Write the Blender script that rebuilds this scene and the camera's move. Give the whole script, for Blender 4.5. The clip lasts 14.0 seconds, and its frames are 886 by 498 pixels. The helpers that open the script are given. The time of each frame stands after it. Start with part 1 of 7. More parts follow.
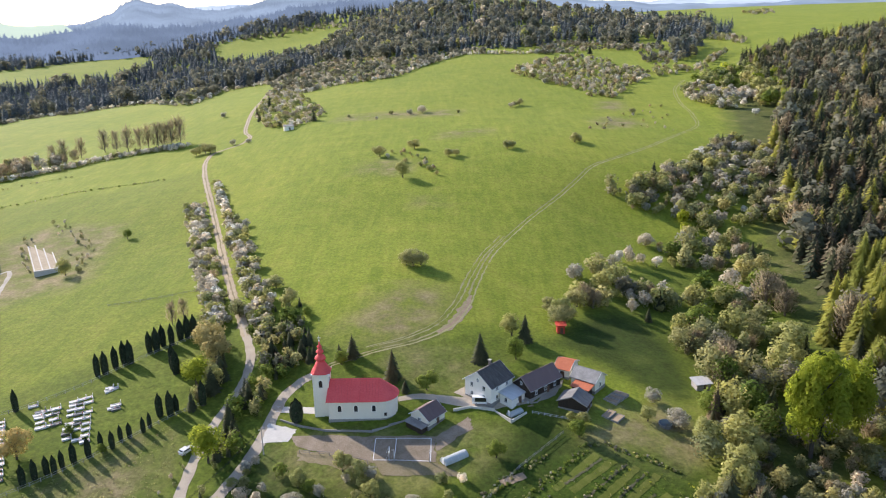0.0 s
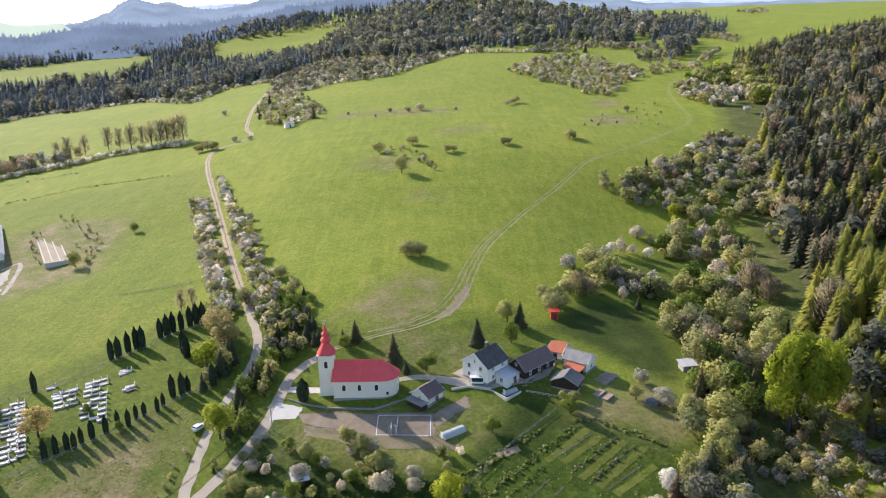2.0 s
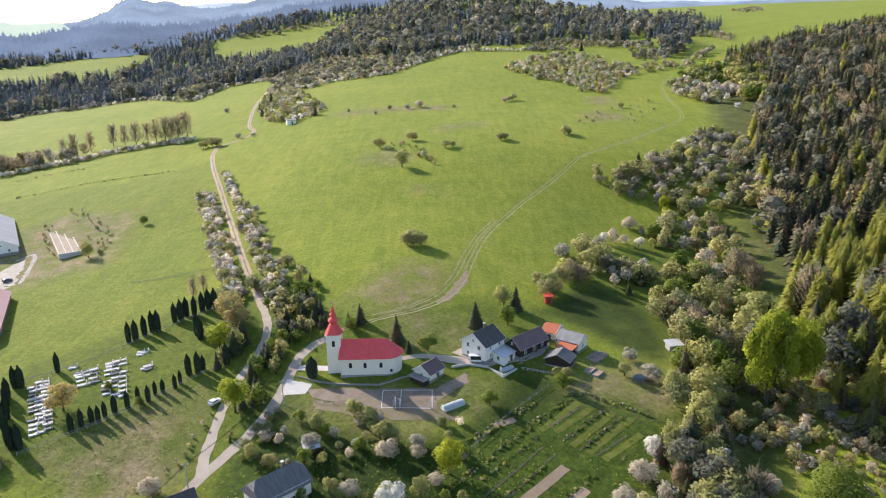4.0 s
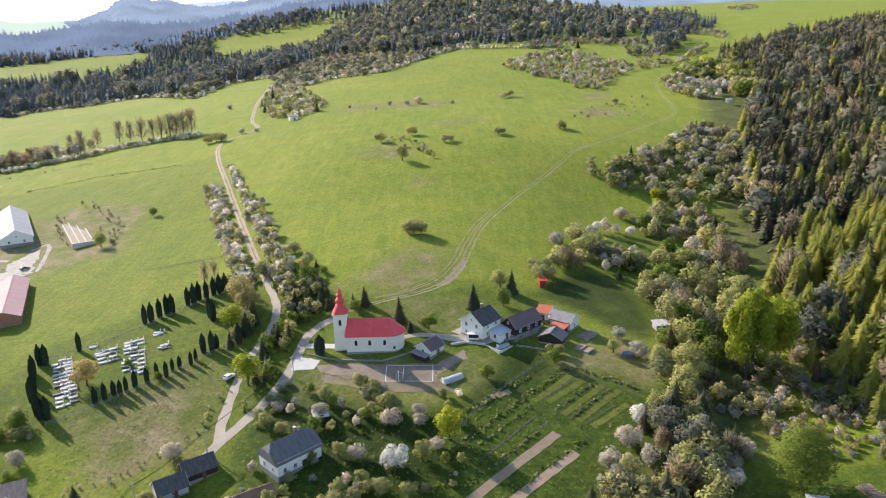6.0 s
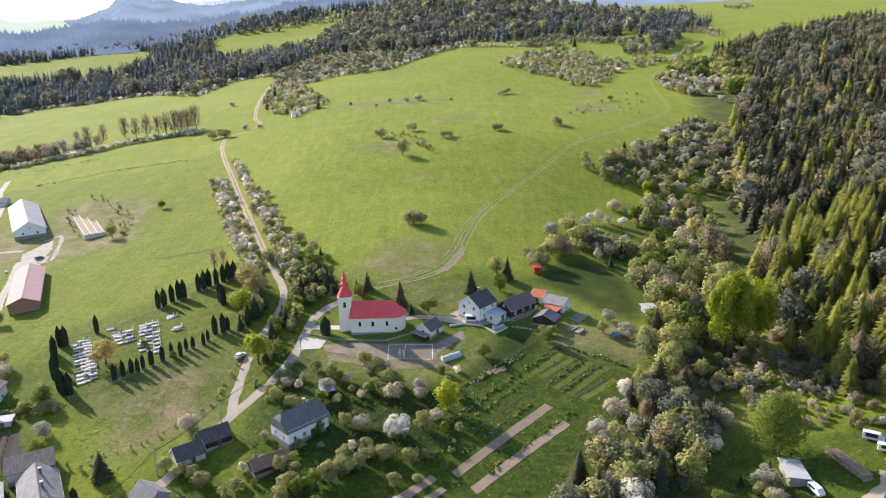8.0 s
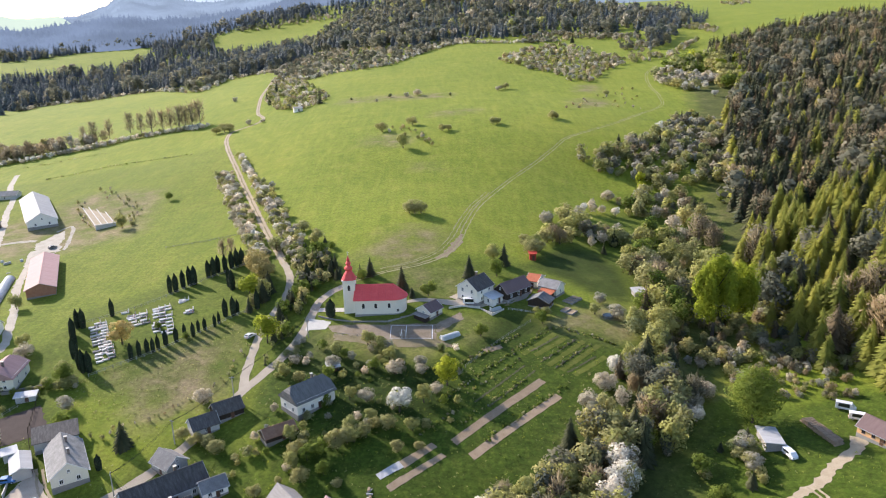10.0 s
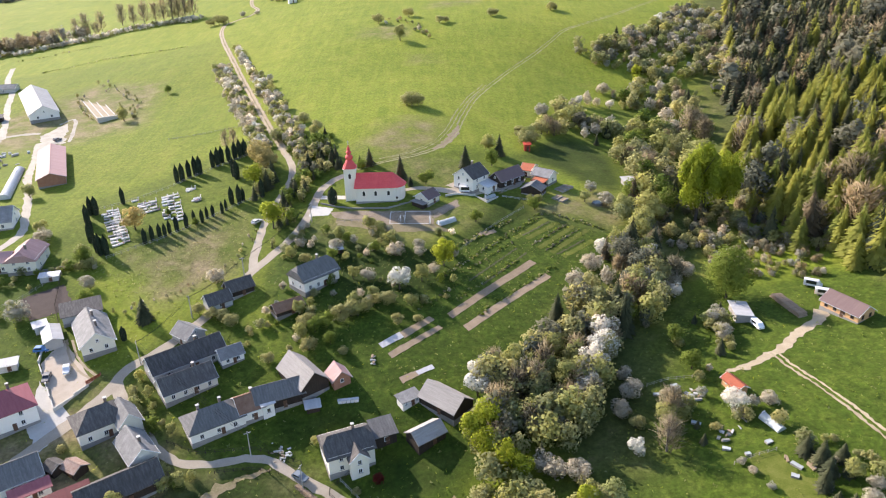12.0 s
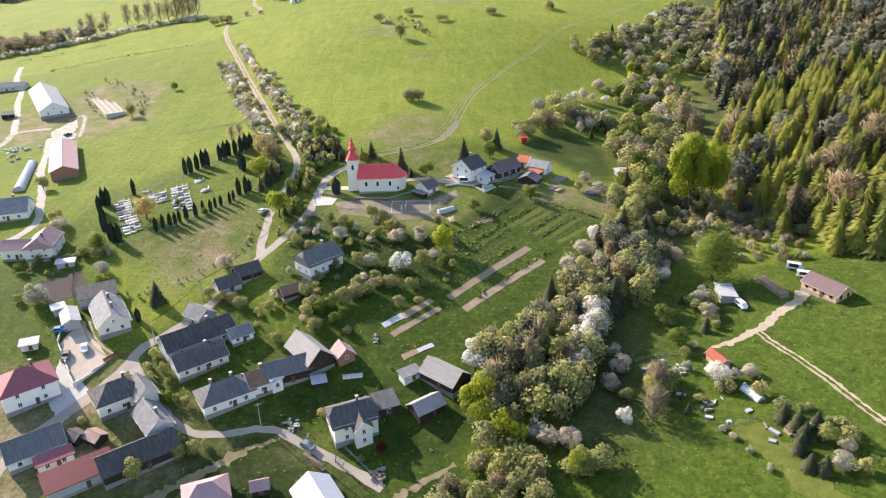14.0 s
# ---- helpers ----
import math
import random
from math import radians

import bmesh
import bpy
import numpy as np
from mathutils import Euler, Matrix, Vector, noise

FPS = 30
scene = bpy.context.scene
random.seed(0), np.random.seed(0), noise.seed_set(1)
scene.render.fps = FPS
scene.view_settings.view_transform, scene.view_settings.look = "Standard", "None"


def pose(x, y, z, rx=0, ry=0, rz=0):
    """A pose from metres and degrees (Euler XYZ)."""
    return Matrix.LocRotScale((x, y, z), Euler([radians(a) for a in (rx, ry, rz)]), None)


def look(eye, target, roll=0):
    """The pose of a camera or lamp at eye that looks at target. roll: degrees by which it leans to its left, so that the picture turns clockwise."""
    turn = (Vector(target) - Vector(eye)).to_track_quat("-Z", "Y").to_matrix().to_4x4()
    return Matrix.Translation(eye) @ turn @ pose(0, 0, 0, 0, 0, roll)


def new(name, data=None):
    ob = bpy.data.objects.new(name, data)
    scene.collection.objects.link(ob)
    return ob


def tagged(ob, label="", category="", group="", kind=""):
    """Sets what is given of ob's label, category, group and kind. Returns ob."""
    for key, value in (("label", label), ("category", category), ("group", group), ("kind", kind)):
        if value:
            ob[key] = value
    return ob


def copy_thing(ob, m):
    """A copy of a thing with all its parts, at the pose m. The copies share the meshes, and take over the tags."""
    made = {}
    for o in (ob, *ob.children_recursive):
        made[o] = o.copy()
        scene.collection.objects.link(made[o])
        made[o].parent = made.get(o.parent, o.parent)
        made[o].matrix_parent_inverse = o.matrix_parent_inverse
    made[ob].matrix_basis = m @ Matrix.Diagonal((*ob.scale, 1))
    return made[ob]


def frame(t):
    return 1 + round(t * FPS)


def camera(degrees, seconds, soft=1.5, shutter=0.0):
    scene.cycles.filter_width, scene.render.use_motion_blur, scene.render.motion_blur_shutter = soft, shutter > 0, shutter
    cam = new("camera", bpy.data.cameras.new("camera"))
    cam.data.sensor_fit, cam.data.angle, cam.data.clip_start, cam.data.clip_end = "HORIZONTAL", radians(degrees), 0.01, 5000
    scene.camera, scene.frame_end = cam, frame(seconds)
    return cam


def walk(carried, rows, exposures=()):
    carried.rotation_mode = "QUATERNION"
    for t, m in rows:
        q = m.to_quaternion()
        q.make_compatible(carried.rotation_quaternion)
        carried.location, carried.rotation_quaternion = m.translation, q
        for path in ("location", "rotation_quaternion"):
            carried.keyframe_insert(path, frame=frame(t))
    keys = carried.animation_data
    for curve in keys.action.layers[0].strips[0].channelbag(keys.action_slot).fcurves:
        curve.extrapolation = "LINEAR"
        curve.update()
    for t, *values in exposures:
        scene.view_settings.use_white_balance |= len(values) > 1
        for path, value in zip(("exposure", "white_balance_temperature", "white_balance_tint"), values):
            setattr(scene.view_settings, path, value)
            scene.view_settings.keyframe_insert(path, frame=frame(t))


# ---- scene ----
cam = camera(62.8, 14.0, 1.12)
PATH = [
    (0, (33.156, -174.362, 99.128), (33.139, -172.444, 98.563), -1.2),
    (0.5, (33.223, -176.891, 99.106), (33.207, -174.973, 98.54), -1.2),
    (1, (33.157, -179.606, 99.089), (33.143, -177.687, 98.524), -1.2),
    (1.5, (33.008, -182.518, 99.079), (32.996, -180.6, 98.512), -1.2),
    (2, (32.813, -185.625, 99.076), (32.803, -183.707, 98.508), -1.2),
    (2.5, (32.6, -188.909, 99.076), (32.592, -186.992, 98.507), -1.2),
    (3, (32.389, -192.347, 99.077), (32.382, -190.43, 98.507), -1.2),
    (5.5, (31.654, -210.712, 98.999), (31.654, -208.796, 98.425), -1.3),
    (6, (31.58, -214.404, 98.954), (31.58, -212.489, 98.378), -1.3),
    (6.5, (31.523, -218.048, 98.898), (31.524, -216.132, 98.322), -1.3),
    (7, (31.481, -221.63, 98.835), (31.483, -219.716, 98.256), -1.3),
    (7.5, (31.449, -225.146, 98.766), (31.451, -223.231, 98.187), -1.3),
    (8, (31.424, -228.593, 98.696), (31.427, -226.678, 98.117), -1.3),
    (10.5, (31.386, -245.076, 98.482), (31.39, -243.164, 97.894), -1.4),
    (10.7, (31.392, -246.363, 98.485), (31.396, -244.451, 97.897), -1.4),
    (10.9, (31.398, -247.65, 98.488), (31.402, -245.747, 97.873), -1.4),
    (11, (31.401, -248.294, 98.49), (31.405, -246.413, 97.811), -1.4),
    (11.1, (31.406, -248.934, 98.495), (31.41, -247.074, 97.762), -1.4),
    (11.2, (31.411, -249.575, 98.5), (31.415, -247.734, 97.719), -1.4),
    (11.3, (31.416, -250.216, 98.506), (31.42, -248.39, 97.689), -1.4),
    (11.5, (31.426, -251.497, 98.516), (31.43, -249.684, 97.672), -1.4),
    (12, (31.462, -254.674, 98.558), (31.466, -252.86, 97.714), -1.4),
    (12.5, (31.509, -257.799, 98.605), (31.512, -255.986, 97.762), -1.4),
    (13, (31.561, -260.829, 98.646), (31.565, -259.015, 97.805), -1.5),
    (13.5, (31.612, -263.696, 98.662), (31.615, -261.882, 97.821), -1.5),
    (14, (31.65, -266.306, 98.627), (31.653, -264.492, 97.785), -1.5),
]
walk(cam, [(t, look(eye, target, roll)) for t, eye, target, roll in PATH], [(0, 0.78, 6300, 17), (8, 0.86, 6350, 17), (10.9, 0.86, 6350, 17), (11.6, 1.08, 6500, 18), (14, 1.12, 6500, 18)])

# ---- light ----
SUN_FROM = Vector((-0.74, 0.65, 0.5)).normalized()
world = bpy.data.worlds.new("sky")
scene.world = world
world.use_nodes = True
wn = world.node_tree
sky = wn.nodes.new("ShaderNodeTexSky")
sky.sky_type, sky.sun_disc = "NISHITA", False
sky.sun_elevation = math.asin(SUN_FROM.z)
sky.sun_rotation = math.atan2(SUN_FROM.x, SUN_FROM.y)
sky.altitude, sky.air_density, sky.dust_density, sky.ozone_density = 500, 1.1, 1.3, 1.8
wn.nodes["Background"].inputs["Strength"].default_value = 0.14
wn.links.new(sky.outputs[0], wn.nodes["Background"].inputs["Color"])
sun = new("sun", bpy.data.lights.new("sun", "SUN"))
sun.data.energy, sun.data.angle, sun.data.color = 4.5, radians(0.6), (1.0, 0.91, 0.78)
sun.matrix_world = look(SUN_FROM * 400, (0, 0, 0))

# ---- materials ----
def link(nt, a, b):
    nt.links.new(a, b)


def mat(name, colors, scale=1.0, rough=0.8, metal=0.0, bump=0.15, fine=8.0, rand=0.12, spec=0.3, island=False, stretch=(1, 1, 1), translucent=0.0, tone=False):
    """A surface of two noises, a large and a fine one, between the given colours; rand varies it from piece to piece."""
    m = bpy.data.materials.new(name)
    m.use_nodes = True
    nt = m.node_tree
    N = nt.nodes
    b = N["Principled BSDF"]
    b.inputs["Roughness"].default_value, b.inputs["Metallic"].default_value = rough, metal
    b.inputs["Specular IOR Level"].default_value = spec
    co = N.new("ShaderNodeTexCoord")
    mp = N.new("ShaderNodeMapping")
    mp.inputs["Scale"].default_value = stretch
    link(nt, co.outputs["Object"], mp.inputs["Vector"])
    n1, n2 = N.new("ShaderNodeTexNoise"), N.new("ShaderNodeTexNoise")
    n1.inputs["Scale"].default_value, n1.inputs["Detail"].default_value = scale, 5
    n2.inputs["Scale"].default_value, n2.inputs["Detail"].default_value = scale * fine, 6
    for n in (n1, n2):
        link(nt, mp.outputs[0], n.inputs["Vector"])
    mix = N.new("ShaderNodeMath")
    mix.operation = "MULTIPLY_ADD"
    link(nt, n2.outputs["Fac"], mix.inputs[0])
    mix.inputs[1].default_value = 0.5
    half = N.new("ShaderNodeMath")
    half.operation = "MULTIPLY"
    half.inputs[1].default_value = 0.5
    link(nt, n1.outputs["Fac"], half.inputs[0])
    link(nt, half.outputs[0], mix.inputs[2])
    ramp = N.new("ShaderNodeValToRGB")
    el = ramp.color_ramp.elements
    while len(el) < len(colors):
        el.new(0.5)
    for k, c in enumerate(colors):
        el[k].position = 0.3 + 0.4 * k / max(1, len(colors) - 1)
        el[k].color = (*c, 1)
    link(nt, mix.outputs[0], ramp.inputs[0])
    out = ramp.outputs[0]
    if rand:
        src = N.new("ShaderNodeNewGeometry").outputs["Random Per Island"] if island else N.new("ShaderNodeObjectInfo").outputs["Random"]
        rng = N.new("ShaderNodeMapRange")
        rng.inputs["To Min"].default_value, rng.inputs["To Max"].default_value = 1 - rand, 1 + rand
        link(nt, src, rng.inputs["Value"])
        mul = N.new("ShaderNodeMixRGB")
        mul.blend_type, mul.inputs[0].default_value = "MULTIPLY", 1
        link(nt, out, mul.inputs[1])
        link(nt, rng.outputs[0], mul.inputs[2])
        out = mul.outputs[0]
    if tone:
        # each tree or bush of a wood has a tone of its own, from cool and dark to warm and pale
        at, tr, mul = N.new("ShaderNodeAttribute"), N.new("ShaderNodeValToRGB"), N.new("ShaderNodeMixRGB")
        at.attribute_name, mul.blend_type, mul.inputs[0].default_value = "tone", "MULTIPLY", 1
        for e, p, c in zip(tr.color_ramp.elements, (0, 1), ((0.66, 0.74, 0.78), (1.36, 1.24, 1.1))):
            e.position, e.color = p, (*c, 1)
        link(nt, at.outputs["Fac"], tr.inputs[0])
        link(nt, out, mul.inputs[1])
        link(nt, tr.outputs[0], mul.inputs[2])
        out = mul.outputs[0]
    link(nt, out, b.inputs["Base Color"])
    if bump:
        bp = N.new("ShaderNodeBump")
        bp.inputs["Strength"].default_value, bp.inputs["Distance"].default_value = bump, 0.1 / max(scale, 0.1)
        link(nt, n2.outputs["Fac"], bp.inputs["Height"])
        link(nt, bp.outputs[0], b.inputs["Normal"])
    if translucent:
        tr, ms = N.new("ShaderNodeBsdfTranslucent"), N.new("ShaderNodeMixShader")
        link(nt, out, tr.inputs["Color"])
        ms.inputs[0].default_value = translucent
        link(nt, b.outputs[0], ms.inputs[1])
        link(nt, tr.outputs[0], ms.inputs[2])
        link(nt, ms.outputs[0], N["Material Output"].inputs["Surface"])
    return m


M_PLASTER = mat("plaster", [(0.8, 0.735, 0.615), (0.88, 0.825, 0.72)], 0.4, 0.9)
M_WHITE = mat("whitewash", [(0.82, 0.775, 0.7), (0.9, 0.865, 0.8)], 0.5, 0.9)
M_RED = mat("red_sheet", [(0.68, 0.08, 0.08), (0.79, 0.13, 0.125)], 0.3, 0.6, spec=0.15)
M_DARKROOF = mat("dark_roof", [(0.06, 0.054, 0.05), (0.1, 0.092, 0.086), (0.18, 0.168, 0.158)], 0.7, 0.8, stretch=(3, 0.7, 0.7), spec=0.15)
M_GREYROOF = mat("grey_roof", [(0.16, 0.155, 0.15), (0.23, 0.225, 0.218), (0.33, 0.32, 0.31)], 0.6, 0.8, spec=0.15)


def leafy(name, colors, scale=0.12, rand=0.1, rough=0.8, translucent=0.5):
    return mat(name, colors, scale, rough, bump=0, fine=6, rand=rand, spec=0.1, island=True, translucent=translucent, tone=True)


L_GREEN = leafy("leaf_green", [(0.12, 0.17, 0.03), (0.2, 0.26, 0.05), (0.29, 0.33, 0.09)])
L_LIME = leafy("leaf_lime", [(0.24, 0.29, 0.03), (0.36, 0.41, 0.045), (0.46, 0.48, 0.08)], translucent=0.62)
L_OLIVE = leafy("leaf_olive", [(0.265, 0.265, 0.12), (0.38, 0.375, 0.17), (0.49, 0.475, 0.25)], translucent=0.55)
L_YELLOW = leafy("leaf_yellow", [(0.26, 0.275, 0.1), (0.37, 0.38, 0.14), (0.48, 0.475, 0.21)])
L_WHITE = leafy("blossom_white", [(0.6, 0.58, 0.52), (0.78, 0.76, 0.7), (0.86, 0.85, 0.8)], rand=0.12)
L_HOAR = leafy("blossom_grey", [(0.37, 0.34, 0.26), (0.51, 0.475, 0.385), (0.68, 0.645, 0.56)], rand=0.12)
L_BROWN = leafy("budding_brown", [(0.26, 0.215, 0.135), (0.36, 0.305, 0.2), (0.47, 0.4, 0.28)], translucent=0.55)
L_PINE = leafy("needle_dark", [(0.042, 0.05, 0.027), (0.072, 0.08, 0.043), (0.12, 0.122, 0.068)], 0.05, 0.15, translucent=0.15)
L_RUST = leafy("needle_brownish", [(0.08, 0.062, 0.04), (0.13, 0.1, 0.062), (0.2, 0.16, 0.1)], 0.05, 0.15, translucent=0.15)
# far spruces: the haze of distance is painted into this pale blue-grey
L_HAZE_SPRUCE = leafy("needle_hazed", [(0.085, 0.105, 0.118), (0.105, 0.128, 0.142), (0.13, 0.15, 0.158)], 0.03, 0.06, translucent=0.12)
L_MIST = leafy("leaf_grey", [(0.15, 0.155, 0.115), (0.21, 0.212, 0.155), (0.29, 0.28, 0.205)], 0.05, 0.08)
L_LARCH = leafy("needle_fresh", [(0.24, 0.265, 0.065), (0.35, 0.365, 0.085), (0.45, 0.445, 0.125)], 0.07, 0.1, translucent=0.6)
L_THUJA = leafy("needle_thuja", [(0.022, 0.032, 0.02), (0.033, 0.046, 0.026), (0.05, 0.062, 0.036)], 0.2, 0.3, translucent=0.05)
L_GOLD = leafy("leaf_golden", [(0.38, 0.31, 0.12), (0.51, 0.42, 0.175), (0.63, 0.53, 0.26)])
L_RED = leafy("leaf_red", [(0.12, 0.02, 0.02), (0.2, 0.04, 0.035)], 0.3)
M_BARK = mat("bark", [(0.05, 0.04, 0.03), (0.12, 0.1, 0.08)], 1.5, 0.95, stretch=(1, 1, 0.2))
M_TWIG = mat("twig", [(0.12, 0.095, 0.075), (0.22, 0.185, 0.15)], 1.5, 0.95)
M_CREAM = mat("cream_plaster", [(0.74, 0.68, 0.56), (0.83, 0.78, 0.67)], 0.4, 0.9)
M_GREYWALL = mat("grey_plaster", [(0.42, 0.41, 0.39), (0.52, 0.51, 0.48)], 0.5, 0.9)
M_PLINTH = mat("plinth_stone", [(0.22, 0.21, 0.2), (0.32, 0.3, 0.28)], 1.0, 0.9)
M_DARKWOOD = mat("dark_boards", [(0.025, 0.018, 0.014), (0.06, 0.042, 0.03)], 0.8, 0.85, stretch=(3, 3, 0.3))
M_WOOD = mat("warm_boards", [(0.58, 0.32, 0.14), (0.72, 0.44, 0.22)], 0.8, 0.8, stretch=(0.4, 0.4, 5))
M_GREYWOOD = mat("grey_boards", [(0.24, 0.22, 0.2), (0.38, 0.355, 0.33)], 0.8, 0.9, stretch=(0.3, 3, 3))
M_BRICK = mat("bare_brick", [(0.3, 0.13, 0.08), (0.42, 0.22, 0.14)], 1.0, 0.9)
M_CHIMNEY = mat("sooty_brick", [(0.16, 0.12, 0.1), (0.26, 0.21, 0.18)], 1.5, 0.9)
M_BROWNROOF = mat("brown_roof", [(0.13, 0.085, 0.08), (0.2, 0.135, 0.125)], 0.6, 0.5, stretch=(4, 0.5, 0.5))
M_SLATE = mat("blue_slate", [(0.1, 0.098, 0.096), (0.155, 0.152, 0.148), (0.235, 0.23, 0.222)], 0.5, 0.8, stretch=(4, 0.6, 0.6), spec=0.15)
M_ZINC = mat("zinc_sheet", [(0.42, 0.43, 0.44), (0.58, 0.59, 0.59)], 0.5, 0.6, stretch=(5, 0.4, 0.4))
M_WHITEROOF = mat("white_sheet", [(0.4, 0.395, 0.39), (0.58, 0.575, 0.57)], 0.4, 0.7, stretch=(4, 0.4, 0.4), spec=0.2)
M_PINKROOF = mat("faded_pink_sheet", [(0.38, 0.22, 0.21), (0.5, 0.32, 0.3)], 0.3, 0.8, stretch=(4, 0.4, 0.4))
M_MAROON = mat("maroon_tiles", [(0.26, 0.075, 0.085), (0.36, 0.12, 0.13)], 0.5, 0.55, stretch=(4, 0.6, 0.6))
M_DEEPRED = mat("deep_red_sheet", [(0.12, 0.009, 0.014), (0.18, 0.018, 0.024)], 0.5, 0.5, stretch=(4, 0.5, 0.5))
M_ORANGE = mat("orange_tiles", [(0.42, 0.11, 0.05), (0.55, 0.18, 0.09)], 0.7, 0.7)
M_TILERED = mat("rusty_red_roof", [(0.24, 0.06, 0.03), (0.36, 0.1, 0.05)], 0.7, 0.75)
M_RUST = mat("rusty_sheet", [(0.2, 0.1, 0.06), (0.42, 0.33, 0.28)], 0.9, 0.8)
M_TILEBROWN = mat("weathered_tiles", [(0.2, 0.1, 0.06), (0.33, 0.2, 0.13)], 0.8, 0.8)
M_GLASS = mat("window_glass", [(0.015, 0.018, 0.022), (0.03, 0.034, 0.04)], 1.0, 0.08, bump=0, spec=0.6)
M_FRAME = mat("window_frame", [(0.75, 0.75, 0.74), (0.82, 0.82, 0.81)], 1.0, 0.5, bump=0)
M_BROWNFRAME = mat("brown_frame", [(0.1, 0.05, 0.03), (0.15, 0.08, 0.05)], 1.0, 0.6, bump=0)
M_ASPHALT = mat("worn_asphalt", [(0.31, 0.265, 0.205), (0.46, 0.4, 0.315)], 0.25, 0.9, fine=14)
M_GRAVEL = mat("pale_gravel", [(0.27, 0.215, 0.14), (0.45, 0.375, 0.265)], 0.4, 0.95, fine=12)
M_FARMDUST = mat("farm_dust", [(0.3, 0.27, 0.215), (0.42, 0.38, 0.31), (0.52, 0.475, 0.4)], 0.25, 0.95, fine=12)
M_SOIL = mat("bare_soil", [(0.24, 0.175, 0.11), (0.38, 0.29, 0.195)], 0.5, 0.95, fine=10)
M_DARKSOIL = mat("dark_soil", [(0.055, 0.04, 0.035), (0.09, 0.068, 0.058)], 0.5, 0.95, fine=10)
M_TRAMPLED = mat("trampled_ground", [(0.13, 0.125, 0.05), (0.22, 0.18, 0.1), (0.28, 0.23, 0.15)], 0.25, 0.95, fine=10)
M_BARE = mat("bare_ground", [(0.16, 0.13, 0.075), (0.26, 0.205, 0.145), (0.36, 0.295, 0.225)], 0.35, 0.95, fine=9)
M_YARD = mat("pale_yard", [(0.42, 0.34, 0.26), (0.56, 0.48, 0.38)], 0.4, 0.95, fine=12)
M_RUT = mat("worn_rut", [(0.2, 0.205, 0.07), (0.28, 0.26, 0.125), (0.37, 0.32, 0.2)], 0.2, 0.95, fine=10)
M_FURROW = mat("furrow_soil", [(0.05, 0.062, 0.02), (0.085, 0.085, 0.04), (0.14, 0.12, 0.07)], 0.6, 0.95, fine=8)
M_MOWN = mat("mown_grass", [(0.075, 0.105, 0.015), (0.12, 0.14, 0.026), (0.19, 0.19, 0.055)], 0.4, 0.95, fine=10, spec=0.1)
M_CONCRETE = mat("concrete", [(0.46, 0.44, 0.4), (0.6, 0.58, 0.53)], 0.5, 0.9)
M_STONE = mat("grave_stone", [(0.5, 0.485, 0.46), (0.72, 0.7, 0.67)], 0.8, 0.5)
M_DARKSTONE = mat("dark_stone", [(0.1, 0.1, 0.1), (0.2, 0.2, 0.2)], 0.8, 0.3)
M_BLACK = mat("black_rubber", [(0.012, 0.012, 0.012), (0.025, 0.025, 0.025)], 2.0, 0.8)
M_CARWHITE = mat("white_car_paint", [(0.72, 0.72, 0.72), (0.78, 0.78, 0.78)], 0.3, 0.25, bump=0)
M_CARGREY = mat("grey_car_paint", [(0.16, 0.19, 0.22), (0.2, 0.23, 0.26)], 0.3, 0.25, bump=0)
M_CARBLUE = mat("blue_tarp", [(0.05, 0.16, 0.38), (0.08, 0.22, 0.5)], 0.3, 0.4, bump=0)
M_WATER = mat("pond_water", [(0.015, 0.025, 0.03), (0.02, 0.035, 0.04)], 0.3, 0.05, bump=0)
M_FOIL = mat("greenhouse_foil", [(0.36, 0.39, 0.39), (0.5, 0.53, 0.53)], 0.6, 0.4)
M_POLE = mat("concrete_pole", [(0.3, 0.29, 0.27), (0.4, 0.39, 0.37)], 1.0, 0.9)
M_REDPAINT = mat("red_paint", [(0.45, 0.05, 0.03), (0.55, 0.08, 0.05)], 0.6, 0.6)

M_LOG = mat("cut_logs", [(0.22, 0.15, 0.1), (0.42, 0.32, 0.22)], 1.2, 0.9)
M_HALL = mat("weathered_pale_sheet", [(0.26, 0.255, 0.25), (0.38, 0.375, 0.37), (0.5, 0.49, 0.48)], 0.25, 0.75, stretch=(3, 0.4, 0.4), spec=0.2)

# ---- ground ----
GX = np.array([-500, -270, -170, -100, -45, 10, 70, 130, 210, 320, 560.0])
GY = np.array([-280, -120, -60, 0, 70, 150, 240, 420, 800.0])
GZ = np.array([
    [-33, -31, -33, -34, -34, -34, -32, -27, -14, 10, 50],
    [-17, -16, -19, -20, -21, -24, -19, -9, 3, 30, 65],
    [-13, -11, -12, -12, -12, -9, -11, -8, 7, 36, 69],
    [-10, -7, -7, -5, -3, 0, -1, -5, 10, 38, 72],
    [-8, -5, -5, -1, 6, 11, 5, -3, 8, 37, 74],
    [-6, -4, -2, 5, 15, 18, 15, 7, 8, 33, 75],
    [-3, -1, 7, 18, 26, 30, 31, 28, 23, 31, 78],
    [4, 12, 25, 34, 40, 43, 44, 43, 43, 50, 88],
    [26, 41, 51, 59, 66, 71, 76, 79, 81, 84, 99.0]])


def glide(xs, v, x):
    """Smooth curve through the rows of v, which lie at xs."""
    d = np.gradient(v, xs, axis=0)
    x = np.clip(x, xs[0], xs[-1])
    i = np.clip(np.searchsorted(xs, x) - 1, 0, len(xs) - 2)
    h = xs[i + 1] - xs[i]
    t = (x - xs[i]) / h
    sh = (slice(None),) + (None,) * (v.ndim - 1)
    t, h = t[sh], h[sh]
    return (2 * t**3 - 3 * t**2 + 1) * v[i] + (t**3 - 2 * t**2 + t) * h * d[i] + (3 * t**2 - 2 * t**3) * v[i + 1] + (t**3 - t**2) * h * d[i + 1]


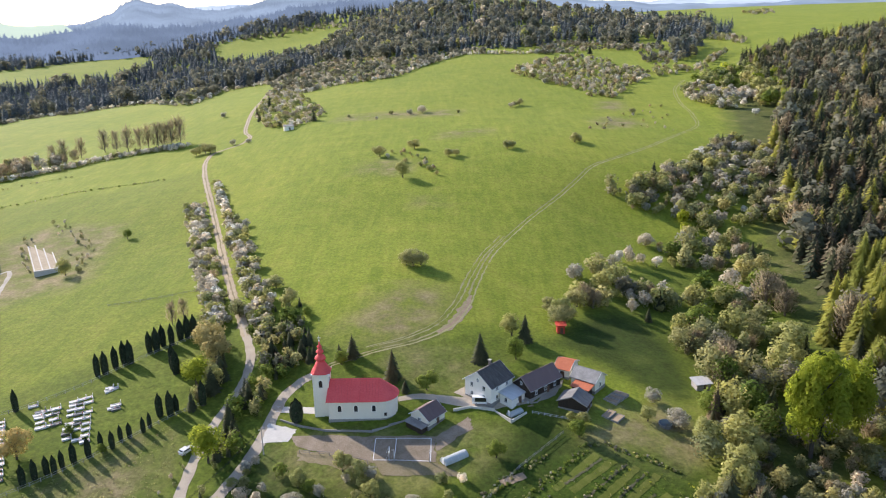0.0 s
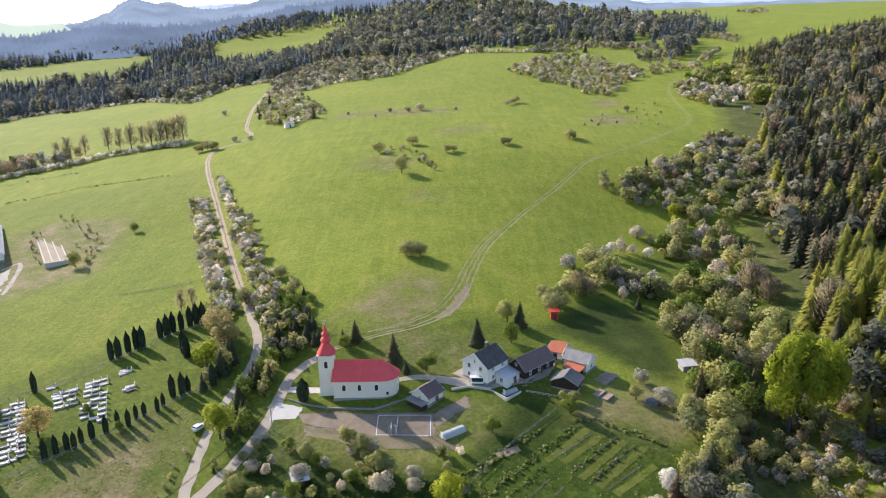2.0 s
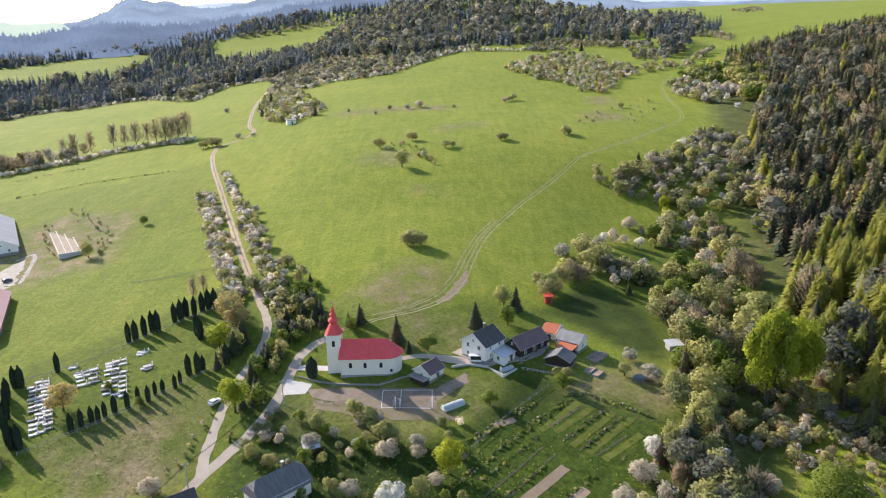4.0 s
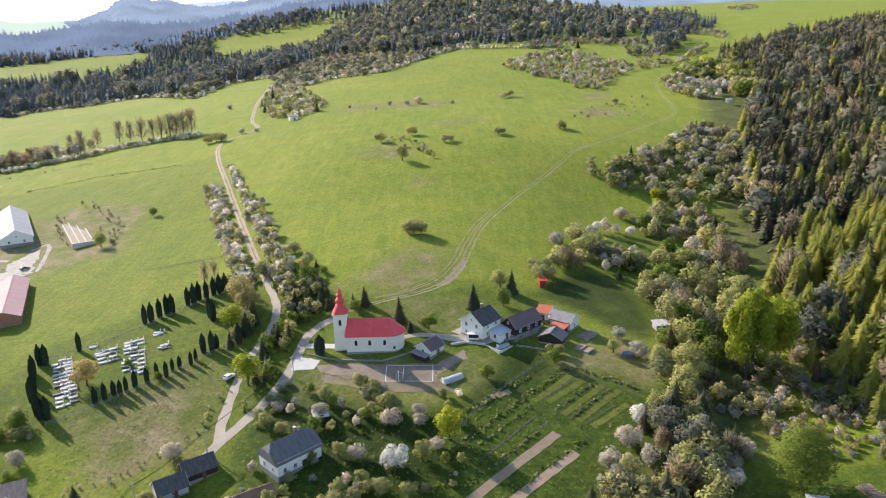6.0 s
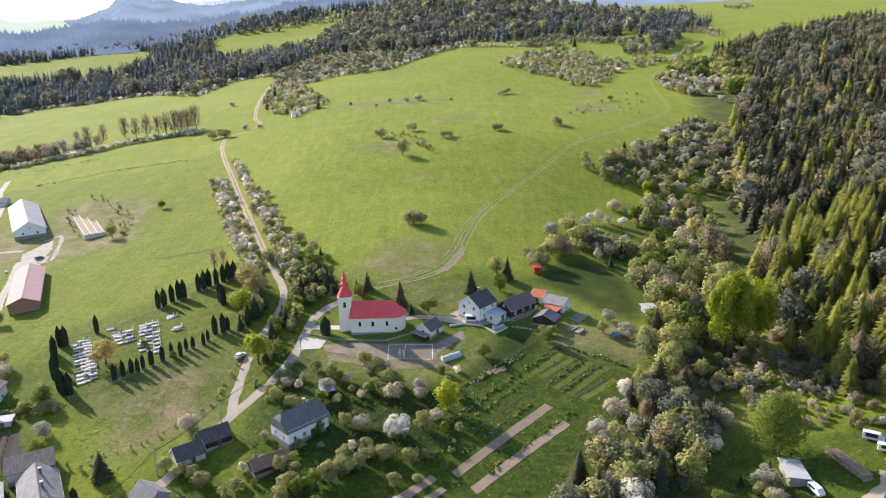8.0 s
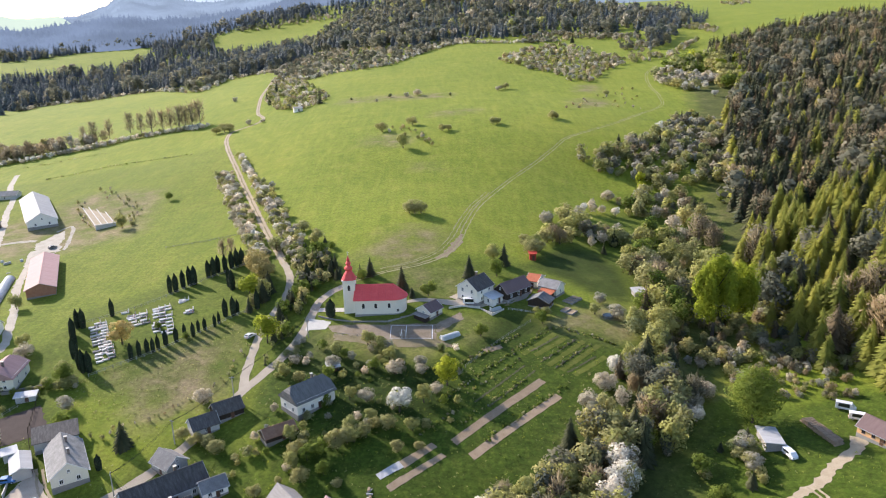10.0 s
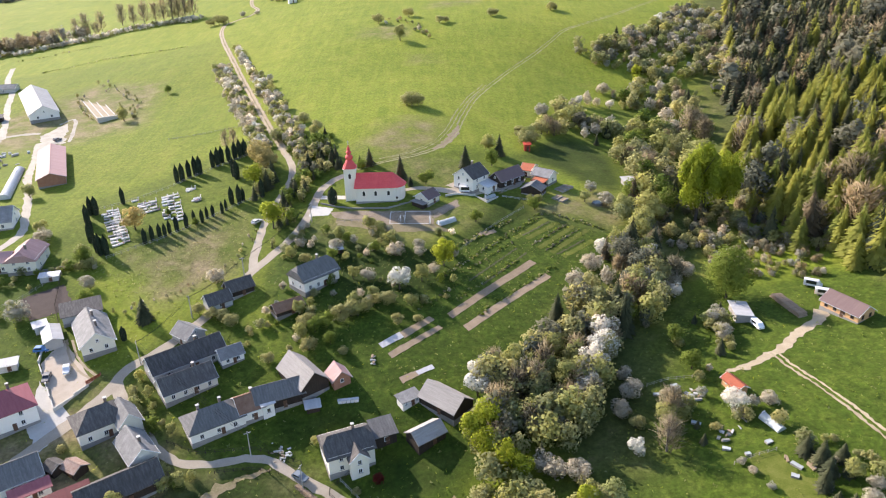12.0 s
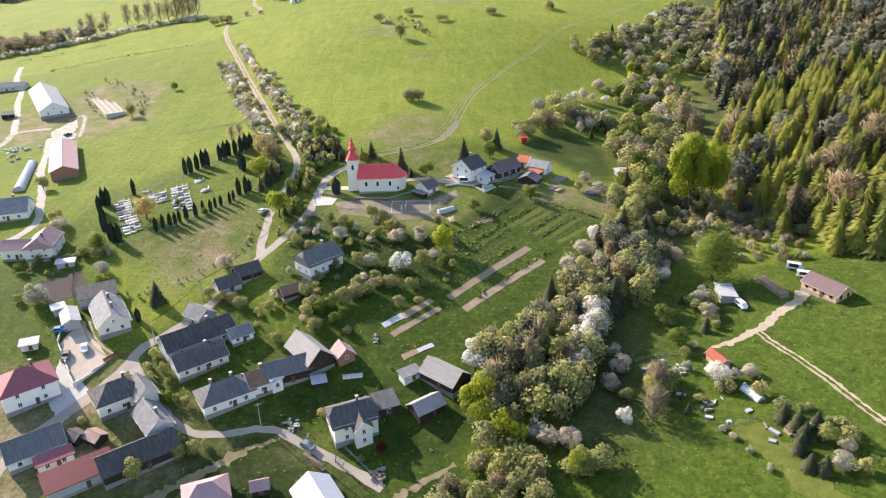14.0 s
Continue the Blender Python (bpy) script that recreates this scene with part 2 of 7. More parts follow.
def heights(x, y):
    """Height of the ground at arrays x and y."""
    x, y = np.atleast_1d(np.asarray(x, float)), np.atleast_1d(np.asarray(y, float))
    rows = glide(GY, GZ, y)
    d = np.gradient(rows, GX, axis=1)
    xc = np.clip(x, GX[0], GX[-1])
    i = np.clip(np.searchsorted(GX, xc) - 1, 0, len(GX) - 2)
    h = GX[i + 1] - GX[i]
    t = (xc - GX[i]) / h
    k = np.arange(len(x))
    z = (2 * t**3 - 3 * t**2 + 1) * rows[k, i] + (t**3 - 2 * t**2 + t) * h * d[k, i] + (3 * t**2 - 2 * t**3) * rows[k, i + 1] + (t**3 - t**2) * h * d[k, i + 1]
    # beyond the table: the upland runs on to the north, the wooded hill to the east
    n = np.maximum(y - 800, 0)
    z = z + 80 * (1 - np.exp(-n / 1400)) + 0.06 * np.maximum(x - 560, 0) * np.exp(-np.maximum(x - 560, 0) / 900)
    z = z + 60 * np.exp(-(((x - 120) / 260) ** 2 + ((y - 1500) / 350) ** 2))
    z = z - 30 * np.exp(-(((x + 520) / 260) ** 2 + ((y - 1050) / 380) ** 2))
    z = z + 75 * np.exp(-(((x + 280) / 420) ** 2 + ((y - 1900) / 260) ** 2))
    # low swells
    z = z + 0.25 * np.sin(x / 23 + 1.3) * np.sin(y / 31) + 0.12 * np.sin(x / 9 + y / 14)
    return z


def height(x, y):
    return float(heights([x], [y])[0])


def inside(poly, x, y):
    """Whether the points lie in the polygon."""
    x, y = np.asarray(x, float), np.asarray(y, float)
    c = np.zeros(x.shape, bool)
    for (x0, y0), (x1, y1) in zip(poly, poly[1:] + poly[:1]):
        if y0 != y1:
            c ^= ((y0 > y) != (y1 > y)) & (x < (x1 - x0) * (y - y0) / (y1 - y0) + x0)
    return c


def soft_inside(poly, x, y, blur):
    """How far the points lie in the polygon, 0 to 1, with an uneven edge of that width."""
    s = 0
    for k in range(8):
        a = k * math.pi / 4
        s = s + inside(poly, x + blur * (0.5 + 0.4 * (k % 2)) * math.cos(a), y + blur * (0.5 + 0.4 * (k % 2)) * math.sin(a))
    return s / 8.0


# lands of their own kind: gardens, dry slopes and forest floor
GARDENS = [
    [(-30, -10), (-20, 0), (-10, -4), (-6, -12), (4, -27), (34, -27), (40, -14), (55, -3), (75, -8), (100, -15), (88, -50), (60, -90), (40, -125), (0, -105), (-25, -60), (-30, -45)],
    [(85, 90), (120, 120), (135, 150), (170, 150), (190, 100), (170, 30), (140, 10), (95, 40), (72, 45)],
    [(60, -125), (105, -60), (150, -50), (200, -70), (180, -180), (60, -200), (0, -200), (0, -140)],
    [(-140, -40), (-95, -20), (-80, -60), (-60, -90), (-60, -150), (-150, -150)],
    [(-115, -30), (-110, 20), (-60, 70), (-25, 60), (0, 35), (25, 45), (60, 50), (75, 40), (60, -10), (-30, -45)],
    [(-60, -80), (-35, -50), (0, -100), (40, -125), (40, -200), (-150, -200), (-100, -120)],
    [(-320, 0), (-330, 230), (-240, 260), (-120, 285), (-100, 200), (-60, 90), (-80, 40), (-120, -30)]]
# garden weight of each land; the sixth also darkens for the houses' shade
LUSH_SHADE = (1.0, 0.7, 0.95, 0.9, 0.65, 0.9, 0.3)
DRY = [
    [(14, 33), (38, 29), (48, 24), (40, 16), (30, 14), (20, 18)],
    [(-76, -22), (-45, 2), (-38, -38), (-52, -56), (-60, -54)],
    [(-12, -8), (20, -10), (50, -5), (40, -18), (15, -26), (-8, -22)],
    [(60, -2), (95, 10), (110, 0), (95, -18), (72, -10)],
    [(-5, 40), (25, 40), (35, 75), (10, 75)],
    [(159, 436), (177, 434), (170, 396), (152, 391)],
    [(140, 362), (162, 368), (173, 338), (135, 317)],
    [(18, 170), (28, 168), (29, 178), (19, 180)],
    [(28, 292), (60, 300), (62, 318), (30, 312)],
    [(-20, 226), (8, 214), (14, 236), (-12, 250)],
    [(-55, 385), (40, 378), (45, 402), (-50, 412)],
    [(-230, 120), (-190, 210), (-140, 200), (-125, 120), (-170, 90)],
    [(-150, -100), (-60, -90), (-30, -118), (0, -122), (10, -140), (-60, -150)]]
WOODS = [
    [(150, 20), (175, 150), (200, 230), (230, 330), (330, 700), (700, 900), (900, 300), (700, -300), (250, -300), (165, -60)],
    [(60, -130), (50, -95), (70, -60), (100, -30), (125, 10), (140, -10), (110, -50), (92, -85), (80, -130)]]


# dark garden grass, with the shade of slope and houses painted in
SHADED_LAND = [
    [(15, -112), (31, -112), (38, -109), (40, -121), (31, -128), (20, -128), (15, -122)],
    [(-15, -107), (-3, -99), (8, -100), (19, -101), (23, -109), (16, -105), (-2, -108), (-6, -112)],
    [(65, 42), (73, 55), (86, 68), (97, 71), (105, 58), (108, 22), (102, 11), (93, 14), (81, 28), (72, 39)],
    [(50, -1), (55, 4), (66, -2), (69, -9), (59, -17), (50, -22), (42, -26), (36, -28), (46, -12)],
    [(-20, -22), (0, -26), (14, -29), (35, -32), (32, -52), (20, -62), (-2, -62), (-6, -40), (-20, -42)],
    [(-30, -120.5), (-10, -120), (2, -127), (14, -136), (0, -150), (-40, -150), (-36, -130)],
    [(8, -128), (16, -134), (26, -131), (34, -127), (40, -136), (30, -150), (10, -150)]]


def ground_mesh():
    xs = np.concatenate([np.arange(-4500, -340, 90), np.arange(-340, 400, 3.4), np.arange(400, 4600, 90)])
    ys = np.concatenate([np.arange(-900, -270, 40), np.arange(-270, 480, 3.4), np.arange(480, 900, 10), np.arange(900, 4700, 70)])
    X, Y = np.meshgrid(xs, ys)
    X, Y = X.ravel(), Y.ravel()
    v = np.stack([X, Y, heights(X, Y)], 1)
    w, h = len(xs), len(ys)
    a = (np.arange(h - 1)[:, None] * w + np.arange(w - 1)).ravel()
    me = mesh_np("ground", v, np.stack([a, a + 1, a + w + 1, a + w], 1))
    me.shade_smooth()
    near = (X > -330) & (X < 390) & (Y > -265) & (Y < 470)
    cover = np.zeros((len(X), 4), np.float32)
    for k, (lands, blur) in enumerate(((GARDENS, 7), (DRY, 9), (WOODS, 10), (SHADED_LAND, 5))):
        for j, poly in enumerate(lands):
            cover[:, k] = np.maximum(cover[:, k], soft_inside(poly, X, Y, blur) * near * (LUSH_SHADE[j] if k == 0 else 1))
    cover[~near & (X > 390) & (Y < 600), 2] = 1
    at = me.color_attributes.new("cover", "FLOAT_COLOR", "POINT")
    at.data.foreach_set("color", cover.ravel())
    return me


def mesh_np(name, v, f, mats=(), index=None, normals=None, tone=None):
    """A mesh from an array of corners and one of faces with three or four corners each."""
    v, f = np.ascontiguousarray(v, np.float32), np.ascontiguousarray(f, np.int32)
    me = bpy.data.meshes.new(name)
    me.vertices.add(len(v))
    me.vertices.foreach_set("co", v.ravel())
    n, k = f.shape
    me.loops.add(n * k)
    me.loops.foreach_set("vertex_index", f.ravel())
    me.polygons.add(n)
    me.polygons.foreach_set("loop_start", np.arange(0, n * k, k, dtype=np.int32))
    for m in mats:
        me.materials.append(m)
    if index is not None:
        me.polygons.foreach_set("material_index", np.ascontiguousarray(index, np.int32))
    me.update(calc_edges=True)
    if tone is not None:
        me.attributes.new("tone", "FLOAT", "POINT").data.foreach_set("value", np.ascontiguousarray(tone, np.float32))
    if normals is not None:
        me.attributes.new("custom_normal", "FLOAT_VECTOR", "POINT").data.foreach_set("vector", np.ascontiguousarray(normals, np.float32).ravel())
    return me


def grass_material():
    m = bpy.data.materials.new("meadow_grass")
    m.use_nodes = True
    nt = m.node_tree
    N = nt.nodes
    b = N["Principled BSDF"]
    b.inputs["Roughness"].default_value, b.inputs["Specular IOR Level"].default_value = 0.9, 0.1
    b.inputs["Sheen Weight"].default_value, b.inputs["Sheen Roughness"].default_value, b.inputs["Sheen Tint"].default_value = 0.06, 0.5, (0.7, 0.75, 0.3, 1)
    co = N.new("ShaderNodeTexCoord").outputs["Object"]

    def noise_at(scale, detail=6, stretch=(1, 1, 1), turn=0.0, rough=0.6):
        mp, n = N.new("ShaderNodeMapping"), N.new("ShaderNodeTexNoise")
        mp.inputs["Scale"].default_value = stretch
        mp.inputs["Rotation"].default_value = (0, 0, turn)
        link(nt, co, mp.inputs["Vector"])
        link(nt, mp.outputs[0], n.inputs["Vector"])
        n.inputs["Scale"].default_value, n.inputs["Detail"].default_value, n.inputs["Roughness"].default_value = scale, detail, rough
        return n.outputs["Fac"]

    def ramp(src, stops):
        r = N.new("ShaderNodeValToRGB")
        while len(r.color_ramp.elements) < len(stops):
            r.color_ramp.elements.new(0.5)
        for e, (p, c) in zip(r.color_ramp.elements, stops):
            e.position, e.color = p, (*c, 1)
        link(nt, src, r.inputs[0])
        return r.outputs[0]

    def mix(a, c, fac):
        x = N.new("ShaderNodeMixRGB")
        link(nt, a, x.inputs[1])
        link(nt, c, x.inputs[2])
        if isinstance(fac, float):
            x.inputs[0].default_value = fac
        else:
            link(nt, fac, x.inputs[0])
        return x.outputs[0]

    def times(a, k, c=None):
        x = N.new("ShaderNodeMath")
        x.operation, x.use_clamp = "MULTIPLY" if c is None else "MULTIPLY_ADD", True
        link(nt, a, x.inputs[0])
        if isinstance(k, float):
            x.inputs[1].default_value = k
        else:
            link(nt, k, x.inputs[1])
        if c is not None:
            x.inputs[2].default_value = c
        return x.outputs[0]

    big, mid, fine = noise_at(0.012, 4), noise_at(0.09, 7), noise_at(0.9, 8, rough=0.7)
    rows = noise_at(0.35, 5, (1, 0.06, 1), radians(-14))
    meadow = ramp(big, [(0.36, (0.135, 0.182, 0.014)), (0.5, (0.175, 0.214, 0.019)), (0.62, (0.222, 0.242, 0.027))])
    meadow = mix(meadow, ramp(mid, [(0.36, (0.11, 0.16, 0.012)), (0.54, (0.175, 0.214, 0.02)), (0.68, (0.25, 0.246, 0.045))]), 0.5)
    meadow = mix(meadow, ramp(rows, [(0.4, (0.125, 0.172, 0.014)), (0.62, (0.24, 0.26, 0.035))]), 0.3)
    garden = mix(ramp(mid, [(0.36, (0.026, 0.056, 0.006)), (0.62, (0.049, 0.084, 0.009))]), ramp(noise_at(0.4, 7, rough=0.65), [(0.36, (0.021, 0.045, 0.005)), (0.5, (0.039, 0.07, 0.008)), (0.64, (0.085, 0.112, 0.017))]), 0.6)
    dry = ramp(mid, [(0.3, (0.1, 0.12, 0.03)), (0.5, (0.18, 0.158, 0.068)), (0.68, (0.26, 0.2, 0.12))])
    floor = ramp(mid, [(0.3, (0.035, 0.05, 0.014)), (0.55, (0.075, 0.085, 0.025)), (0.7, (0.14, 0.12, 0.06))])
    sep = N.new("ShaderNodeSeparateColor")
    at = N.new("ShaderNodeVertexColor")
    at.layer_name = "cover"
    link(nt, at.outputs[0], sep.inputs[0])
    col = mix(meadow, garden, times(sep.outputs[0], 0.92))
    col = mix(col, dry, times(sep.outputs[1], ramp(mid, [(0.3, (0.25,) * 3), (0.55, (0.95,) * 3)])))
    # near-black green: shade mixed into the grass colour on these lands
    shaded_grass = ramp(mid, [(0.34, (0.011, 0.026, 0.003)), (0.52, (0.019, 0.04, 0.005)), (0.66, (0.04, 0.062, 0.01))])
    col = mix(col, shaded_grass, times(at.outputs["Alpha"], 0.9))
    col = mix(col, floor, times(sep.outputs[2], 0.95))
    lumps = ramp(noise_at(0.28, 6, rough=0.65), [(0.38, (0.55,) * 3), (0.5, (1.0,) * 3), (0.6, (1.4,) * 3)])
    y = N.new("ShaderNodeMixRGB")
    y.blend_type = "MULTIPLY"
    link(nt, times(sep.outputs[0], 0.12, 0.16), y.inputs[0])
    link(nt, col, y.inputs[1])
    link(nt, lumps, y.inputs[2])
    col = y.outputs[0]
    tuft = ramp(fine, [(0.36, (0.4,) * 3), (0.5, (1.0,) * 3), (0.64, (1.65,) * 3)])
    x = N.new("ShaderNodeMixRGB")
    x.blend_type = "MULTIPLY"
    link(nt, times(sep.outputs[0], 0.15, 0.4), x.inputs[0])
    link(nt, col, x.inputs[1])
    link(nt, tuft, x.inputs[2])
    link(nt, x.outputs[0], b.inputs["Base Color"])
    bp = N.new("ShaderNodeBump")
    bp.inputs["Strength"].default_value, bp.inputs["Distance"].default_value = 0.6, 0.35
    link(nt, fine, bp.inputs["Height"])
    link(nt, bp.outputs[0], b.inputs["Normal"])
    return m


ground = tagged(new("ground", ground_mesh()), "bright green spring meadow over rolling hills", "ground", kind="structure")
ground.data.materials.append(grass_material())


# ---- making parts ----
def part(name, bm, material, parent, label="", m=None):
    """Links a bmesh as one mesh object under a thing or part."""
    me = bpy.data.meshes.new(name)
    bmesh.ops.recalc_face_normals(bm, faces=bm.faces)
    bm.to_mesh(me)
    bm.free()
    return part_mesh(name, me, material, parent, label, m)


def part_mesh(name, me, material, parent, label="", m=None):
    if material and not me.materials:
        me.materials.append(material)
    ob = new(name, me)
    ob.parent = parent
    if m is not None:
        ob.matrix_local = m
    if label:
        ob["label"] = label
    return ob


def thing(name, m, label, category, group=""):
    ob = new(name)
    ob.empty_display_size = 0.2
    ob.matrix_world = m
    return tagged(ob, label, category, group)


def box(bm, x0, x1, y0, y1, z0, z1):
    v = [bm.verts.new(p) for p in ((x0, y0, z0), (x1, y0, z0), (x1, y1, z0), (x0, y1, z0), (x0, y0, z1), (x1, y0, z1), (x1, y1, z1), (x0, y1, z1))]
    for f in ((0, 3, 2, 1), (4, 5, 6, 7), (0, 1, 5, 4), (1, 2, 6, 5), (2, 3, 7, 6), (3, 0, 4, 7)):
        bm.faces.new([v[i] for i in f])
    return bm


def a_box(*e):
    return box(bmesh.new(), *e)


def prism(pts, axis_from, axis_to, axis="x"):
    """A bmesh of a profile drawn out along an axis."""
    bm = bmesh.new()
    at = (lambda s, p: (s, *p)) if axis == "x" else ((lambda s, p: (p[0], s, p[1])) if axis == "y" else (lambda s, p: (*p, s)))
    a = [bm.verts.new(at(axis_from, p)) for p in pts]
    c = [bm.verts.new(at(axis_to, p)) for p in pts]
    bm.faces.new(a[::-1])
    bm.faces.new(c)
    for i in range(len(pts)):
        j = (i + 1) % len(pts)
        bm.faces.new((a[i], a[j], c[j], c[i]))
    return bm


def tube(bm, p0, p1, r0, r1, n=6):
    p0, p1 = Vector(p0), Vector(p1)
    q = (p1 - p0).to_track_quat("Z", "Y")
    ring = [[bm.verts.new(p + q @ Vector((r * math.cos(2 * math.pi * i / n), r * math.sin(2 * math.pi * i / n), 0))) for i in range(n)] for p, r in ((p0, r0), (p1, r1))]
    for i in range(n):
        j = (i + 1) % n
        bm.faces.new((ring[0][i], ring[0][j], ring[1][j], ring[1][i]))
    bm.faces.new(ring[0][::-1])
    bm.faces.new(ring[1])
    return bm


def sunk(x, y, w, d, rz):
    """The lowest ground under a rectangle."""
    c, s = math.cos(radians(rz)), math.sin(radians(rz))
    return min(height(x + c * u * w / 2 - s * v * d / 2, y + s * u * w / 2 + c * v * d / 2) for u in (-1, 0, 1) for v in (-1, 0, 1))


def ribbon(pts, width, lift=0.12, step=2.0, across=4, wobble=0.25, seed=1):
    """A strip laid over the ground along a smooth line."""
    rng = np.random.default_rng(seed)
    p = np.array(pts, float)
    d = np.r_[0, np.cumsum(np.hypot(*np.diff(p, axis=0).T))]
    s = np.linspace(0, d[-1], max(2, int(d[-1] / step)))
    c = np.stack([glide(d, p[:, k], s) for k in (0, 1)], 1)
    t = np.gradient(c, axis=0)
    t /= np.hypot(*t.T)[:, None] + 1e-9
    n = np.stack([-t[:, 1], t[:, 0]], 1)
    w = np.interp(s, d, width if np.ndim(width) else np.full(len(d), float(width)))
    k = np.linspace(-0.5, 0.5, across + 1)
    off = k[None] * w[:, None]
    off[:, 0] += rng.normal(0, wobble, len(s))
    off[:, -1] += rng.normal(0, wobble, len(s))
    q = c[:, None] + off[:, :, None] * n[:, None]
    z = heights(q[..., 0].ravel(), q[..., 1].ravel()) + 0.02 + 0.35 * lift
    v = np.c_[q.reshape(-1, 2), z]
    r = across + 1
    a = (np.arange(len(s) - 1)[:, None] * r + np.arange(across)).ravel()
    return mesh_np("strip", v, np.stack([a, a + r, a + r + 1, a + 1], 1))


def patch(corners, lift=0.1, n=14, wobble=0.3, seed=1):
    """A four-cornered piece of ground laid over the slope, with uneven edges."""
    rng = np.random.default_rng(seed)
    a, b, c, d = (np.array(p, float) for p in corners)
    u, w = np.meshgrid(np.linspace(0, 1, n + 1), np.linspace(0, 1, n + 1))
    u, w = u.ravel()[:, None], w.ravel()[:, None]
    q = (1 - u) * (1 - w) * a + u * (1 - w) * b + u * w * c + (1 - u) * w * d
    edge = (u < 1e-6) | (u > 1 - 1e-6) | (w < 1e-6) | (w > 1 - 1e-6)
    q = q + edge * rng.normal(0, wobble, q.shape)
    v = np.c_[q, heights(q[:, 0], q[:, 1]) + 0.02 + 0.35 * lift]
    i = (np.arange(n)[:, None] * (n + 1) + np.arange(n)).ravel()
    return mesh_np("patch", v, np.stack([i, i + 1, i + n + 2, i + n + 1], 1))


def laid(name, me, material, label, category, kind="structure", group=""):
    me.name = name
    me.materials.append(material)
    return tagged(new(name, me), label, category, group, kind)


# ---- roads and tracks ----
laid("road_lower", ribbon([(-6, 23), (-11, 19), (-14.5, 14), (-16, 6), (-17, -4), (-19, -14), (-23, -25), (-28, -34), (-31.5, -40), (-34.5, -47), (-40, -60), (-47.3, -72.6), (-53, -79.5), (-57.5, -84.5), (-58.7, -91)], 3.4, wobble=0.12, seed=2), M_ASPHALT, "narrow grey village road of worn asphalt", "road")
laid("road_village", ribbon([(-58.7, -89), (-54.3, -95.8), (-50, -100.8), (-44.4, -107.6), (-39, -113.2), (-32.9, -116.6), (-27.8, -117), (-22.3, -116), (-16.7, -114.8), (-12.4, -115), (-8.4, -117.2), (-4.4, -119.8), (0.2, -122.3), (8, -127), (16, -133)], (3.4, 3.2, 3, 2.8, 2.6, 2.5, 2.4, 2.4, 2.4, 2.4, 2.6, 2.6, 2.6, 2.6, 2.6), 0.13, wobble=0.16, seed=3), M_ASPHALT, "narrow grey lane bending between the houses", "road")
laid("road_west", ribbon([(-58.5, -90), (-63, -100.3), (-66.7, -106.2), (-70.3, -111.7), (-73.5, -117.6), (-76, -124), (-80, -140)], 3.6, 0.14, wobble=0.15, seed=4), M_ASPHALT, "grey lane running down past the houses", "road")
laid("road_upper", ribbon([(-31, -39.5), (-32.2, -33), (-32.5, -25.8), (-33, -13.9), (-32.3, 0.9), (-30.5, 11.1), (-28.9, 23.7), (-30.3, 36.2), (-35, 49), (-40.5, 63)], (3.4, 3, 2.9, 2.8, 2.8, 2.8, 2.8, 2.8, 2.8, 2.8), 0.15, wobble=0.15, seed=5), M_ASPHALT, "pale grey road climbing between hedges", "road")
CLIMB = [(-35, 49), (-40.5, 63), (-49.5, 85.3), (-59.6, 111.8), (-70, 140.3), (-80.4, 168.8), (-95.5, 210.1), (-107.6, 242.1), (-120.2, 278.1), (-130, 315), (-131, 334.3), (-124.6, 343.3), (-117.5, 350.4), (-114, 362), (-125.4, 398.8), (-135.2, 444.4), (-148.7, 520), (-157, 587), (-166, 659)]
laid("road_verge", ribbon(CLIMB, 3.2, 0.08, wobble=0.35, seed=8), M_TRAMPLED, "worn grassy crown of the gravel road", "road")
for k in (-1, 1):
    laid("road_rut", ribbon([(x + 0.85 * k, y + 0.3 * k) for x, y in CLIMB], 1.15, 0.16, wobble=0.16, across=2, seed=20 + k), M_GRAVEL, "pale gravel wheel rut climbing between hedges", "road")
TRACK = [(-4, 26), (11.7, 33.6), (22, 38.2), (32.7, 48.1), (38.7, 62.8), (43, 82.7), (49.2, 107.2), (59, 131.8), (69.6, 153.1), (82.8, 175.8), (102, 208.6), (116.2, 232.2), (133.3, 246.7), (157.8, 272.4), (182, 304.6), (208.6, 338.9), (215.8, 370.4), (221.6, 422), (237, 485), (253, 514)]
for k in (-1, 1):
    laid("track_rut", ribbon([(x + k * 0.9, y - k * 0.3) for x, y in TRACK], 0.55, 0.1, wobble=0.14, across=2, seed=6 + k), M_RUT, "worn wheel rut of a field track in the meadow", "track")
    laid("track_rut", ribbon([(x + k * 0.9 - 5 + 0.02 * y, y + 1.5) for x, y in TRACK[1:8]], 0.4, 0.1, wobble=0.14, across=2, seed=16 + k), M_RUT, "worn wheel rut of a field track in the meadow", "track")
laid("track_bare", ribbon([(29, 43.5), (33, 48), (36.5, 56), (39, 64), (41, 72)], (1.2, 3.2, 3.8, 3, 1), 0.08, wobble=0.4, seed=9), M_SOIL, "bare soil where the field track widens", "track")
laid("cabin_lane", ribbon([(140, -75.5), (136.6, -79.7), (128.3, -85.6), (121.7, -91.1), (115.6, -94), (109.7, -96.4), (105, -97)], (4.4, 3.4, 2.8, 2.7, 2.4, 2, 1.2), 0.1, 0.9, 5, wobble=0.34, seed=10), M_GRAVEL, "pale dirt lane leading to the wooden cabin", "track")
for k in (-0.75, 0.75):
    laid("lane_rut", ribbon([(119 + k, -92), (121 + k, -99), (124.1 + k, -107.4), (127.1 + k, -117), (129.9 + k, -128.2), (134 + k, -140), (140 + k, -160)], 0.62, 0.12, 0.9, wobble=0.17, across=2, seed=12), M_GRAVEL, "pale wheel rut in the grass", "track")
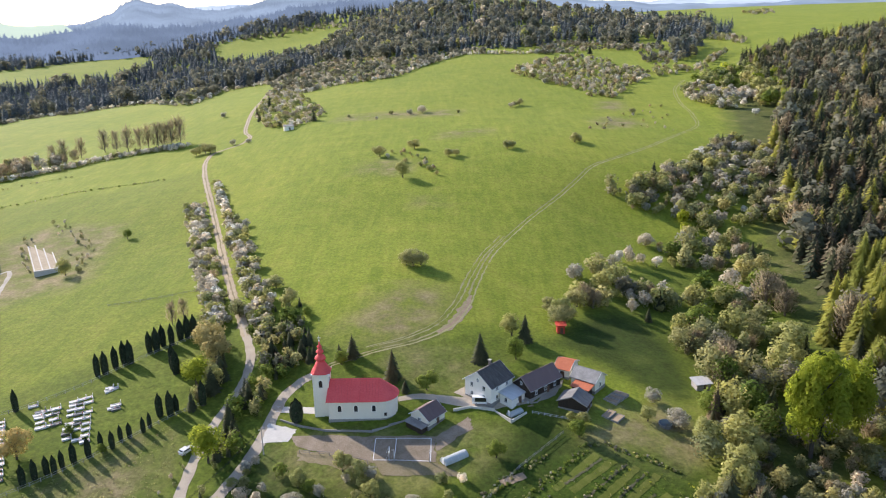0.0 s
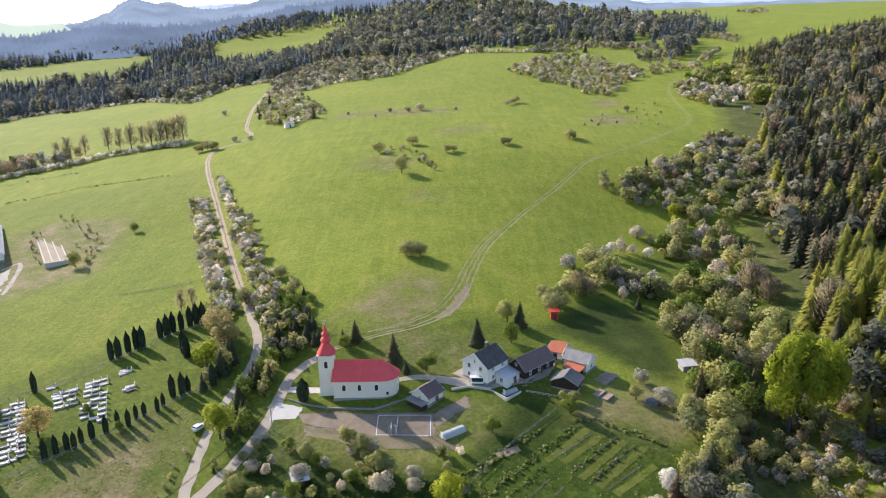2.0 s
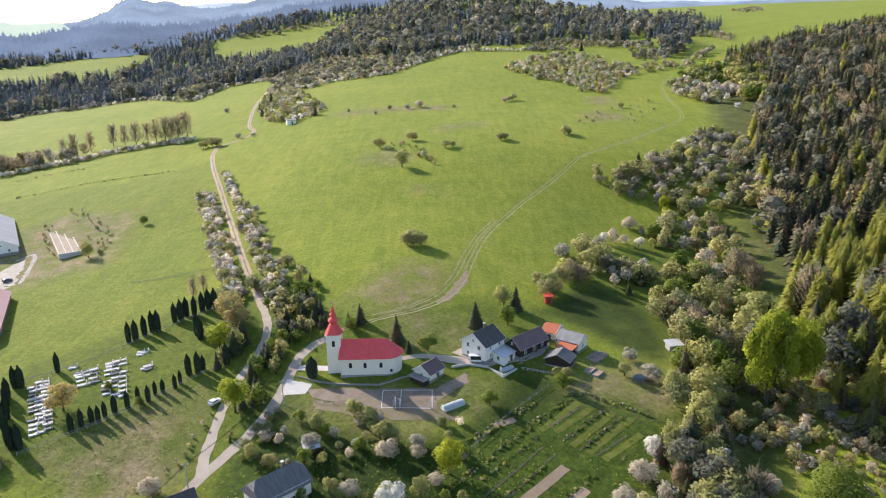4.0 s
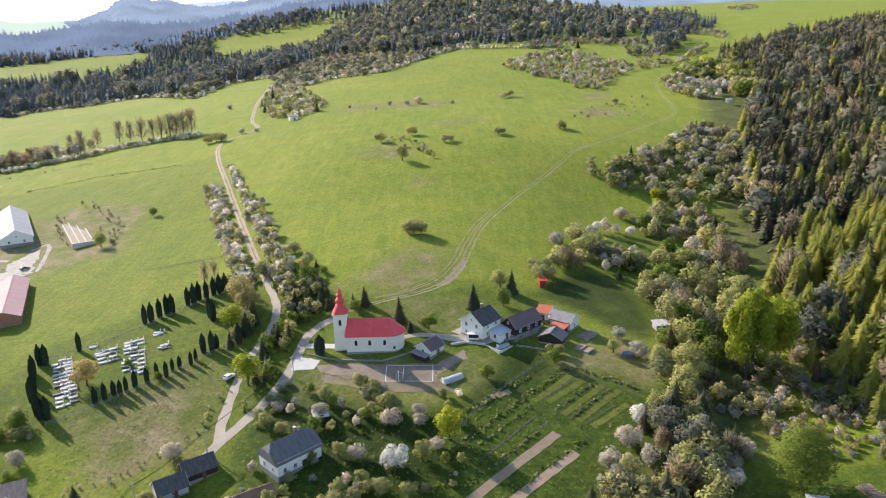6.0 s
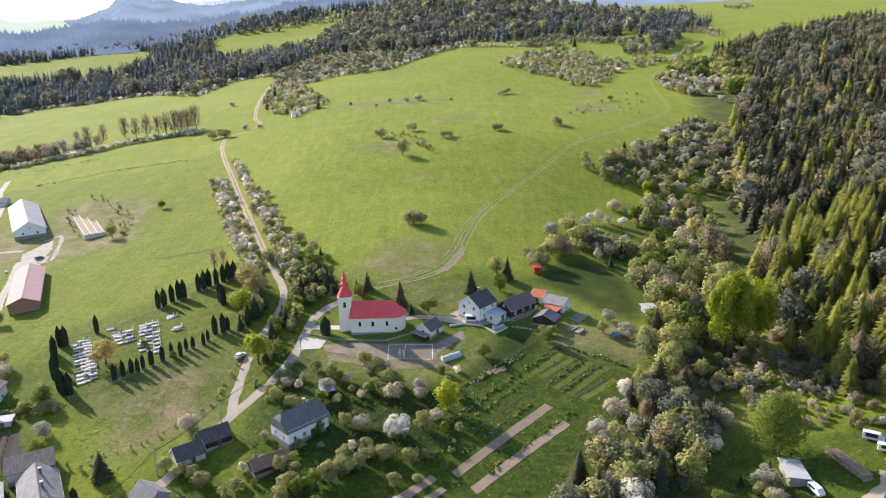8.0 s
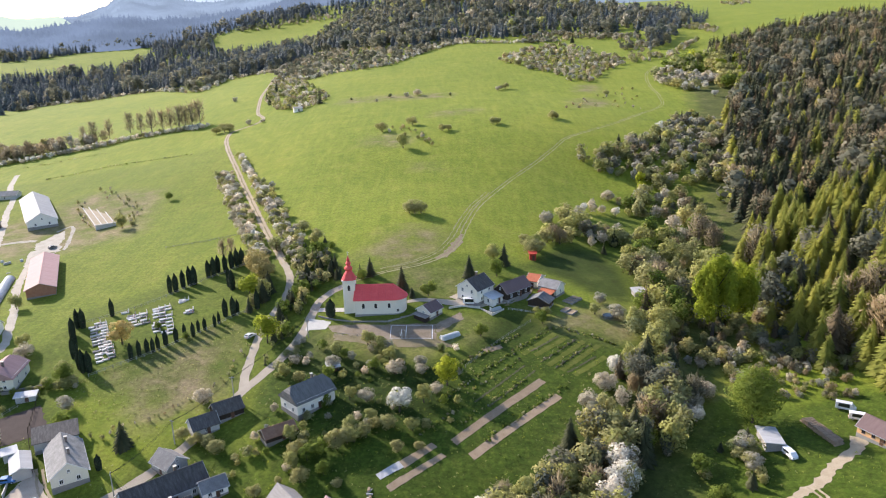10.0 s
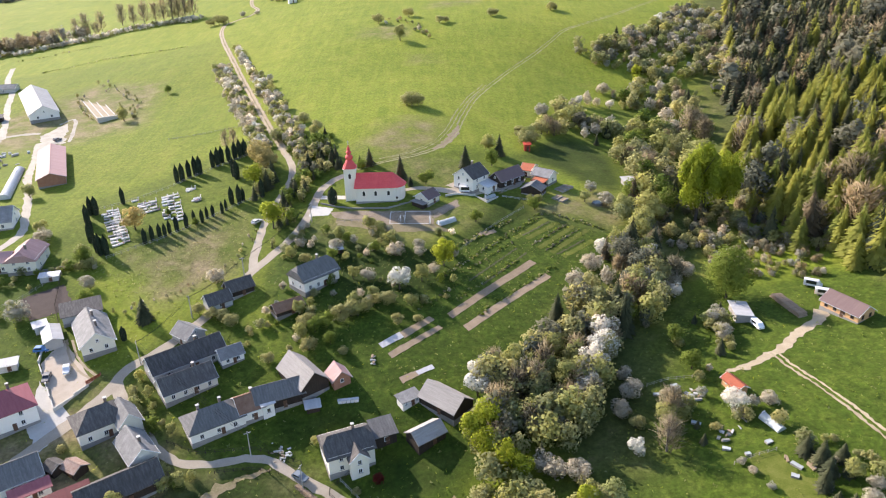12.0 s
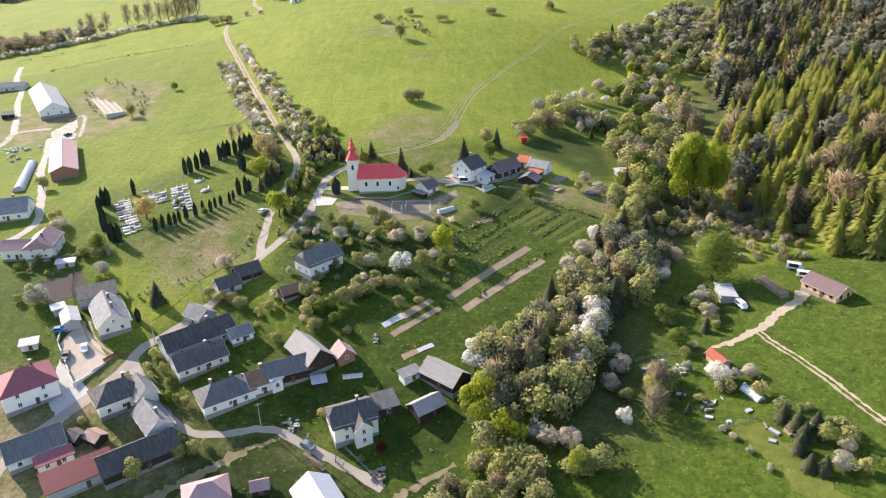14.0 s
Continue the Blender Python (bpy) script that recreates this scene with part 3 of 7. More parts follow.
for k, (pts, w) in enumerate((([(-194.3, 92), (-194.3, 103.7), (-196.6, 118.9), (-189.6, 122.2), (-179.5, 122.7)], 3.4), ([(-196.7, 115.7), (-211, 147.3), (-227.8, 181.8), (-238.6, 207.6), (-262, 247), (-278.5, 286.7)], 3.6), ([(-176, 137), (-173.2, 145.9), (-162.6, 124.1), (-155.8, 103.9)], 1.8), ([(-171.9, 105.2), (-161.4, 80), (-151, 52.4), (-138.3, 27.7), (-129.6, 7.6), (-124.4, -6.7), (-125.5, -13.9), (-130, -22), (-140, -34)], 3.2))):
    laid("farm_track", ribbon(pts, w, 0.1 + 0.02 * k, wobble=0.25, seed=14 + k), M_FARMDUST, "pale dusty farm track between the halls", "track")
laid("gravel_pad", patch([(-17.1, -6.6), (-9.9, -6.8), (-8.6, -2), (-16.8, 1.4)], 0.14, 8, 0.15), M_CONCRETE, "pale gravel parking pad beside the road", "yard")
for k, (q, m) in enumerate((([(-10, -4.6), (12.5, -6.5), (13, -16), (-6, -10)], M_BARE), ([(12.5, -6.5), (28.6, -7.2), (28.8, -17), (13, -16)], M_BARE), ([(28.6, -7.5), (37.6, 0.8), (38.4, -4), (29, -13)], M_BARE), ([(-7, -10), (13, -16), (10, -20), (-6, -14)], M_TRAMPLED), ([(13, -16), (29, -17), (36, -22), (16, -21)], M_TRAMPLED))):
    laid("pitch", patch(q, 0.07 + 0.015 * k, 10, 0.22, 90 + k), m, "trampled bare playing pitch below the church", "pitch")
for k, q in enumerate(([(13.2, -7.6), (13.2, -15.6)], [(18.6, -7.9), (18.5, -15.9)], [(27.6, -8), (27.6, -16.5)], [(13.2, -7.6), (20, -7.8), (27.6, -8)], [(13.2, -15.6), (20, -16), (27.6, -16.5)])):
    laid("court_line", ribbon(q, 0.16, 0.18 + 0.015 * k, 1.0, 1, 0.01, 80 + k), M_FRAME, "white boundary tape of the playing court", "marking", group="court lines")
laid("farm_yard", patch([(-177.5, 118), (-169.8, 103), (-157.5, 101.8), (-172.6, 140)], 0.2, 14, 0.7), M_FARMDUST, "dusty pale farmyard between the halls", "yard")
laid("house_yard", patch([(-82.8, -81.2), (-80.3, -70.6), (-65.1, -88.6), (-70.8, -99.2)], 0.11, wobble=0.25), M_YARD, "bare walled yard with parked cars", "yard")
laid("forecourt", patch([(-80, -88), (-64.5, -102), (-68.5, -113), (-75.5, -105)], 0.1, 10, 0.3), M_CONCRETE, "pale concrete forecourt between house and yard", "yard")
laid("rubble_bank", ribbon([(-39, -137), (-31, -131.8), (-23.1, -125), (-17.1, -120.4), (-11, -117.8)], (2, 3, 2.6, 1.6, 0.8), 0.09, 1.0, 4, 0.5, 60), M_TRAMPLED, "dry rubbly bank along the garden", "path")
laid("rough_bank", ribbon([(14, -139), (19.1, -135.7), (27.1, -131.3), (33.5, -127.5)], (1.5, 2.2, 2, 1.0), 0.09, 1.0, 4, 0.4, 61), M_TRAMPLED, "grey trodden bank below the bushes", "path")
for k, q in enumerate(([(-79.7, -70.6), (-75.5, -78.3), (-70.3, -84.4), (-65.7, -87.6)], [(-78, -70.7), (-73.7, -77.7), (-69.3, -82.7), (-65, -86.1)])):
    laid("drive_rut", ribbon(q, 0.7, 0.12, 1.0, 2, 0.08, 70 + k), M_GRAVEL, "pale wheel rut of a grassy drive", "track")
laid("farm_apron", patch([(-171, 104), (-163, 84), (-160, 84), (-158, 101)], 0.22, 10, 0.7), M_FARMDUST, "dusty pale apron before the hay barn", "yard")
laid("church_path", patch([(-16.1, 5.9), (-4.4, 3.9), (-4.6, 6.6), (-16.3, 8.6)], 0.12, 8, 0.05), M_CONCRETE, "pale concrete path to the church door", "path")
laid("lane_house", ribbon([(18, 8.6), (24, 10), (29, 9.2), (33.5, 8), (38.3, 7), (44, 6.2)], (2.2, 2.4, 3, 4, 4.4, 3.6), 0.12, wobble=0.12), M_ASPHALT, "grey lane between church and farmhouse", "path")
for k, q in enumerate(([(33.6, 11.8), (43.5, 4.2), (49, 8), (37, 14.7)], [(44, 4), (56.6, 7.4), (54, 10), (45, 9.5)], [(56.6, 7.4), (62.5, 11), (66.5, 20), (61.5, 15)])):
    laid("farm_court", patch(q, 0.2 + 0.02 * k, 8, 0.15, 95 + k), M_ASPHALT, "grey paved court of the farmstead", "yard")

# cultivated strips
BEDS = [[(32.6, -65.5), (60.6, -38.2), (62.7, -40), (34.2, -67.6)], [(37.2, -70.7), (64.8, -45.5), (66.5, -47.4), (38.8, -73)], [(18.5, -73.4), (27.3, -66.6), (28.9, -68.2), (20.2, -75.8)], [(15.5, -81.3), (29.9, -70.5), (31.4, -71.7), (16.9, -83.2)], [(19, -90), (26, -86.5), (26.8, -88), (20, -92)], [(44, -23), (50, -20), (51, -22), (45, -25)]]
for k, b in enumerate(BEDS):
    laid("soil_bed", patch(b, 0.13, 16, 0.07, k), M_SOIL, "freshly dug strip of brown garden soil", "garden bed", "thing", "garden beds")
for k, (a, b, c, d) in enumerate(((57, -25.5, 69.5, -13.5), (61, -26, 73.5, -15.5), (64.5, -31.5, 78.6, -18), (68.4, -34, 83, -20.5), (72, -36.5, 84, -27))):
    laid("vegetable_bed", ribbon([(a, b), ((a + c) / 2 + 0.1, (b + d) / 2), (c, d)], 2.0, 0.07, 0.6, 4, 0.1, 30 + k), M_MOWN, "grassy half-weeded row in the vegetable garden", "garden bed", "thing", "planted rows")
for k, (a, b, c, d) in enumerate(((59.8, -23.7, 70.3, -15.2), (62.3, -29.5, 76.2, -17.1), (66.5, -32.9, 80.7, -19.5), (70.1, -35.1, 80.6, -26.9), (40, -50, 57, -31.5), (44, -52, 60, -34))):
    laid("furrow", ribbon([(a, b), ((a + c) / 2 + 0.15, (b + d) / 2), (c, d)], 0.6, 0.1, 0.5, 2, 0.12, 40 + k), M_FURROW, "dark furrow dug along a planted row", "garden bed", "thing", "planted rows")
laid("mown_lane", ribbon([(101, -126), (103.5, -130), (106, -136), (109.3, -146), (113, -158), (118, -176)], (4, 6.5, 7, 6.4, 6, 6), 0.07, 1.5, 6, 0.5, 50), M_MOWN, "mown yellowish grass lane between the gardens", "path")
laid("foil_cover", patch([(12.7, -77.6), (18.6, -73.2), (20, -75.2), (14, -79.4)], 0.2, 6, 0.05), M_WHITEROOF, "white foil cover lying on a soil bed", "cover", "thing")
laid("foil_cover", patch([(23.5, -88), (28, -85.6), (28.8, -87), (24.3, -89.3)], 0.25, 6, 0.05), M_WHITEROOF, "white foil cover lying on a garden bed", "cover", "thing")
laid("ploughed_plot", patch([(-104, -50), (-92.5, -42), (-84, -55), (-95, -61.5)], 0.1), M_DARKSOIL, "dark freshly ploughed garden plot", "garden bed", "thing")

# ---- distance ----
def range_points(profile, far, near, foot, b, q):
    """Points of a far range. profile: the bearing in degrees east of north and the crest's height; q runs from its foot to its crest."""
    crest = np.interp(np.degrees(b), [p[0] for p in profile], [p[1] for p in profile])
    crest = crest + far * 0.0006 * np.sin(b * 260) * np.sin(b * 97 + 1) + 3 * np.sin(b * 90)
    d = near + (far - near) * q
    z = foot + (crest - foot) * q**0.42 + 5 * np.sin(b * 60 + 16 * q) * np.sin(q * 21) * (1 - q) * q
    return np.stack([33 + d * np.sin(b), -200 + d * np.cos(b), z], -1)


def backdrop(name, profile, far, near, foot, material, label):
    b = np.radians(np.arange(profile[0][0], profile[-1][0], 0.25))
    V = [range_points(profile, far, near, foot, b, np.full(len(b), k / 12)) for k in range(13)]
    V.append(np.stack([33 + (far + 400) * np.sin(b), -200 + (far + 400) * np.cos(b), np.full(len(b), foot)], 1))
    w = len(b)
    a = (np.arange(13)[:, None] * w + np.arange(w - 1)).ravel()
    me = mesh_np(name, np.concatenate(V), np.stack([a, a + 1, a + w + 1, a + w], 1), (material,))
    me.shade_smooth()
    return tagged(new(name, me), label, "hills", kind="structure")


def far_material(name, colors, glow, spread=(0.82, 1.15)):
    """Distant land behind kilometres of air: its haze is put in as a faint glow, with darker and paler stands."""
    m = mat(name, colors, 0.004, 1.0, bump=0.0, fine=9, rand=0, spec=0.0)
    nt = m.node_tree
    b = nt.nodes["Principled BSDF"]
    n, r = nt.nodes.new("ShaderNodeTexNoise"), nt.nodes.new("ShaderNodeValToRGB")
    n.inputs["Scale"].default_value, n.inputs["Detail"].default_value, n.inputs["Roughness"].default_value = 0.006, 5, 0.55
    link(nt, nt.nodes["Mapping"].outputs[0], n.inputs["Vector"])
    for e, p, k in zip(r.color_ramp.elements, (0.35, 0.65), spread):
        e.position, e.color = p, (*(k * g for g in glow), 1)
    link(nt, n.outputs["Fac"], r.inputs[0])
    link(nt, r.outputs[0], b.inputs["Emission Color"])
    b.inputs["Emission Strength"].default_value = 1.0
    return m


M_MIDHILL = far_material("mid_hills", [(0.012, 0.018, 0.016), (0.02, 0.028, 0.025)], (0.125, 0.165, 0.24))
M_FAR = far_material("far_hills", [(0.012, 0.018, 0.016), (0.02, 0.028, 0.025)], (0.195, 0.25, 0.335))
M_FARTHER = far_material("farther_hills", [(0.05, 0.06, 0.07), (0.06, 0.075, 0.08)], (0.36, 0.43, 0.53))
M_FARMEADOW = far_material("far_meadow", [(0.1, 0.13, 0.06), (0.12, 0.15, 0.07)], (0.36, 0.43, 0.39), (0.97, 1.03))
NEAR_RANGE = [(-60, 190), (-36.1, 198), (-32, 197), (-30.2, 182), (-28.9, 164), (-26.6, 168), (-25.7, 176), (-24.8, 194), (-23.5, 217), (-23, 241), (-22.4, 267), (-21.8, 279), (-21.3, 274), (-20.4, 259), (-19.4, 261), (-18.7, 244), (-17.4, 234), (-15.9, 233), (-14.7, 242), (-13, 276), (-7.8, 287), (0.6, 283), (8.9, 255), (13.7, 231), (15.3, 220), (16.8, 215), (18.7, 216), (20.6, 204), (24.1, 215), (26.8, 220), (29.7, 208), (33.6, 202), (50, 210)]
MID_RANGE = [(-60, 120), (-36.1, 119), (-32, 116), (-30.2, 115), (-28.6, 115), (-26.9, 120), (-25.8, 129), (-24.8, 137), (-23.4, 142), (-21.2, 138), (-18.6, 134), (-16.3, 148), (-14.3, 156), (-11.8, 177), (-9.4, 191), (-3.6, 210), (4, 200), (12, 90)]
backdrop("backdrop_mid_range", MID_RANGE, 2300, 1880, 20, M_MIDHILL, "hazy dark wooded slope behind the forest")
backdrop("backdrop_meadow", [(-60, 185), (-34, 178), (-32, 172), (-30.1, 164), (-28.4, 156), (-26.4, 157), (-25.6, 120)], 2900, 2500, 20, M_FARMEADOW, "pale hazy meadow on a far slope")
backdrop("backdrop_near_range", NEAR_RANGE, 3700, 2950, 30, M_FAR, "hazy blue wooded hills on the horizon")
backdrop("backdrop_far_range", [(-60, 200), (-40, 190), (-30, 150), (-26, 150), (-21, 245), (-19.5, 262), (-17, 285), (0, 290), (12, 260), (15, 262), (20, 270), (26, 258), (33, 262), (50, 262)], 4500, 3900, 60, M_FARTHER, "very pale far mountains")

# ---- buildings ----
WINDOW_MESH = {}


def window_part(owner, m, w, h, frame=None):
    """A framed window with its pane, sill and glazing bar, set on a wall."""
    frame = frame or M_FRAME
    key = (w, h, frame.name)
    if key not in WINDOW_MESH:
        bm = bmesh.new()
        t = 0.1
        box(bm, -w / 2, -w / 2 + t, -0.07, 0.02, 0, h)
        box(bm, w / 2 - t, w / 2, -0.07, 0.02, 0, h)
        box(bm, -w / 2 + t, w / 2 - t, -0.07, 0.02, 0, t)
        box(bm, -w / 2 + t, w / 2 - t, -0.07, 0.02, h - t, h)
        box(bm, -0.035, 0.035, -0.06, 0.02, t, h - t)
        a = bpy.data.meshes.new("window")
        bm.to_mesh(a)
        a.materials.append(frame)
        p = a_box(-w / 2 + t, w / 2 - t, -0.03, 0.0, t, h - t)
        c = bpy.data.meshes.new("pane")
        p.to_mesh(c)
        c.materials.append(M_GLASS)
        s = a_box(-w / 2 - 0.08, w / 2 + 0.08, -0.16, 0.0, -0.07, 0)
        d = bpy.data.meshes.new("sill")
        s.to_mesh(d)
        d.materials.append(M_PLINTH)
        WINDOW_MESH[key] = (a, c, d)
    a, c, d = WINDOW_MESH[key]
    win = part_mesh("window", a, None, owner, "", m)
    part_mesh("pane", c, None, win)
    part_mesh("sill", d, None, win)
    return win


def roof_bm(L, W, H, rh, kind, ov, th=0.2):
    """The shell of a roof over a rectangle, its eaves at height H."""
    k = rh / (W / 2)
    if kind == "gable":
        o = W / 2 + ov
        return prism([(-o, H - ov * k), (0, H + rh), (o, H - ov * k), (o - 0.05, H - ov * k - th), (0, H + rh - th * 1.2), (-o + 0.05, H - ov * k - th)], -L / 2 - ov * 0.7, L / 2 + ov * 0.7)
    bm = bmesh.new()
    if kind == "shed":
        o = W / 2 + ov
        return prism([(-o, H), (o, H + rh), (o, H + rh - th), (-o, H - th)], -L / 2 - ov, L / 2 + ov)
    cut = W / 2 if kind == "hip" else W / 2 * 0.35
    a, b = L / 2 + ov, W / 2 + ov
    z = H - ov * k
    lo = [bm.verts.new((x, y, z - th)) for x, y in ((-a, -b), (a, -b), (a, b), (-a, b))]
    up = [bm.verts.new((x, y, z)) for x, y in ((-a, -b), (a, -b), (a, b), (-a, b))]
    if kind == "hip":
        r = max(L / 2 - cut * 0.9, 0.4)
        r0, r1 = bm.verts.new((-r, 0, H + rh)), bm.verts.new((r, 0, H + rh))
        for f in ((up[0], up[1], r1, r0), (up[1], up[2], r1), (up[2], up[3], r0, r1), (up[3], up[0], r0)):
            bm.faces.new(f)
    else:
        # half hips: the gable is cut off near the ridge
        g = 0.62
        zz = z + (H + rh - z) * g
        yy = b * (1 - g)
        r = a - cut
        r0, r1 = bm.verts.new((-r, 0, H + rh)), bm.verts.new((r, 0, H + rh))
        c = [bm.verts.new((x, y, zz)) for x, y in ((-a, -yy), (a, -yy), (a, yy), (-a, yy))]
        for f in ((up[0], up[1], c[1], r1, r0, c[0]), (up[2], up[3], c[3], r0, r1, c[2]), (c[1], c[2], r1), (c[3], c[0], r0), (up[1], up[2], c[2], c[1]), (up[3], up[0], c[0], c[3])):
            bm.faces.new(f)
    bm.faces.new(lo[::-1])
    for i in range(4):
        j = (i + 1) % 4
        bm.faces.new((lo[i], lo[j], up[j], up[i]))
    return bm


def house(x, y, L, W, rz, h, rh, walls, roofing, label, kind="gable", wins=(2, 2, 1, 1), floors=1, ov=0.5, chimney=1, name="house", category="house", plinth=True, door=True, frame=None, gable=None, group=""):
    """A building on sloping ground: its ridge runs along its own x. wins: windows a floor on its near, far, left and right wall."""
    z0, zm = sunk(x, y, L, W, rz), height(x, y)
    H = h + min(zm - z0, 1.6)
    ob = thing(name, pose(x, y, z0 - 0.25, 0, 0, rz), label, category, group)
    H += 0.25
    if kind == "gable":
        part("wall", prism([(-W / 2, 0), (W / 2, 0), (W / 2, H - 0.1), (0, H + rh - 0.22), (-W / 2, H - 0.1)], -L / 2, L / 2), walls, ob)
        if gable:
            for s in (-1, 1):
                part("gable", prism([(-W / 2 + 0.02, H - 0.1), (W / 2 - 0.02, H - 0.1), (0, H + rh - 0.3)], s * L / 2 - 0.01, s * (L / 2 + 0.05)), gable, ob, "boarded gable")
    elif kind == "shed":
        part("wall", prism([(-W / 2, 0), (W / 2, 0), (W / 2, H + rh - 0.25), (-W / 2, H - 0.15)], -L / 2, L / 2), walls, ob)
    else:
        top = H - 0.1 if kind == "hip" else H + 0.05
        part("wall", a_box(-L / 2, L / 2, -W / 2, W / 2, 0, top), walls, ob)
    r = part("roof", roof_bm(L, W, H, rh, kind, ov), roofing, ob)
    if kind == "gable":
        o, kk, xe = W / 2 + ov, rh / (W / 2), L / 2 + ov * 0.7
        trim = M_GREYWOOD if walls in (M_DARKWOOD, M_GREYWOOD, M_BRICK) else M_FRAME
        for sx in (-1, 1):
            for sy in (-1, 1):
                part("bargeboard", prism([(sy * o, H - ov * kk + 0.02), (0, H + rh + 0.02), (0, H + rh - 0.24), (sy * o, H - ov * kk - 0.24)], sx * xe, sx * (xe + 0.05)), trim, r)
        if name in ("house", "cabin", "farm_hall"):
            for sy in (-1, 1):
                part("gutter", tube(bmesh.new(), (-xe, sy * (o + 0.07), H - ov * kk - 0.12), (xe, sy * (o + 0.07), H - ov * kk - 0.12), 0.07, 0.07, 5), M_ZINC, r)
        part("ridge_cap", prism([(-0.22, H + rh - 0.03), (0, H + rh + 0.07), (0.22, H + rh - 0.03)], -L / 2 - ov * 0.7, L / 2 + ov * 0.7), roofing, r)
    if plinth:
        part("plinth", a_box(-L / 2 - 0.05, L / 2 + 0.05, -W / 2 - 0.05, W / 2 + 0.05, -0.3, H - h + 0.45), M_PLINTH, ob, "grey stone plinth")
    step = min(2.8, h / floors)
    for f in range(floors):
        zf = H - h + step * f + 0.95
        wh = min(1.3, step - 1.2) if step > 2.2 else 0.7
        sides = ((wins[0], L, Matrix.Identity(4), W), (wins[1], L, pose(0, 0, 0, 0, 0, 180), W), (wins[2], W, pose(0, 0, 0, 0, 0, -90), L), (wins[3], W, pose(0, 0, 0, 0, 0, 90), L))
        for n, span, turn, deep in sides:
            for k in range(n):
                u = (k + 0.5) / n * span - span / 2
                if n > 1:
                    u *= 0.92
                window_part(ob, turn @ pose(u, -deep / 2, zf), 1.0 if wh > 1 else 0.7, wh, frame)
    if kind == "gable" and rh > 2.2 and wins[2]:
        for s in (-1, 1):
            window_part(ob, pose(0, 0, 0, 0, 0, 90 * s) @ pose(0, -L / 2 - (0.05 if gable else 0), H + 0.35), 0.8, 0.9, frame)
    if door:
        dm = part("door", a_box(-0.5, 0.5, -0.07, 0.03, H - h, H - h + 2.05), M_BROWNFRAME, ob, "brown wooden door", pose(L * 0.08, -W / 2 - 0.05, 0))
        part("handle", a_box(0.32, 0.44, -0.13, -0.07, H - h + 0.98, H - h + 1.02), M_ZINC, dm)
    for c in range(chimney):
        cx = L * (0.18 - 0.4 * c)
        ch = part("chimney", a_box(-0.32, 0.32, -0.32, 0.32, H + rh * 0.45, H + rh + 0.9), M_CHIMNEY, ob, "sooty brick chimney", pose(cx, W * 0.1, 0))
        part("cap", a_box(-0.42, 0.42, -0.42, 0.42, H + rh + 0.9, H + rh + 1.0), M_CONCRETE, ch)
    return ob


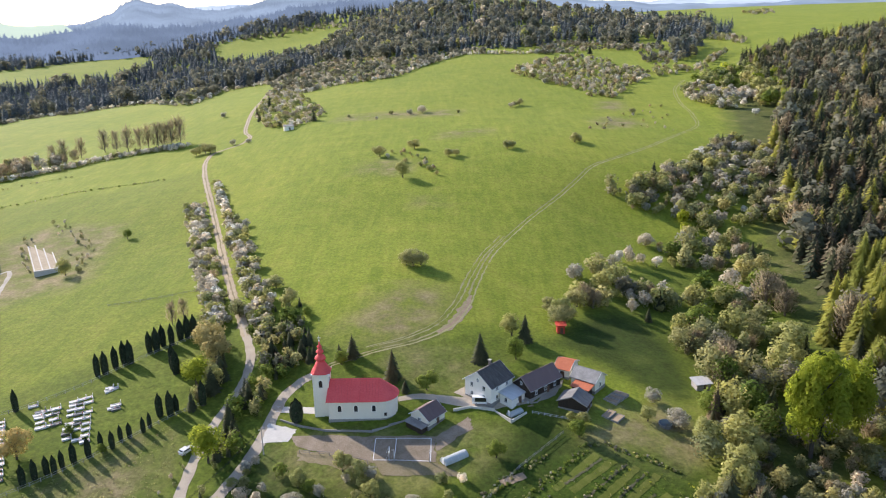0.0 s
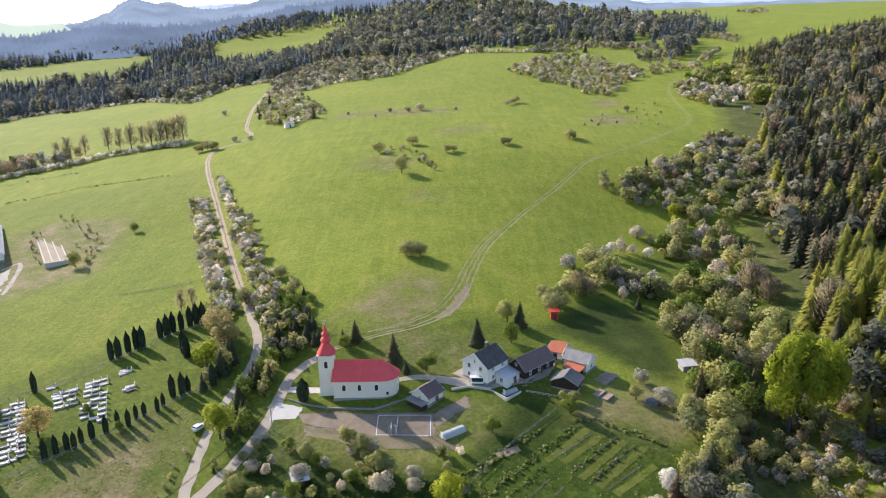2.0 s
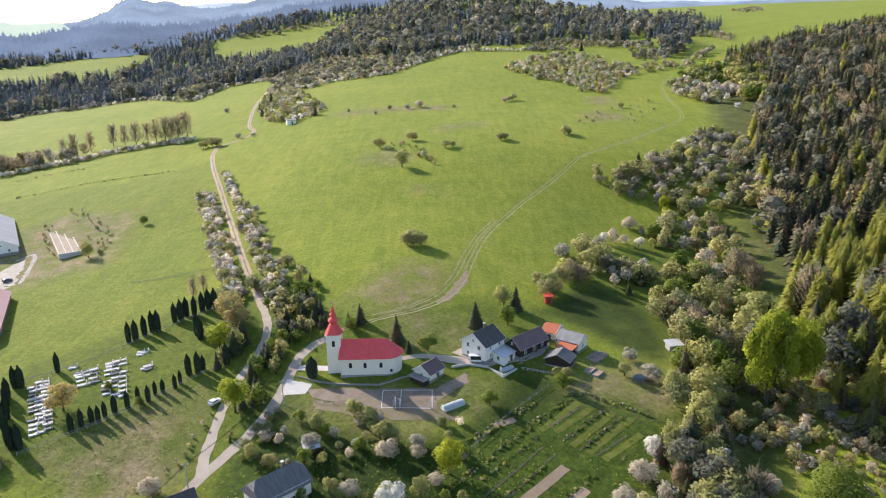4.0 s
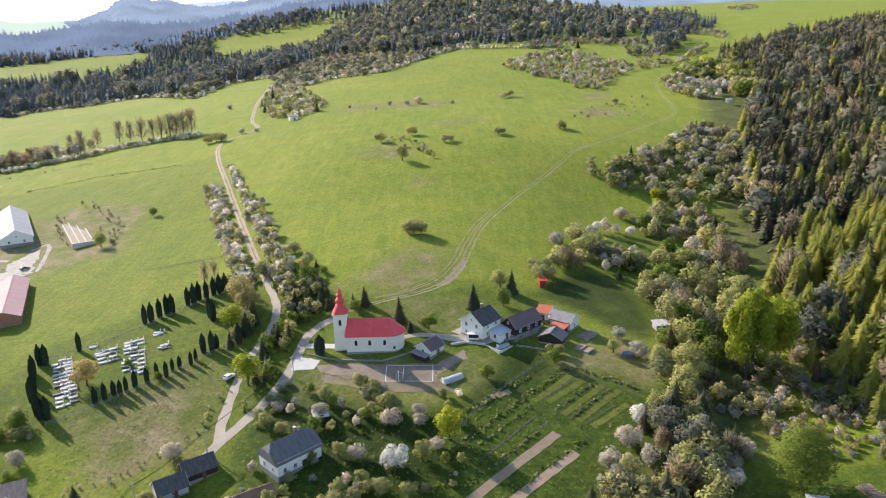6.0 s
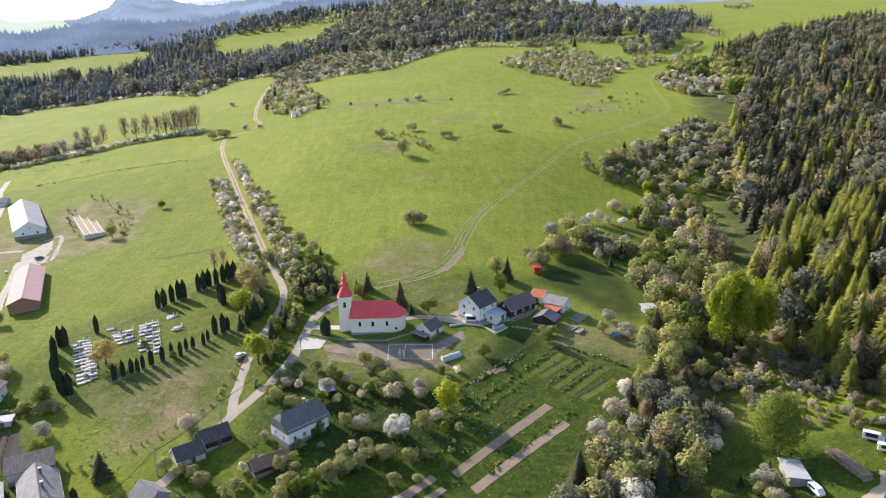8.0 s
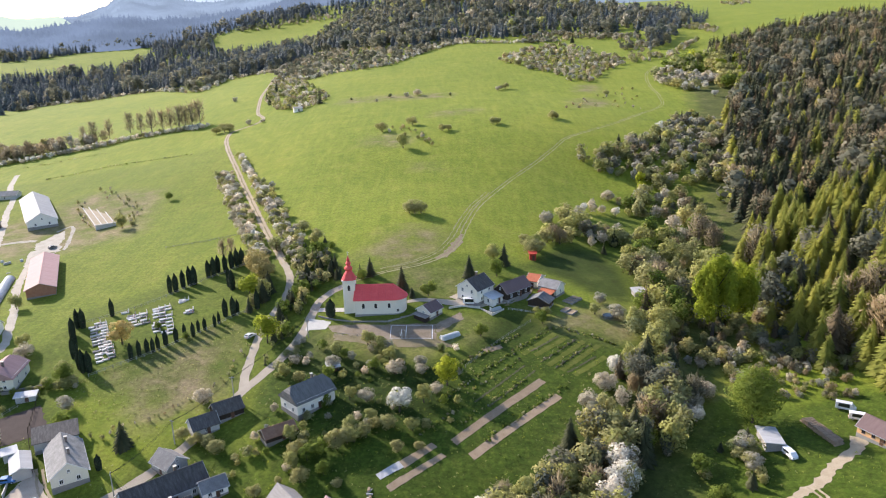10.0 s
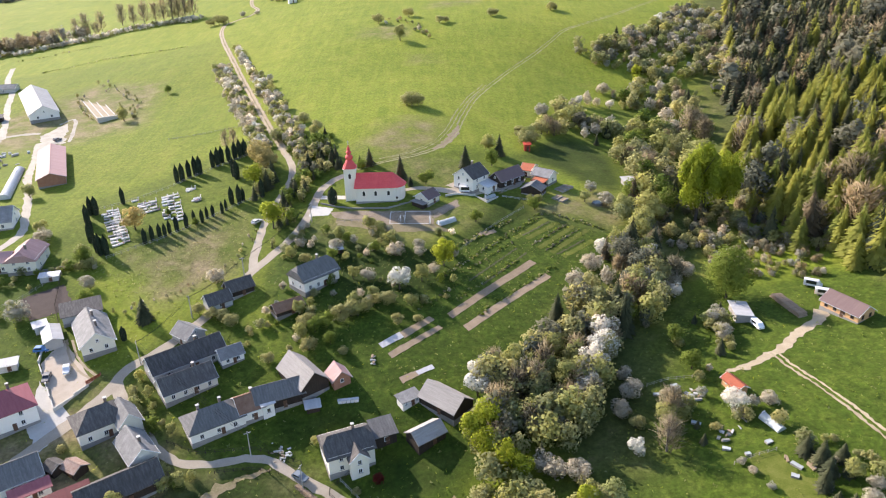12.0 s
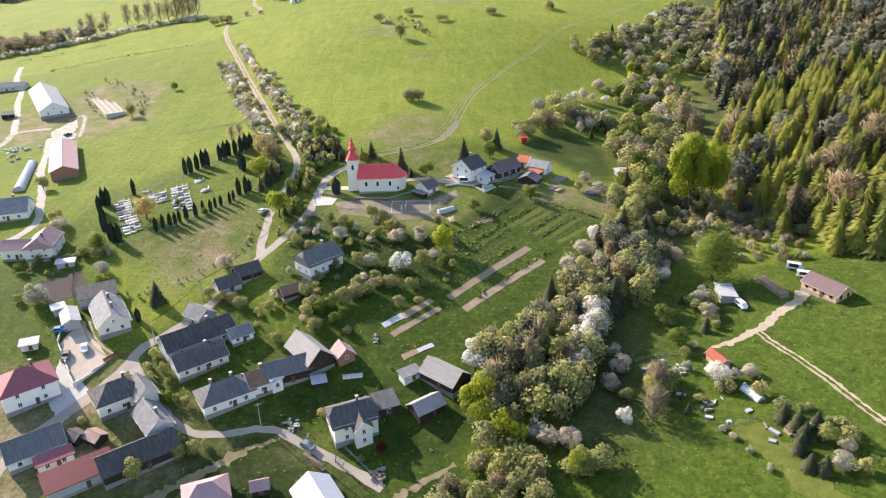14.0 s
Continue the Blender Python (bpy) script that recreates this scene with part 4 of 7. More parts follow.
def church():
    ob = thing("church", pose(0, 0, -0.35), "cream village church with a bright red sheet roof and onion spire", "church")
    L, W, H, rh = 14.0, 9.2, 6.0, 4.7
    n = 9

    def outline(g=0.0):
        a = [(-0.0 - g, -g), (L, -g)]
        for k in range(1, n):
            t = -math.pi / 2 + math.pi * k / n
            a.append((L + (4.3 + g) * math.cos(t), W / 2 + (W / 2 + g) * math.sin(t)))
        return a + [(L, W + g), (-g, W + g)]

    part("nave", prism(outline(), 0, H + 0.3, "z"), M_PLASTER, ob)
    part("plinth", prism(outline(0.12), -0.4, 0.9, "z"), M_PLINTH, ob, "pale grey stone plinth")
    part("cornice", prism(outline(0.28), H - 0.05, H + 0.3, "z"), M_WHITE, ob, "white moulded cornice")
    bm = bmesh.new()
    ring = [bm.verts.new((x, y, H + 0.28)) for x, y in outline(0.55)]
    low = [bm.verts.new((x, y, H + 0.1)) for x, y in outline(0.55)]
    a, b = bm.verts.new((0.0, W / 2, H + rh)), bm.verts.new((L - 0.3, W / 2, H + rh))
    m = len(ring)
    for i in range(m):
        j = (i + 1) % m
        bm.faces.new((low[i], low[j], ring[j], ring[i]))
    bm.faces.new((ring[0], ring[1], b, a))
    for i in range(1, m - 2):
        bm.faces.new((ring[i], ring[i + 1], b))
    bm.faces.new((ring[m - 2], ring[m - 1], a, b))
    bm.faces.new((ring[m - 1], ring[0], a))
    bm.faces.new(low[::-1])
    rf = part("roof", bm, M_RED, ob)
    for k in range(17):
        x = 0.2 + k * 0.83
        for s in (-1, 1):
            y0, y1 = W / 2 + s * (W / 2 + 0.5), W / 2
            t = bmesh.new()
            tube(t, (x, y0, H + 0.32), (x, y1, H + rh + 0.03), 0.035, 0.035, 4)
            part("seam", t, M_RED, rf)
    # arched windows with dark panes
    for x in (3.0, 7.4, 12.2):
        for s, y in ((-1, 0.0), (1, W)):
            pts = [(-0.5, 0), (0.5, 0), (0.5, 1.3)] + [(0.5 * math.cos(t), 1.3 + 0.5 * math.sin(t)) for t in (0.6, 1.2, 1.57, 1.94, 2.54)] + [(-0.5, 1.3)]
            rim = [(u * 1.3, 0.9 + v * 1.12 - 0.1) for u, v in pts]
            w = part("window", prism([(u, v + 2.2) for u, v in rim], -0.06, 0.05, "y"), M_WHITE, ob, "arched window in a white surround", pose(x, y, 0))
            part("pane", prism([(u * 0.95, 0.9 + v + 2.22) for u, v in pts], -0.1 * (s < 0) - 0.0, 0.1 * (s > 0), "y"), M_GLASS, w)
    part("hatch", a_box(14.9, 15.6, -0.28, -0.02, 1.7, 2.5), M_DARKWOOD, ob, "small dark hatch", pose(0, 0.28, 0))
    # tower
    tx, ty, tw, th = -2.1, 4.7, 4.3, 13.0
    part("tower", a_box(tx - tw / 2, tx + tw / 2, ty - tw / 2, ty + tw / 2, 0, th), M_PLASTER, ob)
    part("tower_cornice", a_box(tx - tw / 2 - 0.3, tx + tw / 2 + 0.3, ty - tw / 2 - 0.3, ty + tw / 2 + 0.3, th - 0.35, th), M_WHITE, ob)
    for x, y, r in ((tx, ty - tw / 2, 0), (tx - tw / 2, ty, -90), (tx, ty + tw / 2, 180), (tx + tw / 2, ty, 90)):
        pts = [(-0.45, 0), (0.45, 0), (0.45, 1.5), (0.3, 1.85), (0, 2.0), (-0.3, 1.85), (-0.45, 1.5)]
        w = part("belfry_window", prism([(u * 1.25, v * 1.12 - 0.1) for u, v in pts], -0.06, 0.05, "y"), M_WHITE, ob, "", pose(x, y, 9.1, 0, 0, r))
        part("louvre", prism(pts, -0.1, 0.0, "y"), M_DARKWOOD, w)
        bm = bmesh.new()
        tube(bm, (0, 0.03, 0), (0, -0.08, 0), 0.45, 0.45, 14)
        part("clock", bm, M_WHITE, ob, "white round clock face", pose(x, y, 12.0, 0, 0, r))
    # onion spire, turned on an octagon
    prof = [(3.2, 12.95), (2.75, 13.35), (2.05, 14.3), (1.5, 15.2), (1.2, 15.7), (0.98, 15.95), (1.0, 16.1), (1.42, 16.5), (1.5, 16.9), (1.25, 17.4), (0.8, 17.8), (0.62, 18.05), (0.66, 18.2), (1.0, 18.5), (1.02, 18.8), (0.7, 19.2), (0.42, 19.5), (0.42, 19.65), (0.66, 19.95), (0.6, 20.25), (0.32, 20.7), (0.14, 21.4), (0.07, 21.8)]
    bm = bmesh.new()
    rings = []
    for k, (r, z) in enumerate(prof):
        sq = max(0, 1 - k / 3)
        ring = []
        for i in range(16):
            t = 2 * math.pi * (i + 0.5) / 16
            f = 1 / max(abs(math.cos(t)), abs(math.sin(t)))
            q = r * (0.82 * f * sq + (1 - sq))
            ring.append(bm.verts.new((tx + q * math.cos(t), ty + q * math.sin(t), z)))
        rings.append(ring)
    for a, b in zip(rings, rings[1:]):
        for i in range(16):
            bm.faces.new((a[i], a[(i + 1) % 16], b[(i + 1) % 16], b[i]))
    bm.faces.new(rings[0][::-1])
    bm.faces.new(rings[-1])
    part("spire", bm, M_RED, ob)
    bm = bmesh.new()
    bmesh.ops.create_uvsphere(bm, u_segments=10, v_segments=6, radius=0.22, matrix=Matrix.Translation((tx, ty, 21.8)))
    box(bm, tx - 0.05, tx + 0.05, ty - 0.05, ty + 0.05, 21.8, 23.2)
    box(bm, tx - 0.4, tx + 0.4, ty - 0.05, ty + 0.05, 22.6, 22.72)
    part("cross", bm, M_ZINC, ob, "metal cross on a ball")
    d = part("door", a_box(-0.08, 0.06, -0.8, 0.8, 0, 2.6), M_BROWNFRAME, ob, "brown double door", pose(tx - tw / 2, ty, 0.3))
    part("handle", a_box(-0.14, -0.08, -0.1, 0.1, 1.05, 1.1), M_ZINC, d)
    return ob


church()
# farmstead beside the church
house(26.6, -0.4, 6.6, 6.2, 50, 2.7, 2.0, M_CREAM, M_BROWNROOF, "small cream house with a brown gabled roof", "gable", (1, 1, 1, 1), chimney=0)
house(23.7, -3.9, 2.2, 5.4, 50, 1.7, 0.3, M_DARKWOOD, M_GREYROOF, "open wooden porch under a grey roof", "shed", (0, 0, 0, 0), chimney=0, name="porch", category="annex", plinth=False, door=False)
house(43.6, 11.4, 9.6, 9.4, 48, 5.4, 3.3, M_WHITE, M_DARKROOF, "white two-storey farmhouse with a dark steep gabled roof", "gable", (2, 2, 2, 2), 2, chimney=1)
house(50.2, 8.2, 6.5, 4.2, 48, 2.6, 0.9, M_WHITE, M_ZINC, "white lean-to under pale sheet metal", "shed", (1, 0, 1, 0), chimney=0, name="annex", category="annex", plinth=False)
house(57.5, 14.0, 13.0, 6.6, 42, 3.4, 2.8, M_DARKWOOD, M_BROWNROOF, "dark timber farm building with a brown roof", "gable", (3, 1, 1, 1), chimney=0, gable=M_DARKWOOD)
house(67.5, 24.0, 4.6, 7.5, -30, 3.0, 1.5, M_CREAM, M_ORANGE, "shed with a bright orange tiled roof", "gable", (1, 0, 0, 0), chimney=0, name="shed", category="shed")
house(72.8, 17.2, 7.6, 6.4, -38, 3.4, 2.0, M_CREAM, M_GREYROOF, "old barn with a grey weathered roof", "gable", (1, 0, 1, 1), chimney=0, name="barn", category="barn")
house(70.2, 12.6, 5.0, 2.6, -38, 2.3, 0.6, M_DARKWOOD, M_ORANGE, "open lean-to with an orange roof", "shed", (0, 0, 0, 0), chimney=0, name="lean_to", category="shed", plinth=False, door=False)
house(67.2, 6.2, 5.8, 7.8, 62.6, 2.5, 1.8, M_DARKWOOD, M_SLATE, "dark wooden shed with a bluish grey roof", "gable", (0, 0, 0, 1), chimney=0, name="shed", category="shed")
# white house on the slope and its outbuildings
house(-9.3, -48.6, 13.2, 8.8, 44, 4.3, 3.6, M_WHITE, M_SLATE, "white house with a steep grey slate roof", "half", (4, 3, 2, 2), 1, chimney=1)
house(-38.4, -56.4, 7.4, 5.6, 36, 2.7, 2.3, M_GREYWALL, M_DARKROOF, "small outbuilding with a dark roof", "gable", (1, 0, 0, 1), chimney=0, name="barn", category="barn")
house(-33.2, -50.2, 8.2, 5.4, 36, 2.7, 2.4, M_DARKWOOD, M_DARKROOF, "dark barn beside the lane", "gable", (0, 0, 0, 0), chimney=0, name="barn", category="barn")
house(-15.8, -61.6, 9.0, 5.0, 34, 2.2, 1.6, M_DARKWOOD, M_TILEBROWN, "old barn with weathered brown tiles", "gable", (0, 0, 0, 0), chimney=0, name="barn", category="barn")
# the village
house(-81.5, -102.5, 13.5, 11.5, 38, 5.6, 3.4, M_WHITE, M_MAROON, "white two-storey house with a maroon hipped roof", "hip", (2, 2, 1, 2), 2, chimney=1)
house(-71.2, -70.6, 17.4, 8.9, -59, 3.3, 3.4, M_CREAM, M_GREYROOF, "cream house with a steep pale grey roof", "gable", (3, 2, 2, 2), 1, chimney=2)
house(-79.0, -60.0, 11.0, 6.0, 26, 2.9, 1.7, M_GREYWALL, M_DARKROOF, "long outbuilding with a flat dark roof", "shed", (1, 0, 0, 0), chimney=0, name="outbuilding", category="shed")
house(-83.6, -70.6, 9.5, 4.6, -59, 2.4, 0.9, M_GREYWALL, M_WHITEROOF, "carport under bright white sheets", "gable", (0, 0, 0, 0), chimney=0, name="carport", category="shed", plinth=False, door=False)
house(-90.5, -82.7, 4.5, 3.2, 20, 2.0, 0.4, M_GREYWALL, M_WHITEROOF, "little shed with a white sheet roof", "shed", (0, 0, 0, 0), chimney=0, name="shed", category="shed", plinth=False)
house(-89.0, -66.2, 3.4, 3.0, 35, 2.4, 0.4, M_GREYWALL, M_WHITEROOF, "little lean-to with a white sheet roof", "shed", (0, 0, 0, 0), chimney=0, name="lean_to", category="shed", plinth=False, door=False)
house(-55.9, -105.3, 12.4, 9.0, 37, 4.2, 3.0, M_CREAM, M_DARKROOF, "old cream house with a dark hipped roof", "hip", (3, 1, 1, 1), 1, chimney=1)
house(-49.5, -105.0, 8.5, 5.4, -52, 4.0, 2.8, M_CREAM, M_GREYROOF, "cross wing with a grey gabled roof", "gable", (0, 0, 0, 1), 1, chimney=0, name="house", plinth=False)
house(-43.6, -114.8, 11.0, 6.4, -51, 3.6, 2.8, M_CREAM, M_GREYROOF, "narrow old wing with a grey tiled roof", "gable", (2, 1, 0, 1), 1, chimney=1)
house(-44.0, -125.6, 18.0, 8.6, 36, 3.2, 2.8, M_DARKWOOD, M_DARKROOF, "long dark barn with a dark roof", "gable", (0, 0, 0, 0), chimney=0, name="barn", category="barn")
house(-70.5, -122.6, 13.0, 9.0, 36, 3.2, 2.9, M_WHITE, M_SLATE, "white house with a blue-grey gabled roof", "gable", (3, 1, 1, 1), 1, chimney=0)
house(-63.8, -126.6, 8.0, 2.4, 36, 2.4, 0.9, M_WHITE, M_MAROON, "white porch with a maroon lean-to roof", "shed", (2, 0, 0, 0), chimney=0, name="porch", category="annex", plinth=False)
house(-55.5, -132.0, 15.0, 6.0, 36, 3.0, 1.5, M_GREYWALL, M_DEEPRED, "long shed with a dark red sheet roof", "shed", (0, 0, 0, 0), chimney=0, name="shed", category="shed")
house(-57.0, -119.0, 4.6, 3.6, -30, 2.1, 1.0, M_DARKWOOD, M_RUST, "little shed with rusty patched sheets", "gable", (0, 0, 0, 0), chimney=0, name="shed", category="shed", plinth=False)
house(-62.0, -118.8, 3.6, 3.4, -30, 2.1, 0.9, M_DARKWOOD, M_DARKROOF, "little dark wooden shed", "gable", (0, 0, 0, 0), chimney=0, name="shed", category="shed", plinth=False)
house(-40.9, -82.5, 20.5, 8.4, 38, 3.4, 3.2, M_GREYWALL, M_DARKROOF, "long old farmhouse with a dark roof", "gable", (3, 1, 1, 1), 1, chimney=1)
house(-38.0, -91.8, 14.2, 7.4, 36, 3.2, 2.8, M_CREAM, M_DARKROOF, "cream farmhouse with a dark roof", "gable", (4, 1, 1, 2), 1, chimney=1)
house(-27.6, -105.0, 13.8, 8.4, 33, 3.6, 3.0, M_WHITE, M_SLATE, "white house with a grey hipped roof", "hip", (3, 1, 1, 1), 1, chimney=2)
house(-19.6, -100.2, 6.6, 7.6, 30, 3.5, 2.4, M_WHITE, M_TILEBROWN, "white house end with brown weathered tiles", "gable", (1, 1, 0, 0), 1, chimney=1)
house(-43.2, -71.5, 7.2, 6.2, -36, 2.7, 2.3, M_GREYWALL, M_GREYROOF, "small house with a grey gabled roof", "gable", (1, 0, 1, 1), 1, chimney=0)
house(-28.9, -81.0, 6.4, 4.8, 34, 2.8, 1.8, M_WHITE, M_GREYROOF, "small white house with a grey roof", "gable", (2, 0, 0, 1), 1, chimney=0)
house(-12.8, -96.2, 12.6, 7.6, 24, 3.4, 2.6, M_DARKWOOD, M_SLATE, "grey-roofed barn with dark board walls", "gable", (0, 0, 0, 0), chimney=0, name="barn", category="barn", gable=M_DARKWOOD)
house(-7.0, -90.0, 13.5, 8.0, -52, 3.4, 3.6, M_DARKWOOD, M_GREYWOOD, "tall barn with a weathered pale roof", "gable", (0, 0, 0, 0), chimney=0, name="barn", category="barn", gable=M_DARKWOOD)
house(2.6, -90.0, 5.4, 4.8, -62, 2.3, 2.2, M_BRICK, M_PINKROOF, "little cabin with a faded pink roof", "gable", (1, 0, 1, 1), 1, chimney=0, name="cabin", category="cabin", plinth=False)
house(7.1, -114.1, 11.4, 9.4, 22, 5.2, 2.9, M_CREAM, M_DARKROOF, "cream two-storey house with a dark roof", "half", (2, 2, 2, 2), 2, chimney=1)
house(9.9, -117.6, 5.0, 4.4, -68, 5.2, 2.0, M_CREAM, M_DARKROOF, "gabled bay of the cream house", "gable", (0, 0, 0, 1), 2, chimney=0, name="bay", category="annex", plinth=False, door=False)
house(15.6, -108.8, 5.4, 5.2, 22, 2.9, 1.4, M_DARKWOOD, M_SLATE, "annex with a grey-blue roof", "shed", (1, 0, 0, 0), chimney=0, name="annex", category="annex", plinth=False)
house(31.6, -99.9, 12.0, 7.6, -42, 2.9, 2.8, M_DARKWOOD, M_GREYWOOD, "dark barn with a weathered grey roof", "gable", (0, 0, 0, 0), chimney=0, name="barn", category="barn", gable=M_DARKWOOD)
house(21.8, -98.4, 5.4, 3.0, 35, 2.2, 0.5, M_WHITE, M_GREYROOF, "white annex with two dark doors", "shed", (3, 0, 0, 0), chimney=0, name="annex", category="annex", plinth=False)
house(26.4, -110.0, 8.2, 5.6, 36, 2.6, 1.8, M_DARKWOOD, M_GREYWOOD, "shed with a worn pale sheet roof", "gable", (0, 0, 0, 0), chimney=0, name="shed", category="shed", plinth=False)
house(1.5, -137.5, 11.0, 9.0, -60, 3.2, 3.0, M_WHITE, M_ZINC, "house with a pale blue sheet roof", "gable", (2, 1, 1, 1), 1, chimney=0)
house(-24.6, -136.5, 10.0, 7.5, 20, 3.0, 2.2, M_WHITE, M_PINKROOF, "house with a faded pink hipped roof", "hip", (2, 1, 1, 1), 1, chimney=0)
house(-13.0, -133.4, 4.0, 3.2, 15, 2.1, 1.2, M_DARKWOOD, M_PINKROOF, "garden hut with a dull pink roof", "gable", (1, 0, 0, 0), 1, chimney=0, name="hut", category="hut", plinth=False)
house(-3.3, -99.2, 3.4, 2.6, 15, 1.5, 0.4, M_DARKWOOD, M_WHITEROOF, "low coop under a white sheet", "shed", (0, 0, 0, 0), chimney=0, name="coop", category="shed", plinth=False, door=False)
house(-15.9, -98.8, 3.0, 7.2, 30, 3.6, 0.5, M_WHITE, M_WHITEROOF, "narrow white connecting wing with a flat white roof", "shed", (1, 0, 0, 0), 1, chimney=0, name="annex", category="annex", plinth=False, door=False)
# farm to the west
house(-205.0, 174.4, 68.0, 15.0, -58.7, 3.6, 4.2, M_WHITE, M_HALL, "long white cattle hall with a pale sheet roof", "gable", (8, 8, 2, 2), 1, chimney=0, name="farm_hall", category="barn")
house(-143.7, 61.2, 49.0, 10.8, -65, 3.8, 2.2, M_BRICK, M_PINKROOF, "long hay barn with a faded pink sheet roof", "gable", (0, 0, 0, 0), 1, chimney=0, name="hay_barn", category="barn", ov=0.7)
house(-139.0, 1.5, 17.0, 12.0, 15, 3.4, 4.0, M_WHITE, M_GREYROOF, "farmhouse with a broad grey roof", "gable", (3, 2, 1, 1), 1, chimney=1)
house(-110.0, -29.0, 13.0, 9.5, -82, 4.6, 3.0, M_CREAM, M_PINKROOF, "cream house with a pinkish red roof", "half", (2, 2, 2, 2), 2, chimney=1)
house(-118.5, -31.0, 9.0, 7.0, 5, 4.2, 2.2, M_CREAM, M_PINKROOF, "side wing with a pinkish red roof", "gable", (2, 1, 1, 0), 1, chimney=0)
house(-98.4, -39.1, 5.6, 2.6, 14, 1.9, 0.4, M_GREYWALL, M_WHITEROOF, "low shed with a white roof", "shed", (0, 0, 0, 0), chimney=0, name="shed", category="shed", plinth=False)
house(-217.0, 150.0, 6.0, 5.0, 20, 2.4, 1.0, M_DARKWOOD, M_DARKROOF, "small dark farm shed", "shed", (0, 0, 0, 0), chimney=0, name="shed", category="shed", plinth=False)
house(-253.0, 216.0, 26.0, 9.0, 10, 3.0, 2.0, M_GREYWALL, M_GREYROOF, "long grey-roofed farm shed", "gable", (2, 0, 0, 1), chimney=0, name="shed", category="shed")
house(-232.0, 148.0, 16.0, 7.0, -80, 3.0, 1.6, M_WHITE, M_SLATE, "farm building with a bluish roof", "gable", (2, 0, 0, 1), chimney=0, name="shed", category="shed")
# cabin and huts across the brook
house(145.1, -77.9, 11.5, 7.0, -62, 2.7, 2.2, M_WOOD, M_BROWNROOF, "orange wooden cabin with a brown roof", "gable", (4, 2, 1, 2), 1, chimney=0, name="cabin", category="cabin", frame=M_BROWNFRAME)
house(117.4, -73.0, 7.6, 4.4, 84, 2.3, 0.4, M_GREYWOOD, M_WHITEROOF, "tool shed with a pale flat sheet roof", "shed", (0, 0, 0, 0), chimney=0, name="shed", category="shed", plinth=False)
house(104.6, -103.8, 5.8, 3.0, -70, 2.1, 0.9, M_WOOD, M_TILERED, "little wooden garden hut with a rusty red roof", "gable", (2, 0, 0, 0), chimney=0, name="hut", category="hut", plinth=False)
house(107.3, 21.5, 4.4, 3.4, 10, 2.2, 0.6, M_GREYWOOD, M_WHITEROOF, "small hut with a pale roof among bushes", "shed", (1, 0, 0, 0), chimney=0, name="hut", category="hut", plinth=False)
house(-4.0, -32.0, 3.4, 2.8, 20, 1.7, 0.5, M_DARKWOOD, M_ZINC, "little garden shed with a metal roof", "shed", (0, 0, 0, 0), chimney=0, name="shed", category="shed", plinth=False)
house(-87.1, 380.3, 7.0, 5.0, 20, 3.2, 0.6, M_WHITE, M_GREYROOF, "lonely white hut beside the thorn patch", "shed", (1, 0, 0, 0), chimney=0, name="hut", category="hut", plinth=False)
house(69.9, 51.0, 2.6, 2.6, 0, 3.0, 0.3, M_REDPAINT, M_REDPAINT, "small bright red wooden hut in the meadow", "shed", (0, 0, 0, 0), chimney=0, name="hut", category="hut", plinth=False)

# ---- plants ----
RNG = np.random.default_rng(11)


def crown_np(rng, n, r, z0, z1, leaf, lumps=9, spread=0.66, cone=False, clump=0.82):
    """Many small leaf cards on the skins of a heap of clumps."""
    zc, zr = (z0 + z1) / 2, (z1 - z0) / 2
    d = rng.normal(size=(lumps, 3))
    d /= np.linalg.norm(d, axis=1)[:, None]
    c = d * np.array([r, r, zr]) * spread * rng.uniform(0.55, 1.0, (lumps, 1))
    c[0] = 0
    lr = rng.uniform(0.34, 0.56, lumps) * clump
    k = rng.integers(0, lumps, n)
    u = rng.normal(size=(n, 3))
    u[:, 2] += 0.25
    u /= np.linalg.norm(u, axis=1)[:, None]
    rad = 1.08 - 0.36 * rng.uniform(0, 1, n) ** 1.6
    p = c[k] + u * (lr[k] * rad)[:, None] * np.array([r, r, max(zr, r * 0.6)])
    if cone:
        s = np.clip(1.15 - (p[:, 2] + zr) / (2 * zr), 0.12, 1.0)
        p[:, :2] *= s[:, None] * 1.25
    p[:, 2] = np.clip(p[:, 2], -zr, zr * 1.05) + zc
    nrm = u + rng.normal(size=(n, 3)) * 0.4
    nrm /= np.linalg.norm(nrm, axis=1)[:, None]
    t = np.cross(nrm, rng.normal(size=(n, 3)))
    t /= np.linalg.norm(t, axis=1)[:, None] + 1e-9
    b = np.cross(nrm, t)
    s = leaf * rng.uniform(0.55, 1.25, (n, 1))
    v = np.stack([p - t * s - b * s * 0.7, p + t * s - b * s * 0.7, p + t * s * 0.8 + b * s * 0.7, p - t * s * 0.8 + b * s * 0.7], 1).reshape(-1, 3)
    whole = (p - np.array([0, 0, zc])) / np.array([r, r, zr])
    soft = 0.6 * u + 0.55 * whole + 0.3 * nrm
    soft /= np.linalg.norm(soft, axis=1)[:, None] + 1e-9
    return v, np.arange(4 * n).reshape(-1, 4), np.repeat(soft, 4, axis=0)


